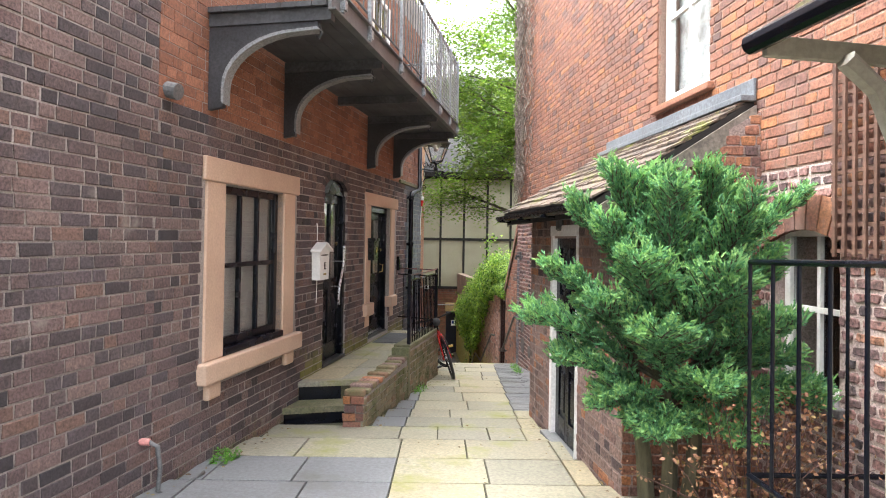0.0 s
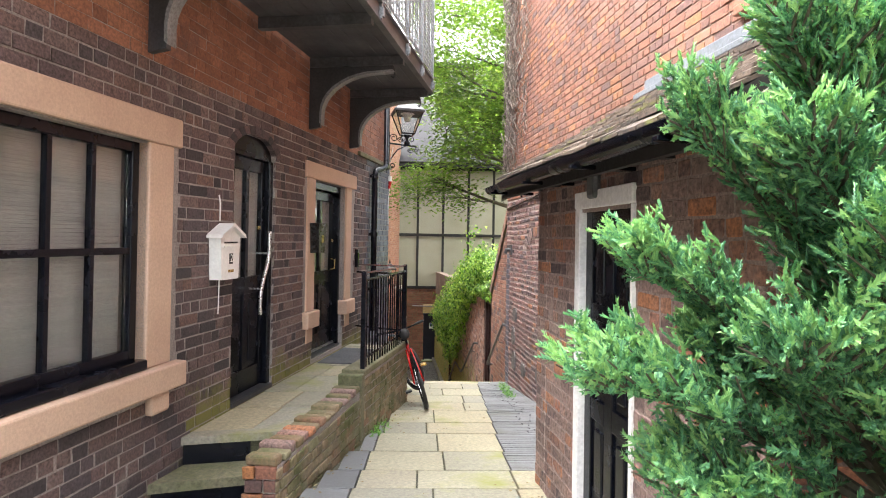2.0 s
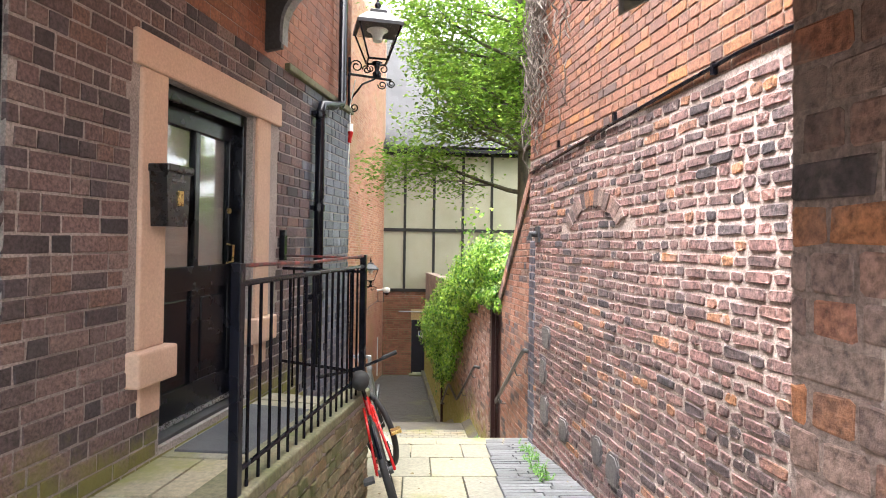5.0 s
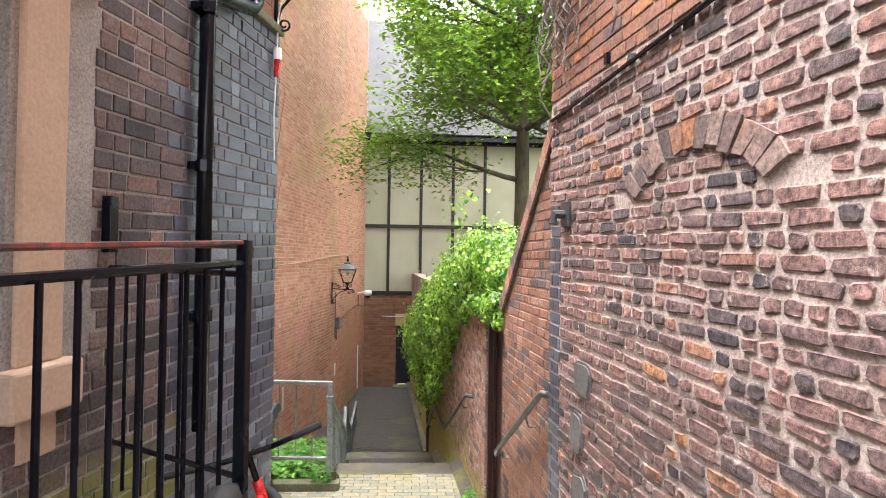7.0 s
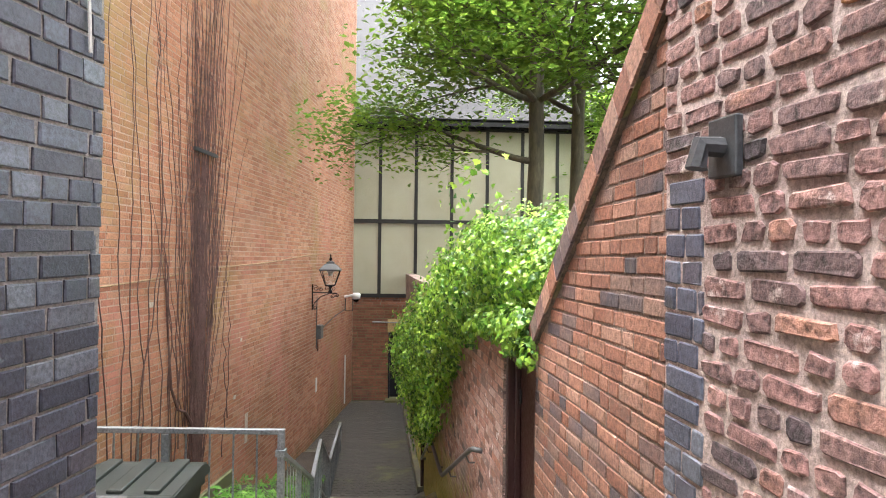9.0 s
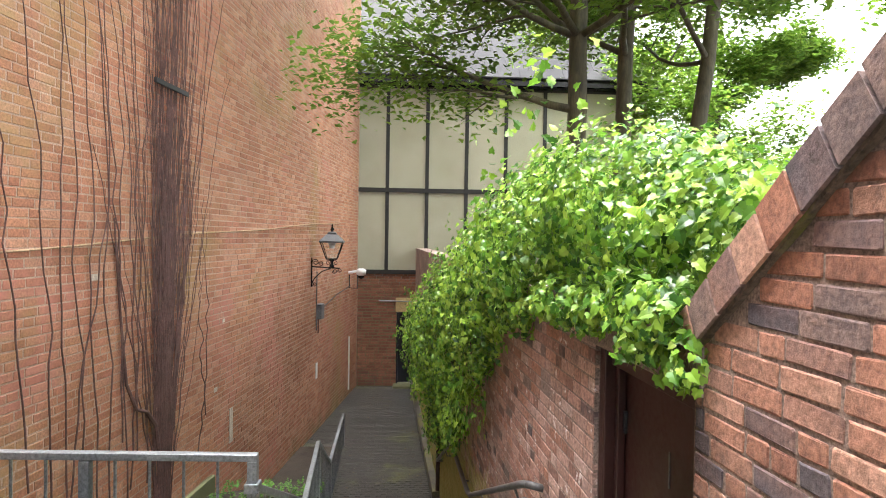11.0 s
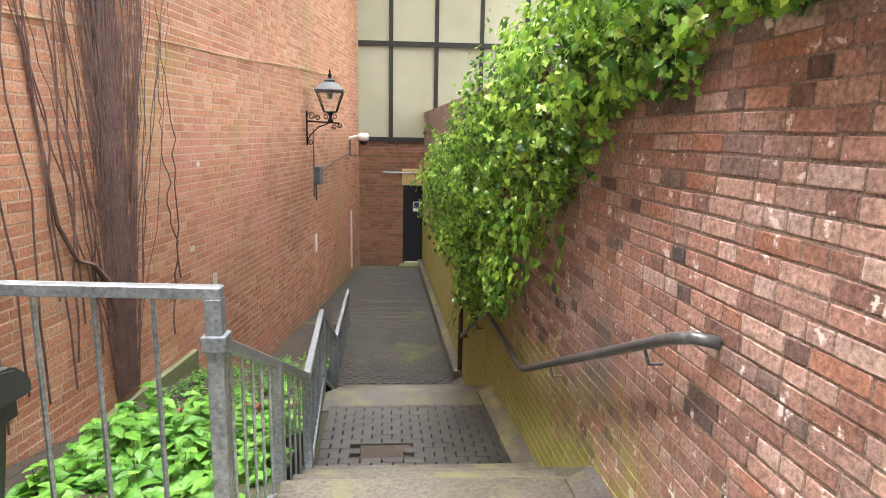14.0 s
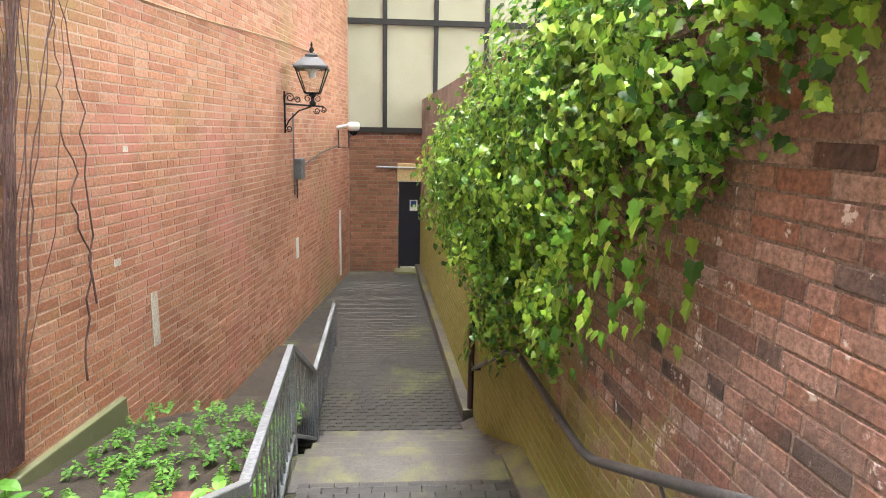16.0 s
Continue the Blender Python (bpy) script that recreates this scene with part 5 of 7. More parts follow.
def on_roof(s, t, lift=0.0):
    """s along the eave (0 to 1), t up the slope (0 to 1)."""
    p = ra.lerp(rb, s).lerp(rc.lerp(rd, s), t)
    low, high = 1.90 + 0.11 * s, 2.66 + 0.08 * s
    return Vector((p.x, p.y, low + (high - low) * t + lift))


bm = bmesh.new()
vs = [bm.verts.new(on_roof(s, t, h)) for h in (0.0, -0.05) for s, t in ((0, 0), (1, 0), (1, 1), (0, 1))]
for q in ((0, 1, 2, 3), (7, 6, 5, 4), (0, 4, 5, 1), (1, 5, 6, 2), (2, 6, 7, 3), (3, 7, 4, 0)):
    bm.faces.new([vs[i] for i in q])
lean_roof = solid("roof_lean_to", bm, TIMBER_DARK, "mossy clay-tiled lean-to roof", "roof")
NR, NC = 9, 17
for j in range(NR):
    for i in range(NC + 1):
        s0 = (i - (0.5 if j % 2 else 0.0)) / NC
        s1 = s0 + 1 / NC - 0.004
        s0, s1 = max(0, s0), min(1, s1)
        if s1 - s0 < 0.01:
            continue
        t0, t1 = j / NR - 0.012, min(1.0, (j + 1.35) / NR)
        w = RNG.uniform(-0.006, 0.006)
        bm = bmesh.new()
        q = [on_roof(s0, t0, 0.040 + w), on_roof(s1, t0, 0.040 + w + RNG.uniform(-0.006, 0.006)), on_roof(s1, t1, 0.012), on_roof(s0, t1, 0.012)]
        a = [bm.verts.new(p) for p in q]
        b = [bm.verts.new(p - Vector((0, 0, 0.016))) for p in q]
        bm.faces.new(a)
        bm.faces.new(b[::-1])
        for k in range(4):
            bm.faces.new((a[k], b[k], b[(k + 1) % 4], a[(k + 1) % 4]))
        part("roof_tile", bm, TILE, lean_roof)
part("flashing", boxes(EAST, (-0.03, 2.86, 0.012, 0.035, 2.64, 2.80), (-0.03, 2.86, 0.012, 0.13, 2.635, 2.68), bevel=0.006), LEAD, lean_roof, "grey lead flashing against the brick wall")
bm = bmesh.new()
for s in (0.0, 1.0):
    q = [on_roof(s, 0.03, -0.05), on_roof(s, 1.0, -0.05), on_roof(s, 1.0, -0.2), on_roof(s, 0.03, -0.17)]
    d = (rb - ra).normalized() * (0.03 if s else -0.03)
    a = [bm.verts.new(p) for p in q]
    b = [bm.verts.new(p + d) for p in q]
    bm.faces.new(a)
    bm.faces.new(b[::-1])
    for k in range(4):
        bm.faces.new((a[k], b[k], b[(k + 1) % 4], a[(k + 1) % 4]))
part("barge_board", bm, surface("grey_timber", [(0.16, 0.14, 0.12), (0.24, 0.21, 0.18)], fine=30, coarse=4, bump=0.4), lean_roof)
gut = thing("gutter", OUT(1.3, 0.3, 1.9), "black half-round gutter along the lean-to eave", "gutter")
bm = bmesh.new()
prof = [(EAVE_V + 0.03 + 0.055 * math.cos(radians(a)), 1.885 + 0.055 * math.sin(radians(a))) for a in range(180, 361, 20)] + [(EAVE_V + 0.03 + 0.047 * math.cos(radians(a)), 1.885 + 0.047 * math.sin(radians(a))) for a in range(360, 179, -20)]
A = [bm.verts.new(OUT(-0.15, v, w)) for v, w in prof]
B = [bm.verts.new(OUT(2.95, v, w)) for v, w in prof]
for i in range(len(prof)):
    j = (i + 1) % len(prof)
    bm.faces.new((A[i], A[j], B[j], B[i]))
bm.faces.new(A)
bm.faces.new(B[::-1])
part("trough", bm, BLACK, gut)
for u in (0.1, 0.95, 1.8, 2.7):
    part("gutter_bracket", boxes(OUT, (u - 0.02, u + 0.02, 0.02, EAVE_V + 0.09, 1.82, 1.84), bevel=0.004), BLACK, gut)
part("fascia", boxes(OUT, (-0.1, 2.85, 0.19, 0.225, 1.80, 1.90)), TIMBER_DARK, lean_roof)
part("soffit_rafters", boxes(OUT, *[(u, u + 0.06, -0.2, 0.19, 1.84, 1.90) for u in (0.1, 0.6, 1.1, 1.6, 2.1, 2.5)]), TIMBER_DARK, lean_roof)
part("corbel_stone", boxes(OUT, (1.40, 1.52, 0.0, 0.05, 1.72, 1.88), bevel=0.02), IRON_GREY, lean_roof)

# lean-to door
GREYWHITE = surface("old_white_paint", [(0.74, 0.73, 0.73), (0.82, 0.82, 0.83)], rough=0.5, fine=40, coarse=4, wear=0.14, bump=0.05)
d3 = thing("door_3", OUT(1.24, 0, -0.2), "black six-panel door in an old white frame", "door", kind="structure")
part("door_frame", boxes(OUT, (0.965, 0.995, -0.12, 0.02, -0.28, 1.67), (1.695, 1.77, -0.12, 0.02, -0.28, 1.67), (0.965, 1.77, -0.12, 0.025, 1.67, 1.77), bevel=0.008), GREYWHITE, d3)
DU0, DU1, DV = 0.997, 1.693, -0.025
um = (DU0 + DU1) / 2
leaf = [(DU0, DU0 + 0.1, DV - 0.04, DV, -0.22, 1.665), (DU1 - 0.1, DU1, DV - 0.04, DV, -0.22, 1.665), (um - 0.05, um + 0.05, DV - 0.04, DV, -0.22, 1.665)]
for a, b in ((-0.22, -0.02), (0.45, 0.57), (1.02, 1.12), (1.56, 1.665)):
    leaf += [(DU0 + 0.1, um - 0.05, DV - 0.04, DV, a, b), (um + 0.05, DU1 - 0.1, DV - 0.04, DV, a, b)]
part("leaf", boxes(OUT, *leaf, bevel=0.005), BLACK, d3)
for a, b in ((DU0 + 0.1, um - 0.05), (um + 0.05, DU1 - 0.1)):
    for c, d in ((-0.02, 0.45), (0.57, 1.02), (1.12, 1.56)):
        part("panel", boxes(OUT, (a, b, DV - 0.035, DV - 0.016, c, d)), BLACK, d3)
        part("panel_field", boxes(OUT, (a + 0.045, b - 0.045, DV - 0.03, DV - 0.004, c + 0.05, d - 0.05), bevel=0.01), BLACK, d3)
part("threshold", boxes(OUT, (0.95, 1.80, -0.12, 0.10, -0.40, -0.225), bevel=0.01), SLATE, d3)

# ground-floor window behind the bush
sash("window_5", EAST, -0.815, -0.185, 0.70, 1.735, -0.10, 2, 2, WHITE, "white sash window under a cambered brick arch", 0.03, 0.055, depth=0.05)
part("sill", boxes(EAST, (-0.88, -0.12, -0.12, 0.05, 0.64, 0.698), bevel=0.01), STONE_GREY, wall_east)
closed_room(EAST, -0.9, -0.1, 0.6, 1.8, "room_side")
bm = bmesh.new()
for i in range(9):
    a0, a1 = radians(55 + i * 7.9), radians(55 + i * 7.9 + 7.0)
    q = [(-0.5 + r * math.cos(a), 1.02 + r * math.sin(a)) for r, a in ((0.70, a0), (0.92, a0), (0.92, a1), (0.70, a1))]
    prism(bm, EAST, q, -0.02, 0.02)
part("brick_arch", bm, BRICK_RED, wall_east)

TRELLIS_WOOD = surface("brown_trellis_wood", [(0.10, 0.05, 0.035), (0.16, 0.085, 0.06)], fine=30, coarse=4, bump=0.3)
tr = thing("trellis", EAST(-1.4, 0.06, 1.55), "brown diagonal wooden trellis on the brick wall", "trellis")
for i in range(15):
    w = 1.58 + i * 0.074
    part("slat", boxes(EAST, (-2.2, -0.80, 0.03, 0.045, w, w + 0.022)), TRELLIS_WOOD, tr)
for i in range(19):
    u = -2.2 + i * 0.075
    part("slat", boxes(EAST, (u, u + 0.022, 0.045, 0.06, 1.56, 2.66)), TRELLIS_WOOD, tr)

# porch roof overhead at the start
PORCH = Wall((1.95, -0.6), (1.36, 2.62), 0.0, 0.0, -1)
po = thing("porch_roof", PORCH(1.5, -0.5, 2.4), "tiled porch roof with a cream soffit and black gutter", "porch", kind="structure")
CREAM_PAINT = surface("cream_paint", [(0.36, 0.34, 0.29), (0.45, 0.43, 0.38)], rough=0.6, fine=30, coarse=3, wear=0.15, bump=0.08)
for i in range(6):
    v0 = -0.02 - i * 0.16
    part("roof_course", prism(bmesh.new(), Turned(PORCH, 0.0), [(v0 + 0.03, 2.47 + i * 0.115), (v0 - 0.18, 2.61 + i * 0.115), (v0 - 0.18, 2.63 + i * 0.115), (v0 + 0.03, 2.50 + i * 0.115)], 0.0, 3.27), TILE, po)
part("soffit", prism(bmesh.new(), Turned(PORCH, 0.0), [(-0.02, 2.44), (-0.9, 2.95), (-0.9, 3.05), (-0.02, 2.47)], 0.02, 3.25), CREAM_PAINT, po)
part("gutter", tube(bmesh.new(), [PORCH(0.0, 0.04, 2.44), PORCH(3.30, 0.04, 2.44)], 0.045, 10), BLACK, po)
part("end_board", boxes(PORCH, (3.25, 3.28, -0.9, 0.0, 2.38, 2.47), bevel=0.004), CREAM_PAINT, po)
part("brace", tube(bmesh.new(), [PORCH(3.22, -0.36, 2.38), PORCH(3.22, -0.52, 2.26), PORCH(3.22, -0.62, 2.05)], 0.045, 6), CREAM_PAINT, po)
part("post", boxes(PORCH, (3.17, 3.27, -0.75, -0.62, -0.1, 2.40), bevel=0.006), CREAM_PAINT, po)

# railing round the sunk area by the bush
kerb = boxes(XYZ, (1.42, 1.60, -4.0, 3.10, -0.3, 0.32), (1.60, 2.5, 2.92, 3.10, -0.3, 0.32), bevel=0.012)
solid("area_kerb", kerb, MOSSY, "mossy stone kerb under the black railing", "kerb")
ar = thing("area_railing", (1.51, 2.0, 0.32), "black iron railing on a mossy stone kerb", "railing")
part("top_rail", tubes(([(1.51, -3.5, 1.50), (1.51, 3.01, 1.50), (2.35, 3.01, 1.49)], 0.014)), BLACK, ar)
part("bottom_rail", tubes(([(1.51, -3.5, 0.46), (1.51, 3.01, 0.46), (2.35, 3.01, 0.46)], 0.014)), BLACK, ar)
for i in range(31):
    y = 3.01 - i * 0.208
    part("bar", tube(bmesh.new(), [(1.51, y, 0.33), (1.51, y, 1.50)], 0.009, 6), BLACK, ar)
for i in range(1, 4):
    part("bar", tube(bmesh.new(), [(1.51 + i * 0.24, 3.01, 0.33), (1.51 + i * 0.24, 3.01, 1.50)], 0.009, 6), BLACK, ar)

# bare creeper and cable on the far corner of the east house
STEM_GREY = surface("dead_creeper", [(0.14, 0.11, 0.09), (0.24, 0.20, 0.17)], fine=40, coarse=6, bump=0.5)
cr = thing("dead_creeper", EAST(7.2, 0.03, 1.8), "dead grey creeper stems on the house corner", "creeper")
rc_ = random.Random(21)
for k in range(10):
    bm = bmesh.new()
    for i in range(34):
        u = rc_.uniform(6.4, 7.7) if rc_.random() < 0.35 else rc_.uniform(7.1, 7.75)
        w = rc_.uniform(2.0, 3.2) + k * 0.42
        p = []
        for s in range(9):
            u = min(7.79, max(6.3, u + rc_.uniform(-0.06, 0.06)))
            p.append(EAST(u, 0.02 + rc_.uniform(0, 0.10), w))
            w += rc_.uniform(0.03, 0.13)
        tube(bm, p, rc_.uniform(0.004, 0.009), 4)
    tagged(part("creeper_growth", bm, STEM_GREY, cr), kind="stuff")
cb = thing("wall_cable", EAST(6, 0.01, 2.2), "black cable pinned along the brick wall", "cable")
part("cable", tube(bmesh.new(), [EAST(2.6, 0.02, 2.16), EAST(4.2, 0.02, 2.18), EAST(5.6, 0.02, 2.12), EAST(7.3, 0.02, 2.02), EAST(7.7, 0.02, 2.0)], 0.012, 6), BLACK, cb)
for u in (3.2, 4.4, 5.6, 6.8):
    part("clip", boxes(EAST, (u, u + 0.03, 0.005, 0.03, 2.13, 2.19)), BLACK, cb)
# blocked arch and stone patches in the old wall
rs = random.Random(5)
bm = bmesh.new()
for i in range(13):
    a0, a1 = radians(38 + i * 8), radians(38 + i * 8 + 7.2)
    q = [(6.03 + r * math.cos(a), 1.10 + r * 0.8 * math.sin(a)) for r, a in ((0.58, a0), (0.74, a0), (0.74, a1), (0.58, a1))]
    q = [(u + rs.uniform(-0.008, 0.008), w + rs.uniform(-0.012, 0.012)) for u, w in q]
    prism(bm, EAST, q, -0.02, 0.016 + rs.uniform(-0.003, 0.003))
part("blocked_arch", bm, BRICK_LEAN, wall_east)
for u, w, a, b in ((5.50, -0.42, 0.22, 0.24), (5.80, -0.36, 0.18, 0.22), (7.05, -0.45, 0.24, 0.3), (7.12, -0.08, 0.2, 0.28), (7.0, 0.28, 0.26, 0.22), (6.5, -0.42, 0.24, 0.2)):
    ring = [(u + a * (0.5 + 0.5 * math.copysign(abs(math.cos(k / 14 * 6.283)) ** 0.6, math.cos(k / 14 * 6.283)) * rs.uniform(0.86, 1.06)), w + b * (0.5 + 0.5 * math.copysign(abs(math.sin(k / 14 * 6.283)) ** 0.6, math.sin(k / 14 * 6.283)) * rs.uniform(0.86, 1.06))) for k in range(14)]
    bm = bmesh.new()
    prism(bm, EAST, ring, -0.02, 0.013)
    prism(bm, EAST, [(p + (u + a / 2 - p) * 0.15, q + (w + b / 2 - q) * 0.15) for p, q in ring], 0.013, 0.022)
    part("stone", bm, STONE_GREY, wall_east)
# chase with a pipe stub near the corner
ps = thing("pipe_stub", EAST(7.45, 0.03, 1.2), "cut-off iron pipe bracket in the brick recess", "pipe")
part("stub", tube(bmesh.new(), [EAST(7.42, 0.0, 1.36), EAST(7.42, 0.09, 1.36), EAST(7.42, 0.10, 1.30)], 0.03, 8), IRON, ps)
part("plate", boxes(EAST, (7.36, 7.48, 0.005, 0.03, 1.28, 1.44), bevel=0.005), IRON, ps)

# ---- steps and lower path ----
# upper handrail on the raking wall
def handrail(name, f, pts, label, r=0.024, ends=True, hooks=()):
    t = thing(name, f(*pts[0]), label, "handrail")
    part("rail", tube(bmesh.new(), [f(*p) for p in pts], r, 10), HANDRAIL, t, smooth=True)
    for u, w in hooks:
        part("hook", tube(bmesh.new(), [f(u, 0.0, w - 0.09), f(u, 0.06, w - 0.09), f(u, 0.085, w - 0.02)], 0.009, 6), HANDRAIL, t)
    return t


HANDRAIL = surface("worn_grey_handrail", [(0.07, 0.07, 0.075), (0.15, 0.15, 0.155)], rough=0.4, fine=50, coarse=6, metal=0.3, bump=0.1)
handrail("handrail_upper", LOW, [(-0.22, 0.0, 0.33), (-0.22, 0.08, 0.35), (-0.15, 0.085, 0.31), (1.30, 0.085, -0.52), (1.34, 0.08, -0.55), (1.34, 0.0, -0.55)], "grey tubular handrail on the raking brick wall", 0.024, hooks=((0.2, 0.10), (1.1, -0.42)))
handrail("handrail_lower", LOW, [(3.20, 0.0, -0.44), (3.24, 0.08, -0.43), (3.4, 0.085, -0.49), (5.55, 0.085, -1.47), (5.72, 0.085, -1.51), (7.1, 0.085, -1.50), (7.3, 0.085, -1.55), (8.9, 0.085, -2.35), (8.95, 0.0, -2.37)], "grey tubular handrail along the mossy brick wall", 0.024, hooks=((3.6, -0.58), (4.9, -1.17), (6.2, -1.5), (7.8, -1.8)))
pl = thing("steel_pole", LOW(9.45, 0.12, PATH), "rusty dark steel post at the foot of the steps", "post")
POLE = surface("rusty_steel", [(0.03, 0.018, 0.016), (0.07, 0.035, 0.028)], rough=0.7, fine=50, coarse=5, bump=0.3)
part("post", tube(bmesh.new(), [LOW(9.35, 0.03, PATH - 0.02), LOW(9.35, 0.03, -1.75)], 0.035, 8), POLE, pl)
solid("wall_skirting", boxes(LOW, (9.3, 17.0, 0.0, 0.12, -3.2, -3.0), bevel=0.01), STEP_WET, "mossy concrete kerb along the garden wall", "kerb")

# cement fillet along the foot of the garden wall, following the steps
bm = bmesh.new()
line_ = ((2.40, LAND_1), (4.28, LAND_1), (5.30, LAND_2 + 0.04), (7.15, LAND_2B), (8.75, PATH + 0.05), (9.25, PATH))
rings = [[bm.verts.new(LOW(u, v, z + h)) for v, h in ((-0.02, -0.1), (0.16, -0.1), (0.15, 0.02), (0.05, 0.075), (-0.02, 0.10))] for u, z in line_]
for p, q in zip(rings, rings[1:]):
    for i in range(5):
        bm.faces.new((p[i], p[(i + 1) % 5], q[(i + 1) % 5], q[i]))
bm.faces.new(rings[0])
bm.faces.new(rings[-1][::-1])
solid("wall_fillet", bm, STEP_WET, "damp dark cement fillet along the foot of the garden wall", "kerb")

# brown door in the garden wall
d4 = thing("door_4", LOW(1.9, 0, -1.6), "plain dark brown painted door in the garden wall", "door", kind="structure")
part("leaf", boxes(LOW, (1.53, 2.29, -0.16, -0.11, -1.55, 0.50), bevel=0.004), DOOR_BROWN, d4)
part("door_frame", boxes(LOW, (1.465, 1.53, -0.2, -0.05, -1.58, 0.575), (2.29, 2.355, -0.2, -0.02, -1.58, 0.575), (1.53, 2.29, -0.2, -0.05, 0.50, 0.575), bevel=0.006), DOOR_BROWN, d4)
part("stop_bead", boxes(LOW, (2.255, 2.288, -0.108, -0.07, -1.5, 0.49), bevel=0.005), DOOR_BROWN, d4)
part("letter_scratch", boxes(LOW, (1.83, 1.84, -0.109, -0.105, 0.12, 0.26)), IRON_GREY, d4)
for w in (-0.9, 0.2):
    part("hinge", boxes(LOW, (2.24, 2.26, -0.11, -0.095, w, w + 0.1)), IRON, d4)

# coping of the raking wall: bricks on edge
n = 16
for i in range(n):
    u0, u1 = -0.30 + 1.82 * i / n, -0.30 + 1.82 * (i + 1) / n - 0.008
    bm = bmesh.new()
    prism(bm, LOW, [(u0, rake(u0) - 0.02), (u1, rake(u1) - 0.02), (u1 + 0.06, rake(u1) + 0.085 + RNG.uniform(-0.006, 0.006)), (u0 + 0.06, rake(u0) + 0.085 + RNG.uniform(-0.006, 0.006))], -0.31, 0.035)
    part("coping_brick", bm, BRICK_RAKE, wall_rake)
part("coping_bed", prism(bmesh.new(), LOW, [(-0.3, rake(-0.3) - 0.035), (1.47, rake(1.47) - 0.035), (1.47, rake(1.47) - 0.021), (-0.3, rake(-0.3) - 0.021)], -0.3, 0.022), TILE, wall_rake)
part("lintel", boxes(LOW, (1.40, 2.45, -0.28, 0.012, 0.58, 0.74), bevel=0.008), MORTAR_STEP, wall_low)

# ---- galvanised railing ----
gr = thing("steel_railing", (-0.39, 15.7, LAND_1), "galvanised steel railing beside the steps", "railing")
P1 = Vector((-0.385, 15.70, 0))


def bar_box(name, a, b, w, h, parent, mat=GALV):
    a, b = Vector(a), Vector(b)
    d = (b - a).normalized()
    s = d.cross(Vector((0, 0, 1))).normalized() * (w / 2)
    u = s.cross(d).normalized() * (h / 2)
    bm = bmesh.new()
    A = [bm.verts.new(a + x * s + y * u) for x, y in ((-1, -1), (1, -1), (1, 1), (-1, 1))]
    B = [bm.verts.new(b + x * s + y * u) for x, y in ((-1, -1), (1, -1), (1, 1), (-1, 1))]
    bm.faces.new(A)
    bm.faces.new(B[::-1])
    for i in range(4):
        bm.faces.new((A[i], B[i], B[(i + 1) % 4], A[(i + 1) % 4]))
    bmesh.ops.recalc_face_normals(bm, faces=bm.faces)
    bmesh.ops.bevel(bm, geom=list(bm.edges), offset=0.004, segments=1, affect="EDGES")
    return part(name, bm, mat, parent)


def upright(name, x, y, z0, z1, w, parent):
    return part(name, boxes(XYZ, (x - w / 2, x + w / 2, y - w / 2, y + w / 2, z0, z1), bevel=0.004), GALV, parent)


BED_Z = LAND_1 - 0.05
# across, from the corner post towards the orange wall
ZT = -0.315
bar_box("top_rail", (-0.405, 15.70, ZT), (-2.52, 15.62, ZT + 0.06), 0.055, 0.045, gr)
bar_box("bottom_rail", (-0.46, 15.70, -1.25), (-2.52, 15.62, -1.20), 0.04, 0.04, gr)
upright("post", -0.435, 15.70, -1.66, ZT - 0.02, 0.06, gr)
upright("post", -1.42, 15.66, -1.66, ZT, 0.06, gr)
upright("post", -2.35, 15.63, -1.66, ZT + 0.03, 0.06, gr)
for i in range(10):
    x = -0.645 - i * 0.205
    part("bar", tube(bmesh.new(), [(x, 15.69, -1.24), (x, 15.69, ZT)], 0.010, 6), GALV, gr)
part("collar", boxes(XYZ, (-0.48, -0.39, 15.655, 15.745, -0.53, -0.47), bevel=0.006), GALV, gr)
# down the middle flight, along the landing, down the lower flight
K = [Vector((-0.435, 15.70, -0.50)), Vector((-0.43, 17.60, -1.42)), Vector((-0.63, 19.85, -1.62)), Vector((-0.66, 21.3, -2.42)), Vector((-0.76, 24.2, -2.52))]
for i, (a, b) in enumerate(zip(K, K[1:])):
    bar_box("top_rail", a, b, 0.05, 0.045, gr)
    drop = Vector((0, 0, -0.75))
    bar_box("bottom_rail", a + drop, b + drop, 0.035, 0.035, gr)
    m = int((b - a).length / 0.165)
    for k in range(1, m):
        p = a.lerp(b, k / m)
        part("bar", tube(bmesh.new(), [p + Vector((0, 0, -0.75)), p], 0.008, 5), GALV, gr)
    for s in ((0.5, 1.0) if i == 0 else (1.0,)):
        p = a.lerp(b, s)
        upright("post", p.x, p.y, p.z - 1.05, p.z, 0.055, gr)
# kerb wall that carries the railing and edges the bed
bm = bmesh.new()
for a, b in zip(K, K[1:]):
    q = [a, b]
    A = [bm.verts.new(Vector((p.x + dx, p.y, z))) for p in q for dx in (-0.09, 0.09) for z in (p.z - 0.92, -3.6)]
    for f in ((0, 2, 6, 4), (0, 4, 5, 1), (2, 3, 7, 6), (0, 1, 3, 2), (4, 6, 7, 5)):
        bm.faces.new([A[i] for i in f])
solid("kerb_steps", bm, MOSSY, "mossy concrete kerb under the railing", "kerb")
solid("kerb_bed", boxes(XYZ, (-2.6, -0.30, 15.58, 15.76, -3.6, -1.52), bevel=0.012), MOSSY, "mossy stone kerb of the planting bed", "kerb")
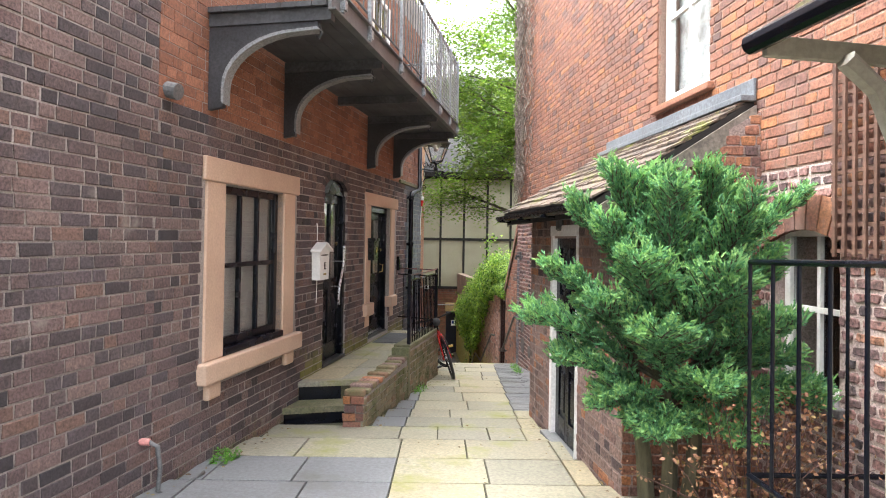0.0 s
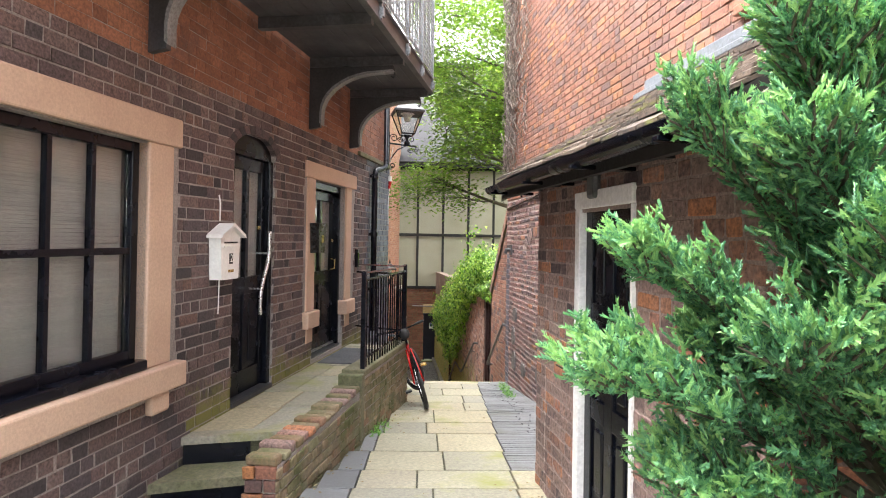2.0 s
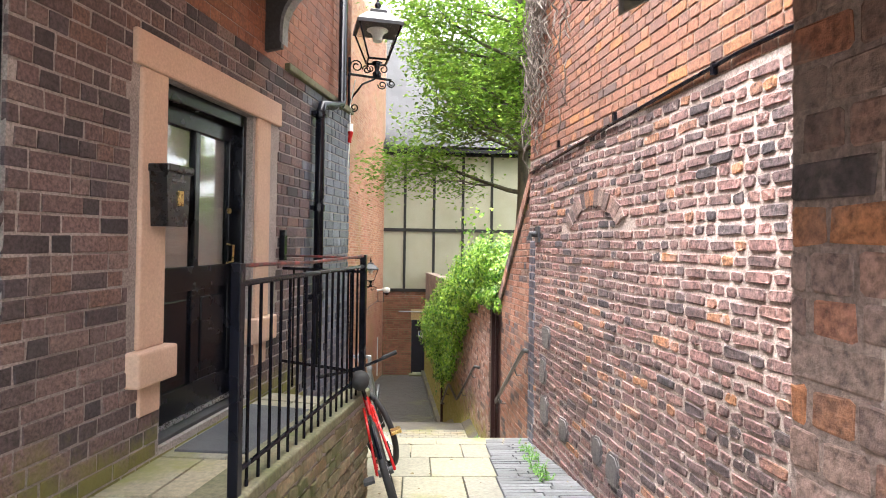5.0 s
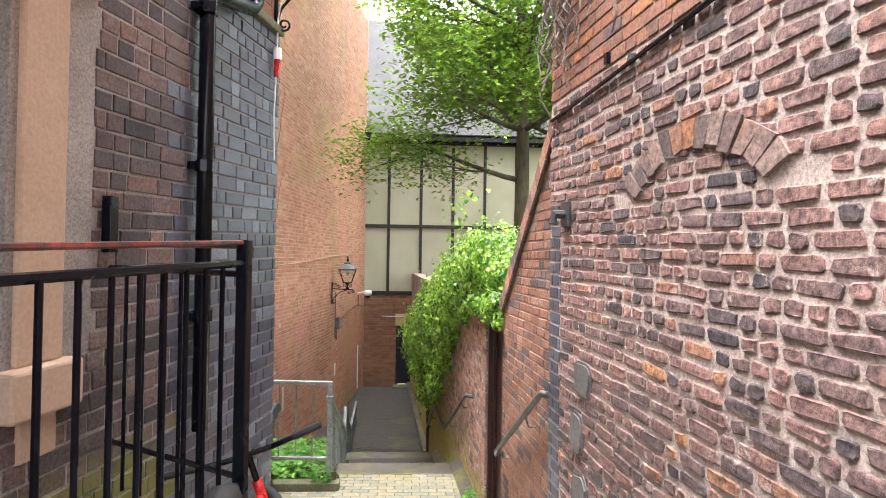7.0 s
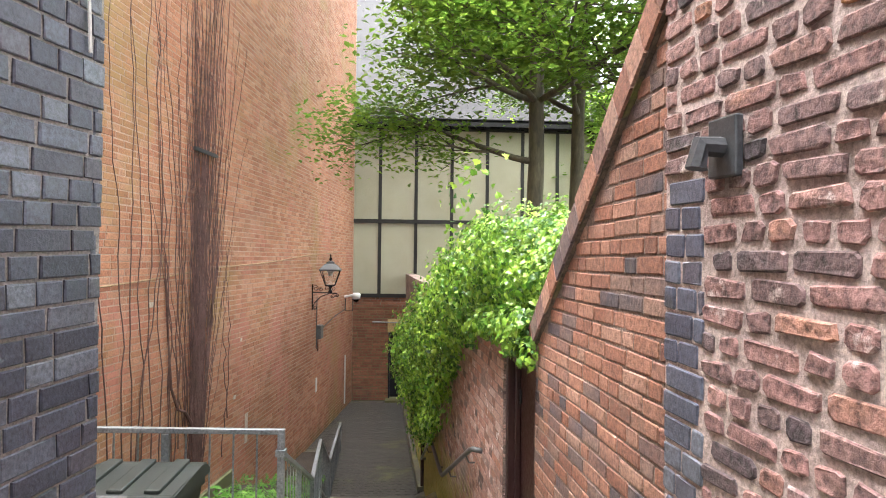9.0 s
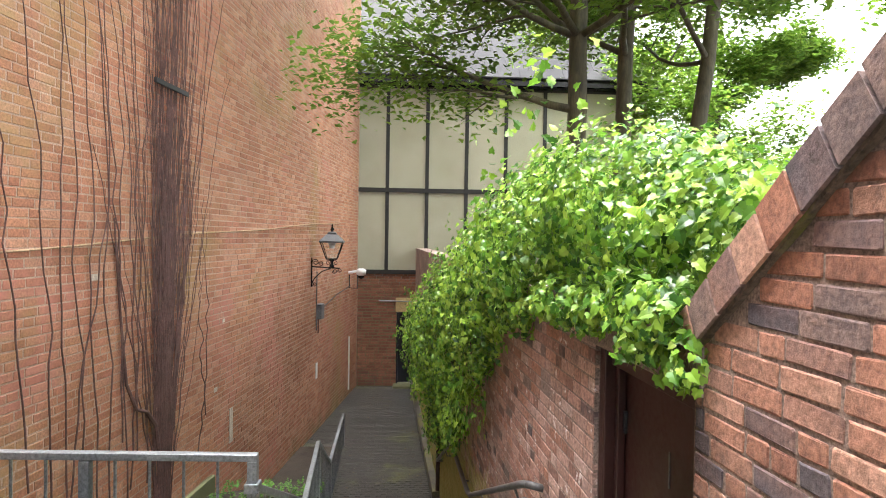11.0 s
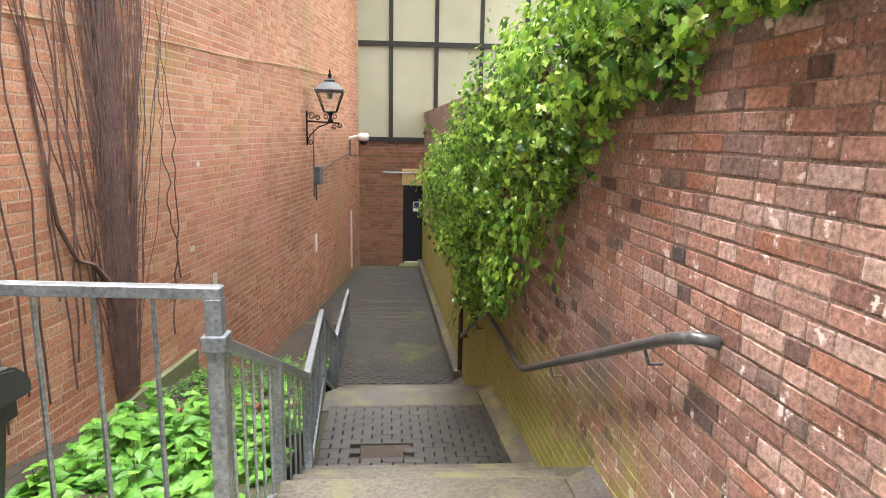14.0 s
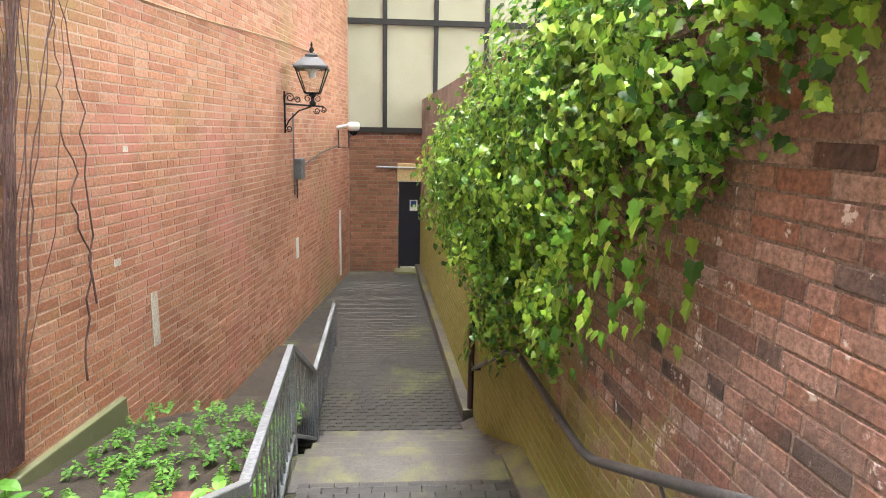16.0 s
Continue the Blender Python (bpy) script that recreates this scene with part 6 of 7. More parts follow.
# planting bed
bm = bmesh.new()
g = 14
vs = {}
for i in range(g + 1):
    for j in range(g + 1):
        y = 15.76 + (24.0 - 15.76) * j / g
        x0, x1 = -2.62 + 0.125 * (y - 15.7) , -0.47 - 0.035 * (y - 15.7)
        z = -1.75 - 0.14 * (y - 15.7) - 0.24 * max(0.0, y - 20.0) + noise.noise((i * 0.7, j * 0.9, 3)) * 0.05
        vs[i, j] = bm.verts.new((x0 + (x1 - x0) * i / g, y, max(z, -3.1)))
for i in range(g):
    for j in range(g):
        bm.faces.new((vs[i, j], vs[i + 1, j], vs[i + 1, j + 1], vs[i, j + 1]))
solid("planting_bed", bm, SOIL, "dark soil bed between the railing and the orange wall", "soil")
BRICK_EDGE = surface("red_edging_brick", [(0.20, 0.07, 0.045), (0.30, 0.10, 0.06)], pieces=True, fine=40, coarse=3, bump=0.4)
ed = thing("brick_edging", (-1.9, 18.4, -2.2), "row of red bricks edging the bed", "edging")
for i in range(9):
    y = 17.9 + i * 0.02
    x = -2.05 + i * 0.15
    part("brick", boxes(XYZ, (x, x + 0.14, 18.25 + i * 0.05, 18.35 + i * 0.05, -2.3, -2.02 - i * 0.012), bevel=0.008), BRICK_EDGE, ed)
solid("wall_plinth", boxes(GOLD, (-4, 1.9, 0.0, 0.06, -3.2, -2.12), bevel=0.012), MORTAR, "rough grey plinth at the foot of the orange wall", "plinth")
WHITE_PATCH = surface("flaked_white_paint", [(0.60, 0.50, 0.42), (0.72, 0.64, 0.56)], fine=40, coarse=6, wear=0.3)
for u, w, a, b in ((1.95, -1.05, 0.10, 0.06), (2.45, -1.9, 0.12, 0.5), (-0.6, 0.62, 0.12, 0.06), (2.2, -0.15, 0.07, 0.05)):
    part("paint_patch", boxes(GOLD, (u, u + a, 0.004, 0.009, w, w + b)), WHITE_PATCH, wall_gold)

# ---- wheelie bin ----
bn = thing("wheelie_bin", (-1.47, 15.16, LAND_1), "large dark grey-green wheeled bin with a worn lid", "bin")


class BinFrame:
    def __call__(self, x, y, z):
        return Matrix.Translation((-1.47, 15.16, LAND_1)) @ pose(0, 0, 0, 0, 0, -3) @ Vector((x, y, z))


BF = BinFrame()
bm = bmesh.new()
vs = [[bm.verts.new(BF(x * s, y * s, z)) for x, y in ((-0.40, -0.36), (0.40, -0.36), (0.40, 0.36), (-0.40, 0.36))] for s, z in ((0.80, 0.06), (0.98, 0.92), (1.04, 0.93), (1.04, 0.99))]
for a, b in zip(vs, vs[1:]):
    for i in range(4):
        bm.faces.new((a[i], a[(i + 1) % 4], b[(i + 1) % 4], b[i]))
bm.faces.new(vs[0])
bm.faces.new(vs[-1])
part("body", bm, BIN_GREEN, bn)
bm = bmesh.new()
prof = [(-0.44, 0.99), (-0.44, 1.03), (-0.30, 1.075), (0.24, 1.12), (0.36, 1.11), (0.43, 1.05), (0.43, 0.99)]
prism(bm, lambda y, x, z: BF(x, y, z), prof, -0.44, 0.44)
bmesh.ops.bevel(bm, geom=list(bm.edges), offset=0.012, segments=2, affect="EDGES")
lid = part("lid", bm, BIN_GREEN, bn, "ridged lid with pale worn patches")
for x in (-0.30, -0.02, 0.26):
    part("rib", boxes(lambda a, b, c: BF(a, b, c + 0.083 * (b + 0.3)), (x - 0.06, x + 0.06, -0.28, 0.30, 1.065, 1.105), bevel=0.012), BIN_GREEN, lid)
part("label_plate", boxes(lambda a, b, c: BF(a, b, c + 0.083 * (b + 0.3)), (-0.36, 0.10, -0.41, -0.30, 1.04, 1.078), bevel=0.008), IRON_GREY, lid)
part("handle", tube(bmesh.new(), [BF(-0.34, 0.46, 0.98), BF(-0.34, 0.50, 1.0), BF(0.34, 0.50, 1.0), BF(0.34, 0.46, 0.98)], 0.018, 8), BIN_GREEN, bn)
part("lifting_pin", tube(bmesh.new(), [BF(0.40, 0.0, 0.92), BF(0.47, 0.0, 0.92)], 0.025, 8), BIN_GREEN, bn)
for s in (-1, 1):
    part("wheel", tube(bmesh.new(), [BF(0.30 * s, 0.30, 0.10), BF(0.36 * s, 0.30, 0.10)], 0.10, 14), RUBBER, bn)
    part("castor", tube(bmesh.new(), [BF(0.26 * s, -0.24, 0.05), BF(0.31 * s, -0.24, 0.05)], 0.05, 12), RUBBER, bn)

# ---- orange wall: creeper, cable, lantern, fittings ----
vn = thing("bare_creeper", GOLD(0.6, 0.05, -2.1), "bare brown creeper stems fanning up the orange wall", "creeper")
rv = random.Random(3)


def stem(u, w, u_top, w_top, r, wob=0.035, steps=22):
    p, x = [], 0.0
    for s in range(steps + 1):
        t = s / steps
        x += rv.uniform(-wob, wob)
        p.append(GOLD(u + (u_top - u) * (t ** 1.25) + x * min(1, t * 3), 0.02 + rv.uniform(0, 0.02) + r, w + (w_top - w) * t))
    return p


for k in range(8):
    bm = bmesh.new()
    for i in range(14):
        spread = rv.gauss(0.0, 1.0)
        ut = 0.80 + 0.30 * spread + (0.25 if spread > 0 else -0.15) * abs(spread)
        r = rv.uniform(0.003, 0.0095)
        tube(bm, stem(0.62 + 0.06 * spread + rv.uniform(-0.05, 0.05), -2.05, ut, rv.uniform(1.2, 6.8), r, 0.05), [r * (1 - 0.6 * s / 22) for s in range(23)], 5)
    tagged(part("creeper_growth", bm, VINE, vn), kind="stuff")
bm = bmesh.new()
for u, ut, w1 in ((0.1, -0.3, 5), (-0.15, -0.6, 5.5), (-0.55, -0.75, 5), (-0.75, -1.1, 4.5), (-0.95, -1.5, 5), (-1.15, -1.4, 4.2), (0.3, 0.1, 5), (0.0, 0.35, 6), (1.45, 1.6, 1.5), (1.65, 1.7, 0.9), (-0.35, -0.2, 5), (-1.4, -1.9, 4.4), (-1.7, -2.0, 4.0), (-0.05, -0.5, 4.0), (-0.9, -0.7, 4.0)):
    tube(bm, stem(u, rv.uniform(-1.9, -0.9), ut, w1, 0.008, 0.075), [0.009 * (1 - 0.65 * s / 22) for s in range(23)], 5)
tube(bm, [GOLD(0.5, 0.04, -1.3), GOLD(0.42, 0.05, -1.0), GOLD(0.25, 0.05, -0.82), GOLD(0.08, 0.04, -0.75), GOLD(-0.1, 0.04, -0.45), GOLD(-0.2, 0.03, 0.3), GOLD(-0.3, 0.03, 1.2)], [0.03, 0.026, 0.022, 0.02, 0.016, 0.012, 0.008], 6)
tagged(part("side_growth", bm, VINE, vn), kind="stuff")
part("tie_bar", boxes(GOLD, (0.35, 1.05, 0.05, 0.08, 2.66, 2.71)), IRON, thing("iron_tie", GOLD(0.7, 0.05, 2.66), "short iron bar across the creeper stems", "tie bar"))
cb = thing("wall_cable", GOLD(3, 0.02, 1.0), "thin cable strung along the orange wall", "cable")
part("cable", tube(bmesh.new(), [GOLD(u, 0.02, 0.90 + 0.045 * (u + 2) + 0.015 * math.sin(u * 1.3)) for u in np.linspace(-4, 8.9, 26)], 0.010, 6), surface("buff_cable", [(0.45, 0.30, 0.17), (0.52, 0.36, 0.22)], fine=30, coarse=4), cb)
lantern((-1.08, 24.62, 0.42), tuple(GOLD(6.45, 0.0, 0).xy) + (0.42,), "black iron lantern on a scrolled bracket on the orange wall")
eb = thing("meter_box", GOLD(6.95, 0.05, -0.75), "small grey electric box on the orange wall", "electric box")
part("case", boxes(GOLD, (6.85, 7.10, 0.004, 0.12, -0.72, -0.40), bevel=0.01), IRON_GREY, eb)
part("conduit", tube(bmesh.new(), [GOLD(6.9, 0.04, -0.72), GOLD(6.9, 0.04, -1.02)], 0.012, 6), RED_OXIDE, eb)
part("conduit", tube(bmesh.new(), [GOLD(6.8, 0.03, 0.3), GOLD(6.8, 0.03, -0.95)], 0.012, 6), IRON_GREY, eb)
part("conduit", tube(bmesh.new(), [GOLD(7.1, 0.03, -0.55), GOLD(8.5, 0.03, -0.35), GOLD(10.0, 0.03, -0.25)], 0.012, 6), IRON, eb)
part("plate", boxes(GOLD, (6.85, 7.0, 0.004, 0.012, -2.0, -1.66), bevel=0.003), WHITE, thing("wall_notice", GOLD(6.9, 0, -2), "small white notice with a blue band on the wall", "notice"))
cc = thing("security_camera", GOLD(9.7, 0.2, 0.0), "white dome security camera on a bracket", "security camera")
part("arm", tube(bmesh.new(), [GOLD(9.9, 0.0, 0.10), GOLD(9.8, 0.30, 0.16)], 0.035, 8), WHITE, cc)
part("housing", lathe(bmesh.new(), GOLD(9.8, 0.36, 0.04), [(0.07, 0), (0.12, 0.03), (0.13, 0.14), (0.08, 0.18)], 14), WHITE, cc, smooth=True)
part("dome", lathe(bmesh.new(), GOLD(9.8, 0.36, -0.05), [(0.02, 0), (0.07, 0.03), (0.09, 0.09)], 14), BLACK, cc, smooth=True)
part("bracket", tubes(([GOLD(9.95, 0.02, 0.05), GOLD(9.95, 0.02, -0.3), GOLD(9.85, 0.25, -0.3), GOLD(9.85, 0.25, 0.05)], 0.012)), IRON, cc)
solid("corner_trim", boxes(GOLD, (9.98, 10.06, 0.004, 0.03, -3.0, -1.6)), WHITE, "white painted strip at the wall's end", "trim")

# ---- building across the end ----
d5 = thing("door_5", NORTH(1.95, -0.1, -3.1), "dark blue-black service door with a small notice", "door", kind="structure")
NAVY = surface("navy_paint", [(0.008, 0.009, 0.018), (0.014, 0.015, 0.028)], rough=0.4, fine=20, coarse=2, bump=0.03)
part("leaf", boxes(NORTH, (1.50, 2.43, -0.2, -0.14, -3.08, -1.08), bevel=0.006), NAVY, d5)
part("door_frame", boxes(NORTH, (1.482, 1.53, -0.2, 0.012, -3.09, -1.07), (2.40, 2.448, -0.2, 0.012, -3.09, -1.07)), NAVY, d5)
part("notice", boxes(NORTH, (1.74, 1.92, -0.138, -0.132, -1.75, -1.5)), WHITE, d5, "small blue and white notice")
part("notice_symbol", boxes(NORTH, (1.765, 1.895, -0.131, -0.128, -1.66, -1.52)), surface("blue_sign", [(0.02, 0.06, 0.25), (0.03, 0.08, 0.3)], fine=10, coarse=1, bump=0), d5)
part("lintel", boxes(NORTH, (1.45, 2.6, 0.0, 0.03, -1.06, -0.66), bevel=0.01), surface("buff_stone", [(0.55, 0.40, 0.18), (0.62, 0.47, 0.24)], fine=40, coarse=3), d5, "buff stone lintel")
part("threshold", boxes(NORTH, (1.40, 2.6, -0.1, 0.35, -3.2, -3.09), bevel=0.01), MORTAR, d5)
part("pipe", tube(bmesh.new(), [NORTH(0.98, 0.04, -0.74), NORTH(1.9, 0.04, -0.76)], 0.018, 8), GALV, thing("wall_pipe", NORTH(1.4, 0.03, -0.75), "short pale pipe on the brick wall", "pipe"))
part("gutter", tube(bmesh.new(), [NORTH(0.0, 0.10, 5.33), NORTH(8.7, 0.10, 5.33)], 0.07, 8), BLACK, thing("eaves_gutter", NORTH(5, 0.1, 5.2), "black gutter along the slate roof's eave", "gutter"))
# slate courses
for j in range(20):
    a = 0.0 + j * 0.36
    z = 5.45 + a * (6.85 / 7.5)
    u = -2.0 + (0.3 if j % 2 else 0)
    bm = bmesh.new()
    while u < 8.2:
        w_ = 0.62
        box(bm, lambda p, q, r: Vector((p - 1.3, 28.78 + a + q, z + r + q * 0.913)), u, u + w_ - 0.008, 0.0, 0.40, 0.045, 0.075)
        u += w_
    part("slate_course", bm, ROOF, roof_north)

# drain cover
dr = thing("drain_cover", (0.1, 18.2, LAND_2 - 0.03), "sunken mossy drain cover among the wet pavers", "drain")
part("plate", boxes(XYZ, (-0.12, 0.30, 18.06, 18.34, LAND_2 - 0.12, LAND_2 - 0.055), bevel=0.004), SOIL, dr)

# ---- plants ----
LOBED = ((0, 0.0), (0.32, -0.12), (0.50, 0.18), (0.36, 0.34), (0.42, 0.56), (0.22, 0.66), (0.0, 1.0), (-0.22, 0.66), (-0.42, 0.56), (-0.36, 0.34), (-0.50, 0.18), (-0.32, -0.12))
OVAL = ((0, 0.0), (0.28, 0.25), (0.30, 0.55), (0.0, 1.0), (-0.30, 0.55), (-0.28, 0.25))
BROAD = ((0, 0.04), (0.22, -0.08), (0.42, 0.10), (0.42, 0.36), (0.24, 0.70), (0.0, 1.0), (-0.24, 0.70), (-0.42, 0.36), (-0.42, 0.10), (-0.22, -0.08))
DIAMOND = ((0, 0), (0.33, 0.42), (0, 1.0), (-0.33, 0.42))


def leaves(name, rows, shape, material, parent, label="", fold=0.12):
    """Rows of (place, way out of the leaf, tip direction, size): one small folded blade each."""
    verts, faces = [], []
    for p, out, tip, size in rows:
        tip = (tip - out * tip.dot(out))
        if tip.length < 1e-4:
            tip = out.orthogonal()
        tip.normalize()
        side = out.cross(tip)
        k = len(verts)
        for x, y in shape:
            verts.append((p + side * (x * size) + tip * (y * size) + out * (abs(x) * fold * 2 * size - y * y * 0.15 * size))[:])
        n = len(shape)
        if n <= 6:
            faces.append(tuple(range(k, k + n)))
        else:
            c = len(verts)
            verts.append((p + tip * (0.35 * size))[:])
            for i in range(n):
                faces.append((c, k + i, k + (i + 1) % n))
    return raw(name, verts, faces, material, parent, label)


def ball(rng):
    while True:
        v = Vector((rng.uniform(-1, 1), rng.uniform(-1, 1), rng.uniform(-1, 1)))
        if 0.05 < v.length < 1:
            return v


# ivy over the garden wall
ri = random.Random(11)
ivy = thing("ivy", LOW(5, 0, 0.0), "bright green ivy spilling over the garden wall", "ivy")
MASS = ((0.9, -0.55, 1.15, 0.8, 0.30, 0.30, 1300), (1.9, -0.35, 1.10, 0.9, 0.42, 0.36, 2200), (2.9, -0.25, 1.25, 1.1, 0.48, 0.46, 2900), (4.0, -0.15, 1.05, 1.1, 0.52, 0.58, 3300),
        (5.1, -0.02, 0.60, 1.1, 0.48, 0.72, 3500), (6.2, 0.08, 0.10, 1.0, 0.5, 0.88, 3900), (7.2, 0.15, -0.30, 0.9, 0.5, 0.95, 3700), (8.1, 0.2, -0.38, 0.8, 0.5, 0.85, 3000), (8.9, 0.2, -0.45, 0.6, 0.45, 0.75, 1900),
        (1.70, 0.04, 0.80, 0.30, 0.12, 0.18, 420), (1.45, 0.04, 0.70, 0.14, 0.08, 0.14, 130), (2.8, 0.02, 0.74, 0.9, 0.13, 0.13, 900), (4.2, 0.06, 0.60, 0.8, 0.18, 0.26, 900), (5.2, 0.12, 0.15, 0.6, 0.2, 0.4, 700), (6.0, 0.22, -0.85, 0.3, 0.14, 0.35, 330), (7.0, 0.25, -1.15, 0.4, 0.2, 0.35, 520))
for u, v, w, a, b, c, n in MASS:
    rows = []
    for _ in range(int(n * (3.0 if u < 3.0 else 2.3))):
        d = ball(ri).normalized()
        r = ri.uniform(0.45, 1.0) ** 0.6 * (1 + 0.25 * noise.noise((d.x * 2.2 + u, d.y * 2.2, d.z * 2.2)) + 0.28 * noise.noise((d.x * 6 + u, d.y * 6, d.z * 6)))
        p = LOW(u + d.x * a * r, v + d.y * b * r, w + d.z * c * r)
        if r > 0.72 and noise.noise(p * 4.6) < -0.10:
            continue
        out = (LOW(u + d.x / a, v + d.y / b, w + d.z / c) - LOW(u, v, w)).normalized() + ball(ri) * 1.15 + Vector((-0.2, -0.25, 0.5))
        rows.append((p, out.normalized(), Vector((ri.uniform(-1, 1), ri.uniform(-1, 1), -0.8)), ri.choice((0.030, 0.036, 0.043, 0.052, 0.064)) * ri.uniform(0.85, 1.15) * (0.78 if u < 3.0 else 0.86)))
    tagged(leaves("leaf_clump", rows, LOBED, IVY, ivy), kind="stuff")
bm = bmesh.new()
for _ in range(30):
    u = ri.uniform(5.0, 8.8)
    w = 0.7 if u < 4.5 else 0.7 - (u - 4.5) * 0.3
    p = [LOW(u, -0.1, w)]
    for s in range(7):
        u += ri.uniform(-0.1, 0.1)
        w -= ri.uniform(0.02, 0.2)
        p.append(LOW(u, 0.04 + 0.05 * ri.random() + (0.12 if 2 < s < 6 else 0), w))
    tube(bm, p, [0.008 - 0.0009 * i for i in range(8)], 5)
tagged(part("ivy_growth", bm, VINE, ivy), kind="stuff")
rows = []
for _ in range(26):
    u, v, w = ri.uniform(4.8, 8.5), ri.uniform(0.05, 0.3), 0
    w = (0.3 if u < 4.2 else 0.3 - (u - 4.2) * 0.48)
    for s in range(ri.randrange(4, 11)):
        u += ri.uniform(-0.05, 0.05)
        w -= ri.uniform(0.04, 0.09)
        rows.append((LOW(u, v + ri.uniform(-0.04, 0.04), w), (LOW(0, 1, 0.4) - LOW(0, 0, 0) + ball(ri) * 0.5).normalized(), Vector((ri.uniform(-0.5, 0.5), 0, -1)), ri.uniform(0.045, 0.085)))
leaves("hanging_sprays", rows, LOBED, IVY, ivy)
rows = []
for u0, w0 in ((8.2, 0.3), (8.6, 0.35), (7.6, 0.45), (7.9, 0.2), (6.9, 0.8), (3.3, 1.6), (2.6, 1.55), (4.4, 1.5)):
    for s in range(16):
        rows.append((LOW(u0 + ri.uniform(-0.12, 0.12), 0.1 + ri.uniform(-0.15, 0.2), w0 + s * 0.035), ball(ri).normalized(), Vector((ri.uniform(-1, 1), ri.uniform(-1, 1), 0.6)), ri.uniform(0.036, 0.068)))
leaves("rising_sprays", rows, LOBED, IVY, ivy)


# trees behind the garden wall
def limb(bm, rng, p, d, length, r, depth, tips, droop=0.0):
    pts, rs = [p.copy()], [r]
    n = 6
    for i in range(n):
        d = (d + ball(rng) * 0.16 + Vector((0, 0, 0.03 - droop))).normalized()
        p = p + d * (length / n)
        pts.append(p.copy())
        rs.append(r * (1 - 0.55 * (i + 1) / n))
        if depth > 0 and i >= 1:
            for _ in range(1 if depth > 1 else 2):
                if rng.random() < 0.75:
                    q = (d + ball(rng).normalized() * 0.9)
                    q.z = q.z * 0.5 + 0.10
                    limb(bm, rng, p, q.normalized(), length * rng.uniform(0.42, 0.62), rs[-1] * 0.55, depth - 1, tips, droop + 0.02)
        if depth <= 1:
            tips.append((p.copy(), d.copy()))
    tube(bm, pts, rs, 7 if depth > 1 else 5)


def tree(name, at, trunks, label, seed, leaf_mat, per=26, size=0.105, spread=0.42, low=(), reach=1.0):
    rng = random.Random(seed)
    t = thing(name, at, label, "tree")
    base = Vector(at)
    tips = []
    for off, lean, height, r in trunks:
        bm = bmesh.new()
        p = base + Vector(off)
        d = Vector(lean).normalized()
        pts, rs = [p - Vector((0, 0, 0.3))], [r * 1.25]
        n = 12
        for i in range(n):
            d = (d + ball(rng) * 0.06 + Vector((0, 0, 0.02))).normalized()
            p = p + d * height / n
            pts.append(p.copy())
            rs.append(r * (1 - 0.7 * (i + 1) / n))
            if i > 2:
                for _ in range(2):
                    a = rng.uniform(0, 6.283)
                    q = Vector((math.cos(a), math.sin(a), rng.uniform(0.0, 0.7))).normalized()
                    limb(bm, rng, p, q, height * reach * rng.uniform(0.24, 0.42) * (1.1 - 0.4 * i / n), rs[-1] * 0.42, 2, tips)
        for h, way, length in low:
            k = int(h / height * n)
            limb(bm, rng, pts[k], Vector(way).normalized(), length, rs[k] * 0.45, 2, tips, 0.02)
        low = ()
        tube(bm, pts, rs, 9)
        part("trunk", bm, BARK, t, smooth=True)
    rows = []
    for p, d in tips:
        for _ in range(per):
            o = ball(rng) * spread
            o.z *= 0.7
            out = (Vector((0, 0, 1)) + ball(rng) * 0.6).normalized()
            rows.append((p + o, out, Vector((rng.uniform(-1, 1), rng.uniform(-1, 1), -0.3)), size * rng.uniform(0.7, 1.3)))
    rng.shuffle(rows)
    rows = rows[:110000]
    for i in range(0, len(rows), 15000):
        leaves("crown", rows[i:i + 15000], OVAL if size > 0.12 else DIAMOND, leaf_mat, t)
    return t, len(tips)


tree("maple_tree", (2.9, 20.6, -0.2), (((0, 0, 0), (-0.03, 0.0, 1), 12.5, 0.17), ((0.75, 0.3, 0), (0.08, 0.1, 1), 12.5, 0.15), ((1.15, -0.2, 0), (0.14, -0.05, 1), 11.5, 0.13)), "tall green maple tree with three trunks behind the wall", 5, LEAF_TREE, 12, 0.115, 0.68, ((3.4, (-1, 0.3, 0.25), 2.3), (4.2, (-0.6, -0.9, 0.3), 2.4), (5.0, (-1, -0.3, 0.3), 2.4), (5.0, (0.6, -1, 0.3), 3.0), (5.8, (-1, 0.2, 0.35), 2.4), (6.6, (-0.9, 0.5, 0.4), 2.4), (7.2, (-0.9, -0.5, 0.3), 2.4), (8.2, (-1, 0.1, 0.3), 2.3), (9.2, (-0.9, -0.4, 0.3), 2.2)), 0.76)
tree("garden_tree", (10.5, 31.0, -1.0), (((0, 0, 0), (-0.1, 0, 1), 9.0, 0.16),), "green tree beyond the garden", 9, LEAF_TREE, 14, 0.16, 0.6)
tree("garden_tree", (14.0, 24.0, -1.0), (((0, 0, 0), (-0.1, 0, 1), 8.0, 0.16),), "green tree beyond the garden", 13, LEAF_TREE, 14, 0.16, 0.6)
bm = bmesh.new()
prism(bm, LOW, [(2.2, -3.5), (17.3, -3.5), (17.3, -0.4), (2.2, 0.2)], -40.0, -0.31)
solid("garden_ground", bm, SOIL, "raised garden soil behind the brick wall", "ground")
rh = random.Random(17)
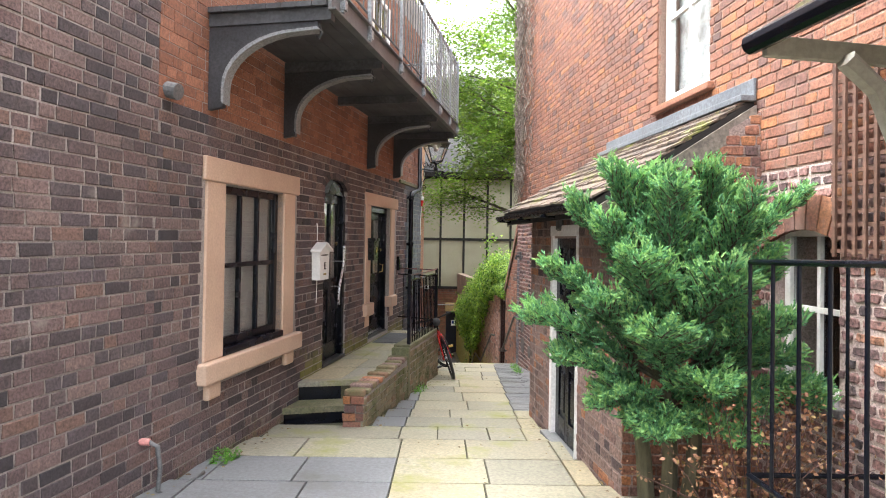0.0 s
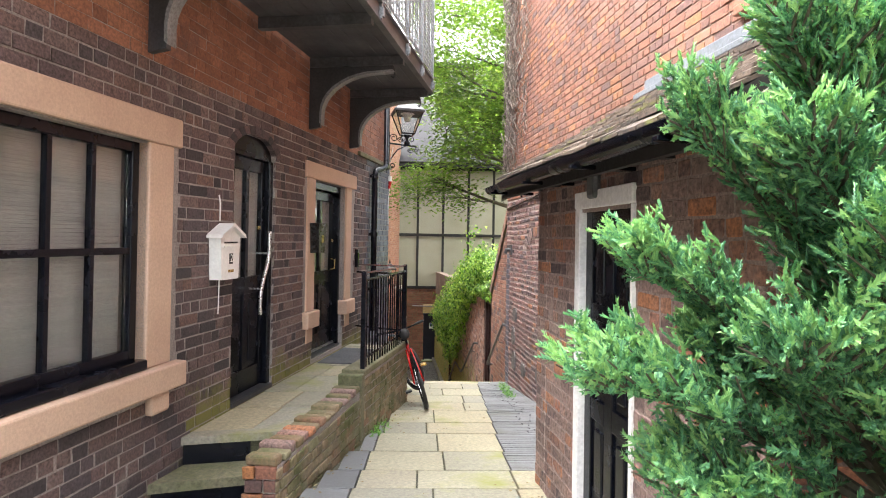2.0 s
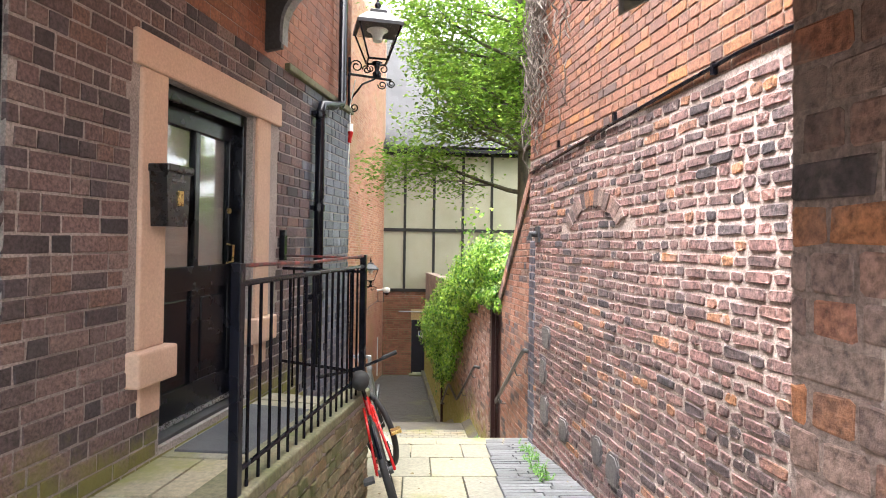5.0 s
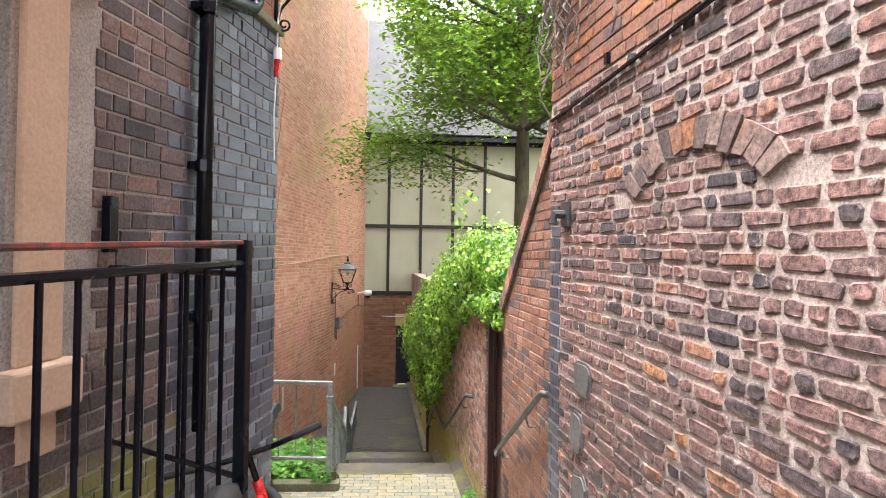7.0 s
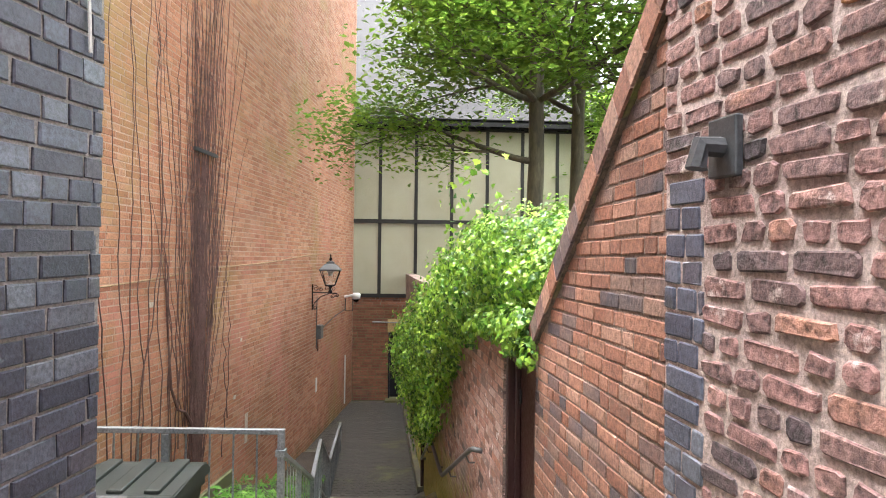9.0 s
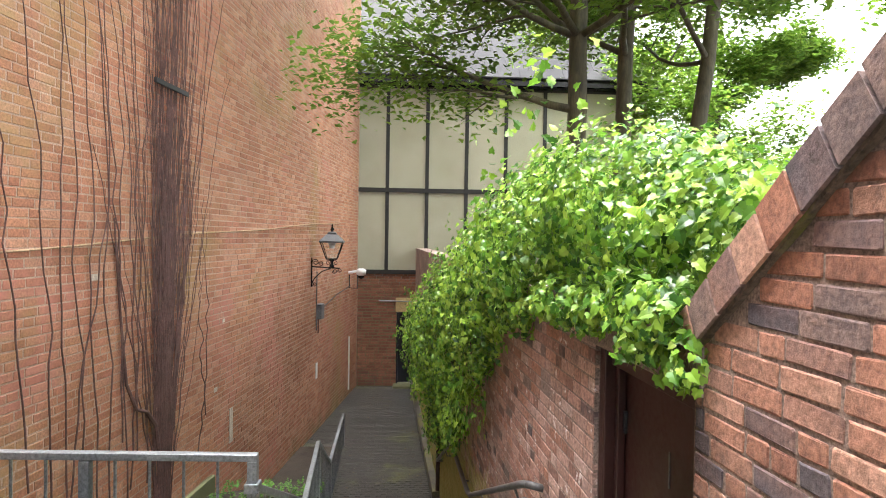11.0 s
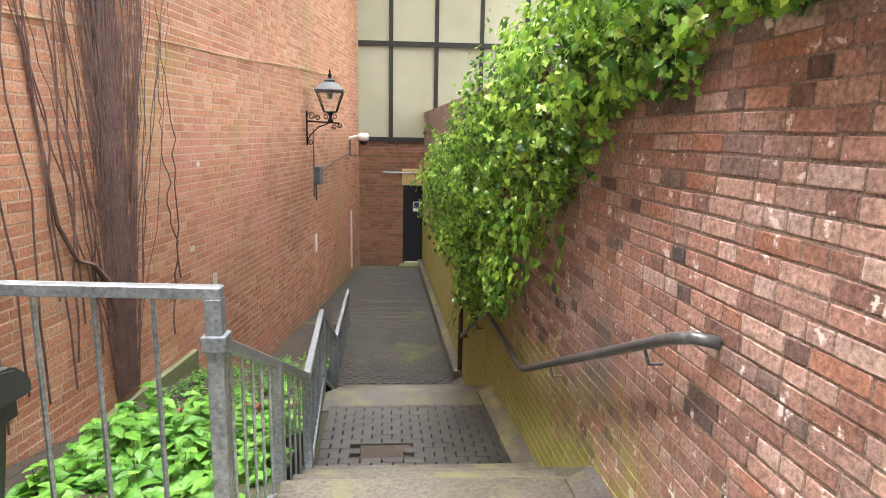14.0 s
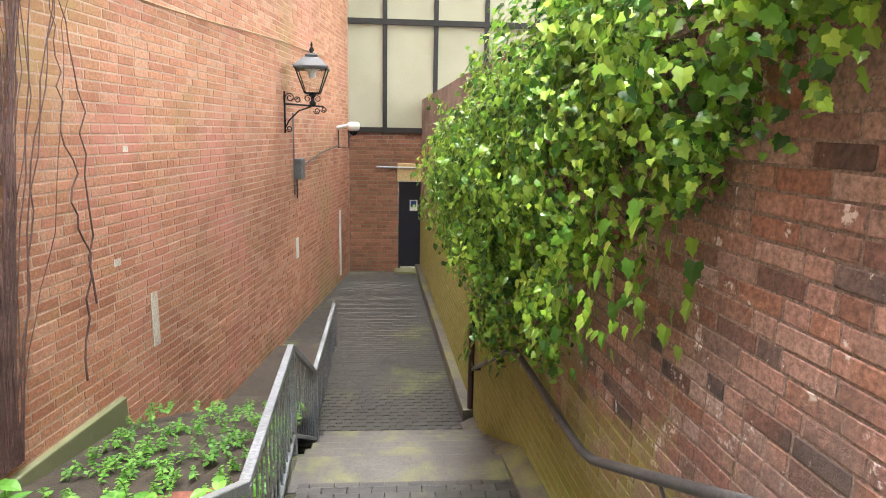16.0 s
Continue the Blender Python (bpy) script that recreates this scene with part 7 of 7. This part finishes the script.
for i in range(9):
    at = Vector((5.5 + i * 2.2, 27.5 - 0.9 * i + rh.uniform(-0.5, 0.5), -0.2))
    hd = thing("garden_shrub", at, "dense green shrub at the garden's edge", "shrub", "shrubs along the garden edge")
    rows = []
    for _ in range(1800):
        d = ball(rh).normalized()
        r = rh.uniform(0.75, 1.05) * (1 + 0.35 * noise.noise(d * 2 + at))
        rows.append((at + Vector((d.x * 1.5 * r, d.y * 1.2 * r, 1.6 + d.z * 1.9 * r)), (d + ball(rh) * 0.6).normalized(), Vector((0, 0, -1)) + ball(rh), rh.uniform(0.12, 0.2)))
    leaves("foliage", rows, OVAL, LEAF_TREE, hd)
    part("trunk", tube(bmesh.new(), [at - Vector((0, 0, 0.4)), at + Vector((0.05, 0, 1.0)), at + Vector((0, 0.1, 2.0))], [0.07, 0.05, 0.02], 7), BARK, hd)

# juniper by the lean-to
rj = random.Random(4)
BASE = Vector((1.42, 3.85, -0.25))
jun = thing("juniper_bush", BASE, "large feathery green juniper bush beside the lean-to", "bush")
bm = bmesh.new()
sprigs = []
BOUGHS = ((0.58, 3.80, 1.14), (0.68, 3.90, 1.40), (0.86, 3.85, 1.78), (1.06, 3.85, 2.02), (1.43, 3.90, 2.04), (1.78, 3.85, 1.92), (2.12, 3.70, 1.86), (1.98, 3.65, 1.42), (0.74, 3.75, 0.88), (1.0, 3.65, 0.62), (1.36, 3.55, 0.52), (1.92, 3.55, 0.95), (2.1, 3.35, 0.74),
          (1.15, 3.28, 1.08), (1.52, 3.22, 1.40), (1.66, 3.32, 1.74), (1.10, 3.34, 1.50), (1.36, 3.22, 0.82), (1.78, 3.25, 1.12), (0.84, 3.5, 1.22), (0.92, 3.55, 1.62), (1.30, 3.45, 1.84), (1.25, 3.95, 1.86), (0.9, 3.9, 1.2), (1.5, 3.3, 0.55), (1.15, 3.4, 0.55), (1.75, 3.4, 0.7), (1.6, 3.6, 2.0), (1.2, 3.7, 2.0), (1.9, 3.75, 1.7))
for tip in [b for b in BOUGHS for _ in range(2)]:
    tip = Vector(tip) + ball(rj) * 0.09
    root = Vector((1.42, 3.85, 0.25 + 0.42 * tip.z))
    mid = root.lerp(tip, 0.55) + Vector((0, 0, 0.06))
    pts = [root, root.lerp(mid, 0.5), mid, mid.lerp(tip, 0.5) + Vector((0, 0, 0.02)), tip]
    tube(bm, pts, [0.016, 0.013, 0.010, 0.007, 0.003], 5)
    way = (tip - root).normalized()
    flat = way.cross(Vector((0, 0, 1))).normalized()
    for k in range(30):
        t = 0.25 + 0.75 * k / 29
        x = min(3.999, t * 4)
        p = pts[int(x)].lerp(pts[int(x) + 1], x - int(x))
        sd = (way * 0.9 + flat * ((1 if k % 2 else -1) * rj.uniform(0.35, 1.0)) + Vector((0, 0, rj.uniform(-0.05, 0.45))) + ball(rj) * 0.25).normalized()
        L = (0.10 + 0.24 * (1 - t) ** 0.7) * rj.uniform(0.75, 1.2)
        tube(bm, [p, p + sd * L * 0.6, p + sd * L], [0.005, 0.004, 0.002], 4)
        m = int(12 + L * 80)
        for q in range(m):
            g = (q + rj.random()) / m
            o = p + sd * (L * g) + Vector((0, 0, 0.03 * g * g)) + ball(rj) * 0.022
            nd = (sd + ball(rj).normalized() * 0.85 + Vector((0, 0, 0.25))).normalized()
            sprigs.append((o, nd, rj.uniform(0.028, 0.055), t * 0.35 + g * 0.65))
for s in ((0, 0, 0), (0.08, -0.04, 0), (-0.1, 0.03, 0)):
    tube(bm, [BASE + Vector(s), BASE + Vector(s) * 1.5 + Vector((0.02, 0, 0.5)), BASE + Vector(s) * 2 + Vector((0, 0, 1.1)), BASE + Vector(s) * 2.5 + Vector((0, 0, 1.7))], [0.06, 0.05, 0.035, 0.015], 8)
part("trunk", bm, BARK, jun)
soft = {LEAF_BUSH: ([], []), LEAF_TIP: ([], [])}
for p, d, L, age in sprigs:
    verts, faces = soft[LEAF_TIP if rj.random() < max(0.0, age - 0.45) * 1.3 else LEAF_BUSH]
    s = Matrix.Rotation(rj.uniform(0, 6.283), 3, d) @ d.orthogonal().normalized()
    # a short spray: a spine with scaly slanting leaflets at both sides
    for q in range(6):
        t0 = q / 6
        o = p + d * (L * t0)
        for sg in (-1, 1):
            w = (1 - t0 * 0.5) * L * 0.42
            e = o + d * (w * 0.9) + s * (sg * w * 0.6) + Vector((0, 0, rj.uniform(-0.008, 0.008)))
            th = d * 0.0030 + d.cross(s) * 0.0028
            b = len(verts)
            verts += [(o - th)[:], e[:], (o + th * 1.8)[:]]
            faces.append((b, b + 1, b + 2))
    b = len(verts)
    verts += [(p - s * 0.005)[:], (p + s * 0.005)[:], (p + d * (L * 1.2))[:]]
    faces.append((b, b + 1, b + 2))
for mat, (verts, faces) in soft.items():
    raw("foliage", verts, faces, mat, jun, "pale young tips" if mat is LEAF_TIP else "")

# russet shrub before it
ru = thing("russet_shrub", (1.62, 3.25, 0.1), "small shrub with russet and pink leaves", "shrub")
bm = bmesh.new()
rows = []
for i in range(42):
    p = Vector((1.66 + rj.uniform(-0.06, 0.06), 3.30, 0.0))
    d = Vector((rj.uniform(-0.55, 0.5), rj.uniform(-0.5, 0.2), 1.0)).normalized()
    pts = [p.copy()]
    for s in range(8):
        d = (d + ball(rj) * 0.28).normalized()
        p = p + d * rj.uniform(0.07, 0.13)
        pts.append(p.copy())
        if s > 1:
            for _ in range(6):
                rows.append((p + ball(rj) * 0.06, ball(rj).normalized(), ball(rj), rj.uniform(0.014, 0.032)))
    tube(bm, pts, [0.006 - 0.0006 * s for s in range(9)], 4)
tagged(part("growth", bm, VINE, ru), kind="stuff")
leaves("foliage", rows, OVAL, LEAF_PINK, ru)


# nettles in the bed, weeds in the corners
def patch(name, label, boxes_, n, size, height, mat, seed, shape=OVAL):
    rng = random.Random(seed)
    x0, x1, y0, y1, z0, z1 = boxes_
    t = thing(name, ((x0 + x1) / 2, (y0 + y1) / 2, min(z0, z1)), label, "weeds", kind="stuff")
    rows = []
    bm = bmesh.new()
    for _ in range(n):
        x, y = rng.uniform(x0, x1), rng.uniform(y0, y1)
        z = z0 + (z1 - z0) * (y - y0) / max(1e-6, y1 - y0)
        h = height * rng.uniform(0.4, 1.0)
        p = Vector((x, y, z - 0.03))
        q = p + Vector((rng.uniform(-0.05, 0.05), rng.uniform(-0.05, 0.05), h + 0.03))
        tube(bm, [p, p.lerp(q, 0.5), q], [0.004, 0.003, 0.002], 4)
        for k in range(5):
            o = p.lerp(q, 0.35 + 0.65 * k / 4)
            a = rng.uniform(0, 6.283)
            for s in (0, math.pi):
                tip = Vector((math.cos(a + s), math.sin(a + s), -0.15))
                rows.append((o, (Vector((0, 0, 1)) + ball(rng) * 0.35).normalized(), tip, size * rng.uniform(0.6, 1.2) * (1.1 - 0.12 * k)))
    part("stalks", bm, LEAF_NETTLE, t)
    leaves("leaves", rows, shape, mat, t)
    return t


patch("nettle_patch", "bright green nettles filling the planting bed", (-1.75, -0.55, 15.85, 18.0, -1.72, -2.02), 300, 0.125, 0.36, LEAF_NETTLE, 31, BROAD)
patch("ground_cover", "low green weeds over the bed's soil", (-1.95, -0.60, 15.85, 20.5, -1.74, -2.40), 380, 0.05, 0.10, LEAF_NETTLE, 32)
patch("wall_weed", "small green weed at the foot of the brick wall", (-1.80, -1.66, 4.85, 5.05, -0.17, -0.18), 16, 0.05, 0.13, LEAF_NETTLE, 33)
patch("corner_weed", "tuft of weeds at the wall foot", (1.30, 1.42, 10.6, 11.9, -0.48, -0.56), 40, 0.035, 0.08, LEAF_NETTLE, 34)
patch("step_weed", "green weeds beside the steps", (1.15, 1.36, 14.5, 15.3, LAND_1, LAND_1), 26, 0.07, 0.22, LEAF_NETTLE, 35)
patch("flank_weed", "small weeds along the mossy flank wall", (-0.40, -0.22, 8.2, 9.0, -0.33, -0.38), 26, 0.035, 0.07, LEAF_NETTLE, 36)
patch("kerb_weed", "weeds on the bed's stone kerb", (-0.62, -0.40, 15.60, 15.80, -1.52, -1.52), 18, 0.06, 0.16, LEAF_NETTLE, 37)

# ---- paving: flags, slates, pavers ----
rp = random.Random(8)


def east_x(y):
    if y < 4.2:
        return 1.42
    if y < 6.84:
        return OUT((6.84 - y) * -1 + 2.594, 0, 0).x
    return EAST((y - 4.33) * 1.0045, 0, 0).x


def west_x(y):
    if y < 6.1:
        return -1.9 + 0.1893 * (y - 4.8)
    if y < 10.35:
        return FLANK((y - 6.15) * 1.015, 0, 0).x + 0.01
    return -1.9 + 0.1893 * (y - 4.8)


def pave(x0, x1, y0, y1, mat, name="flagstone"):
    g = 0.003 if name == "slate_strip" else 0.005
    c = [Vector((x, y, ground_z(y))) for x, y in ((x0 + g, y0 + g), (x1 - g, y0 + g), (x1 - g, y1 - g), (x0 + g, y1 - g))]
    part(name, slab(c, 0, 0.05, rng=rp), mat, ALLEY)


# middle lane of sandstone flags
y = -2.0
while y < 12.0:
    h = rp.uniform(0.45, 0.72)
    y1 = min(12.1, y + h)
    if 12.1 - y1 < 0.2:
        y1 = 12.1
    lane0, lane1 = -0.42 + 0.05 * (y - 5), 0.78 + 0.035 * (y - 5)
    if y < 5.2:
        lane0, lane1 = -0.35, 1.0
    cuts = [lane0, lane0 + (lane1 - lane0) * rp.uniform(0.36, 0.62), lane1]
    if rp.random() < 0.3:
        cuts = [lane0, lane0 + 0.36, lane0 + 0.85, lane1]
    for a, b in zip(cuts, cuts[1:]):
        pave(a, b, y, y1, FLAG)
    # beside it: west
    wx = west_x((y + y1) / 2)
    if y < 5.6:
        b = lane0
        while b > wx + 0.05:
            a = max(wx, b - rp.uniform(0.6, 0.95))
            pave(a, b, y, y1, SLATE if y < 5.0 else FLAG, "slate_flag" if y < 5.0 else "flagstone")
            b = a
    elif wx < lane0 - 0.06:
        pave(wx + 0.02, lane0, y, y1, FLAG if y < 6.2 or y > 10.2 else SLATE)
    # east
    ex = east_x((y + y1) / 2)
    a = lane1
    if y < 6.8:
        if ex - a > 0.06:
            pave(a, ex - 0.02, y, y1, FLAG)
    else:
        k = y
        while k < y1 - 0.03:
            m = (a + ex) / 2 + rp.uniform(-0.12, 0.12)
            e = y1 if y1 - k < 0.11 else k + 0.075
            pave(a, m, k, e, SLATE, "slate_strip")
            pave(m, ex + 0.02, k, e, SLATE, "slate_strip")
            k = e
    y = y1


def pavers(x0, x1, y0, y1, zf, name, label, mat, lx=0.20, ly=0.10, singles=None, skip=None):
    """Brick pavers in running bond; zf: height at y."""
    t = thing(name, ((x0(y0) + x1(y0)) / 2, (y0 + y1) / 2, zf(y1)), label, "paving", kind="structure")
    verts, faces = [], []
    j = 0
    y = y0
    count = 0
    cache = {}
    while y < y1 - 0.03:
        x = x0(y) - (lx / 2 if j % 2 else 0)
        while x < x1(y):
            a, b = max(x, x0(y)), min(x + lx - 0.005, x1(y))
            c, d = y, min(y + ly - 0.005, y1)
            if b - a > 0.02 and not (skip and skip[0] < (a + b) / 2 < skip[1] and skip[2] < (c + d) / 2 < skip[3]):
                z = zf((c + d) / 2) + rp.uniform(-0.0015, 0.0015)
                if singles and count < 290 and singles[0] < c < singles[1]:
                    key = (round((b - a) / 0.02), round((d - c) / 0.02))
                    if key not in cache:
                        hu, hv = (b - a) / 2, (d - c) / 2
                        cache[key] = mesh_of(slab([Vector((-hu, -hv, 0)), Vector((hu, -hv, 0)), Vector((hu, hv, 0)), Vector((-hu, hv, 0))], 0, 0.03, rng=rp), "paver", mat)
                    ob = new("paver", cache[key])
                    ob.parent = t
                    ob.location = Vector(((a + b) / 2, (c + d) / 2, z)) - AT[t.name]
                    count += 1
                else:
                    k = len(verts)
                    e = 0.003
                    for X, Y in ((a, c), (b, c), (b, d), (a, d)):
                        verts.append((X, Y, z - 0.03))
                    for X, Y in ((a, c), (b, c), (b, d), (a, d)):
                        verts.append((X, Y, z - 0.003))
                    for X, Y in ((a + e, c + e), (b - e, c + e), (b - e, d - e), (a + e, d - e)):
                        verts.append((X, Y, z))
                    for p in (0, 4):
                        for i in range(4):
                            n = (i + 1) % 4
                            faces.append((k + p + i, k + p + n, k + p + 4 + n, k + p + 4 + i))
                    faces.append((k + 8, k + 9, k + 10, k + 11))
            x += lx
        y += ly
        j += 1
    raw("pavers", verts, faces, mat, t, "", "stuff")
    return t


low_x = lambda y: LOW((y - 12.3) * 1.0011, 0, 0).x
pavers(lambda y: -2.55, low_x, 14.38, 16.2, lambda y: LAND_1, "landing_1", "mossy yellowish brick pavers of the upper landing", FLAG, 0.21, 0.105, (15.2, 16.2))
pavers(lambda y: -0.42 - 0.035 * (y - 17.6), low_x, 17.62, 19.12, lambda y: LAND_2 + (LAND_2B - LAND_2) * (y - 17.6) / 1.9, "landing_2", "wet dark brick pavers of the middle landing", SETT, 0.17, 0.085, (17.6, 18.6), (-0.12, 0.30, 18.06, 18.34))
pavers(lambda y: -0.9 if y < 22 else -1.9 + 0.125 * (y - 22), low_x, 21.1, 29.1, lambda y: PATH, "lower_path", "wet dark brick pavers of the lower path", SETT, 0.17, 0.085, (21.1, 22.4))
# fallen leaves and petals on the paving
lt = thing("leaf_litter", (0, 8, -0.3), "scattered dry leaves and petals on the paving", "leaf litter", kind="stuff")
rows = []
for _ in range(240):
    y = rp.uniform(3.5, 12)
    side = rp.random()
    x = west_x(y) + abs(rp.gauss(0, 0.12)) + 0.03 if side < 0.45 else (east_x(y) - abs(rp.gauss(0, 0.10)) - 0.03 if side < 0.7 else rp.uniform(-0.3, 1.0))
    rows.append((Vector((x, y, ground_z(y) + 0.004)), (Vector((0, 0, 1)) + ball(rp) * 0.3).normalized(), ball(rp), rp.uniform(0.02, 0.045)))
for _ in range(70):
    y = rp.uniform(21.5, 28)
    rows.append((Vector((rp.uniform(-0.6, 0.95), y, PATH + 0.004)), (Vector((0, 0, 1)) + ball(rp) * 0.3).normalized(), ball(rp), rp.uniform(0.03, 0.06)))
leaves("dry_leaves", rows, OVAL, surface("dry_leaf", [(0.10, 0.065, 0.03), (0.20, 0.14, 0.06), (0.28, 0.24, 0.12)], pieces=True, fine=30, coarse=4), lt)
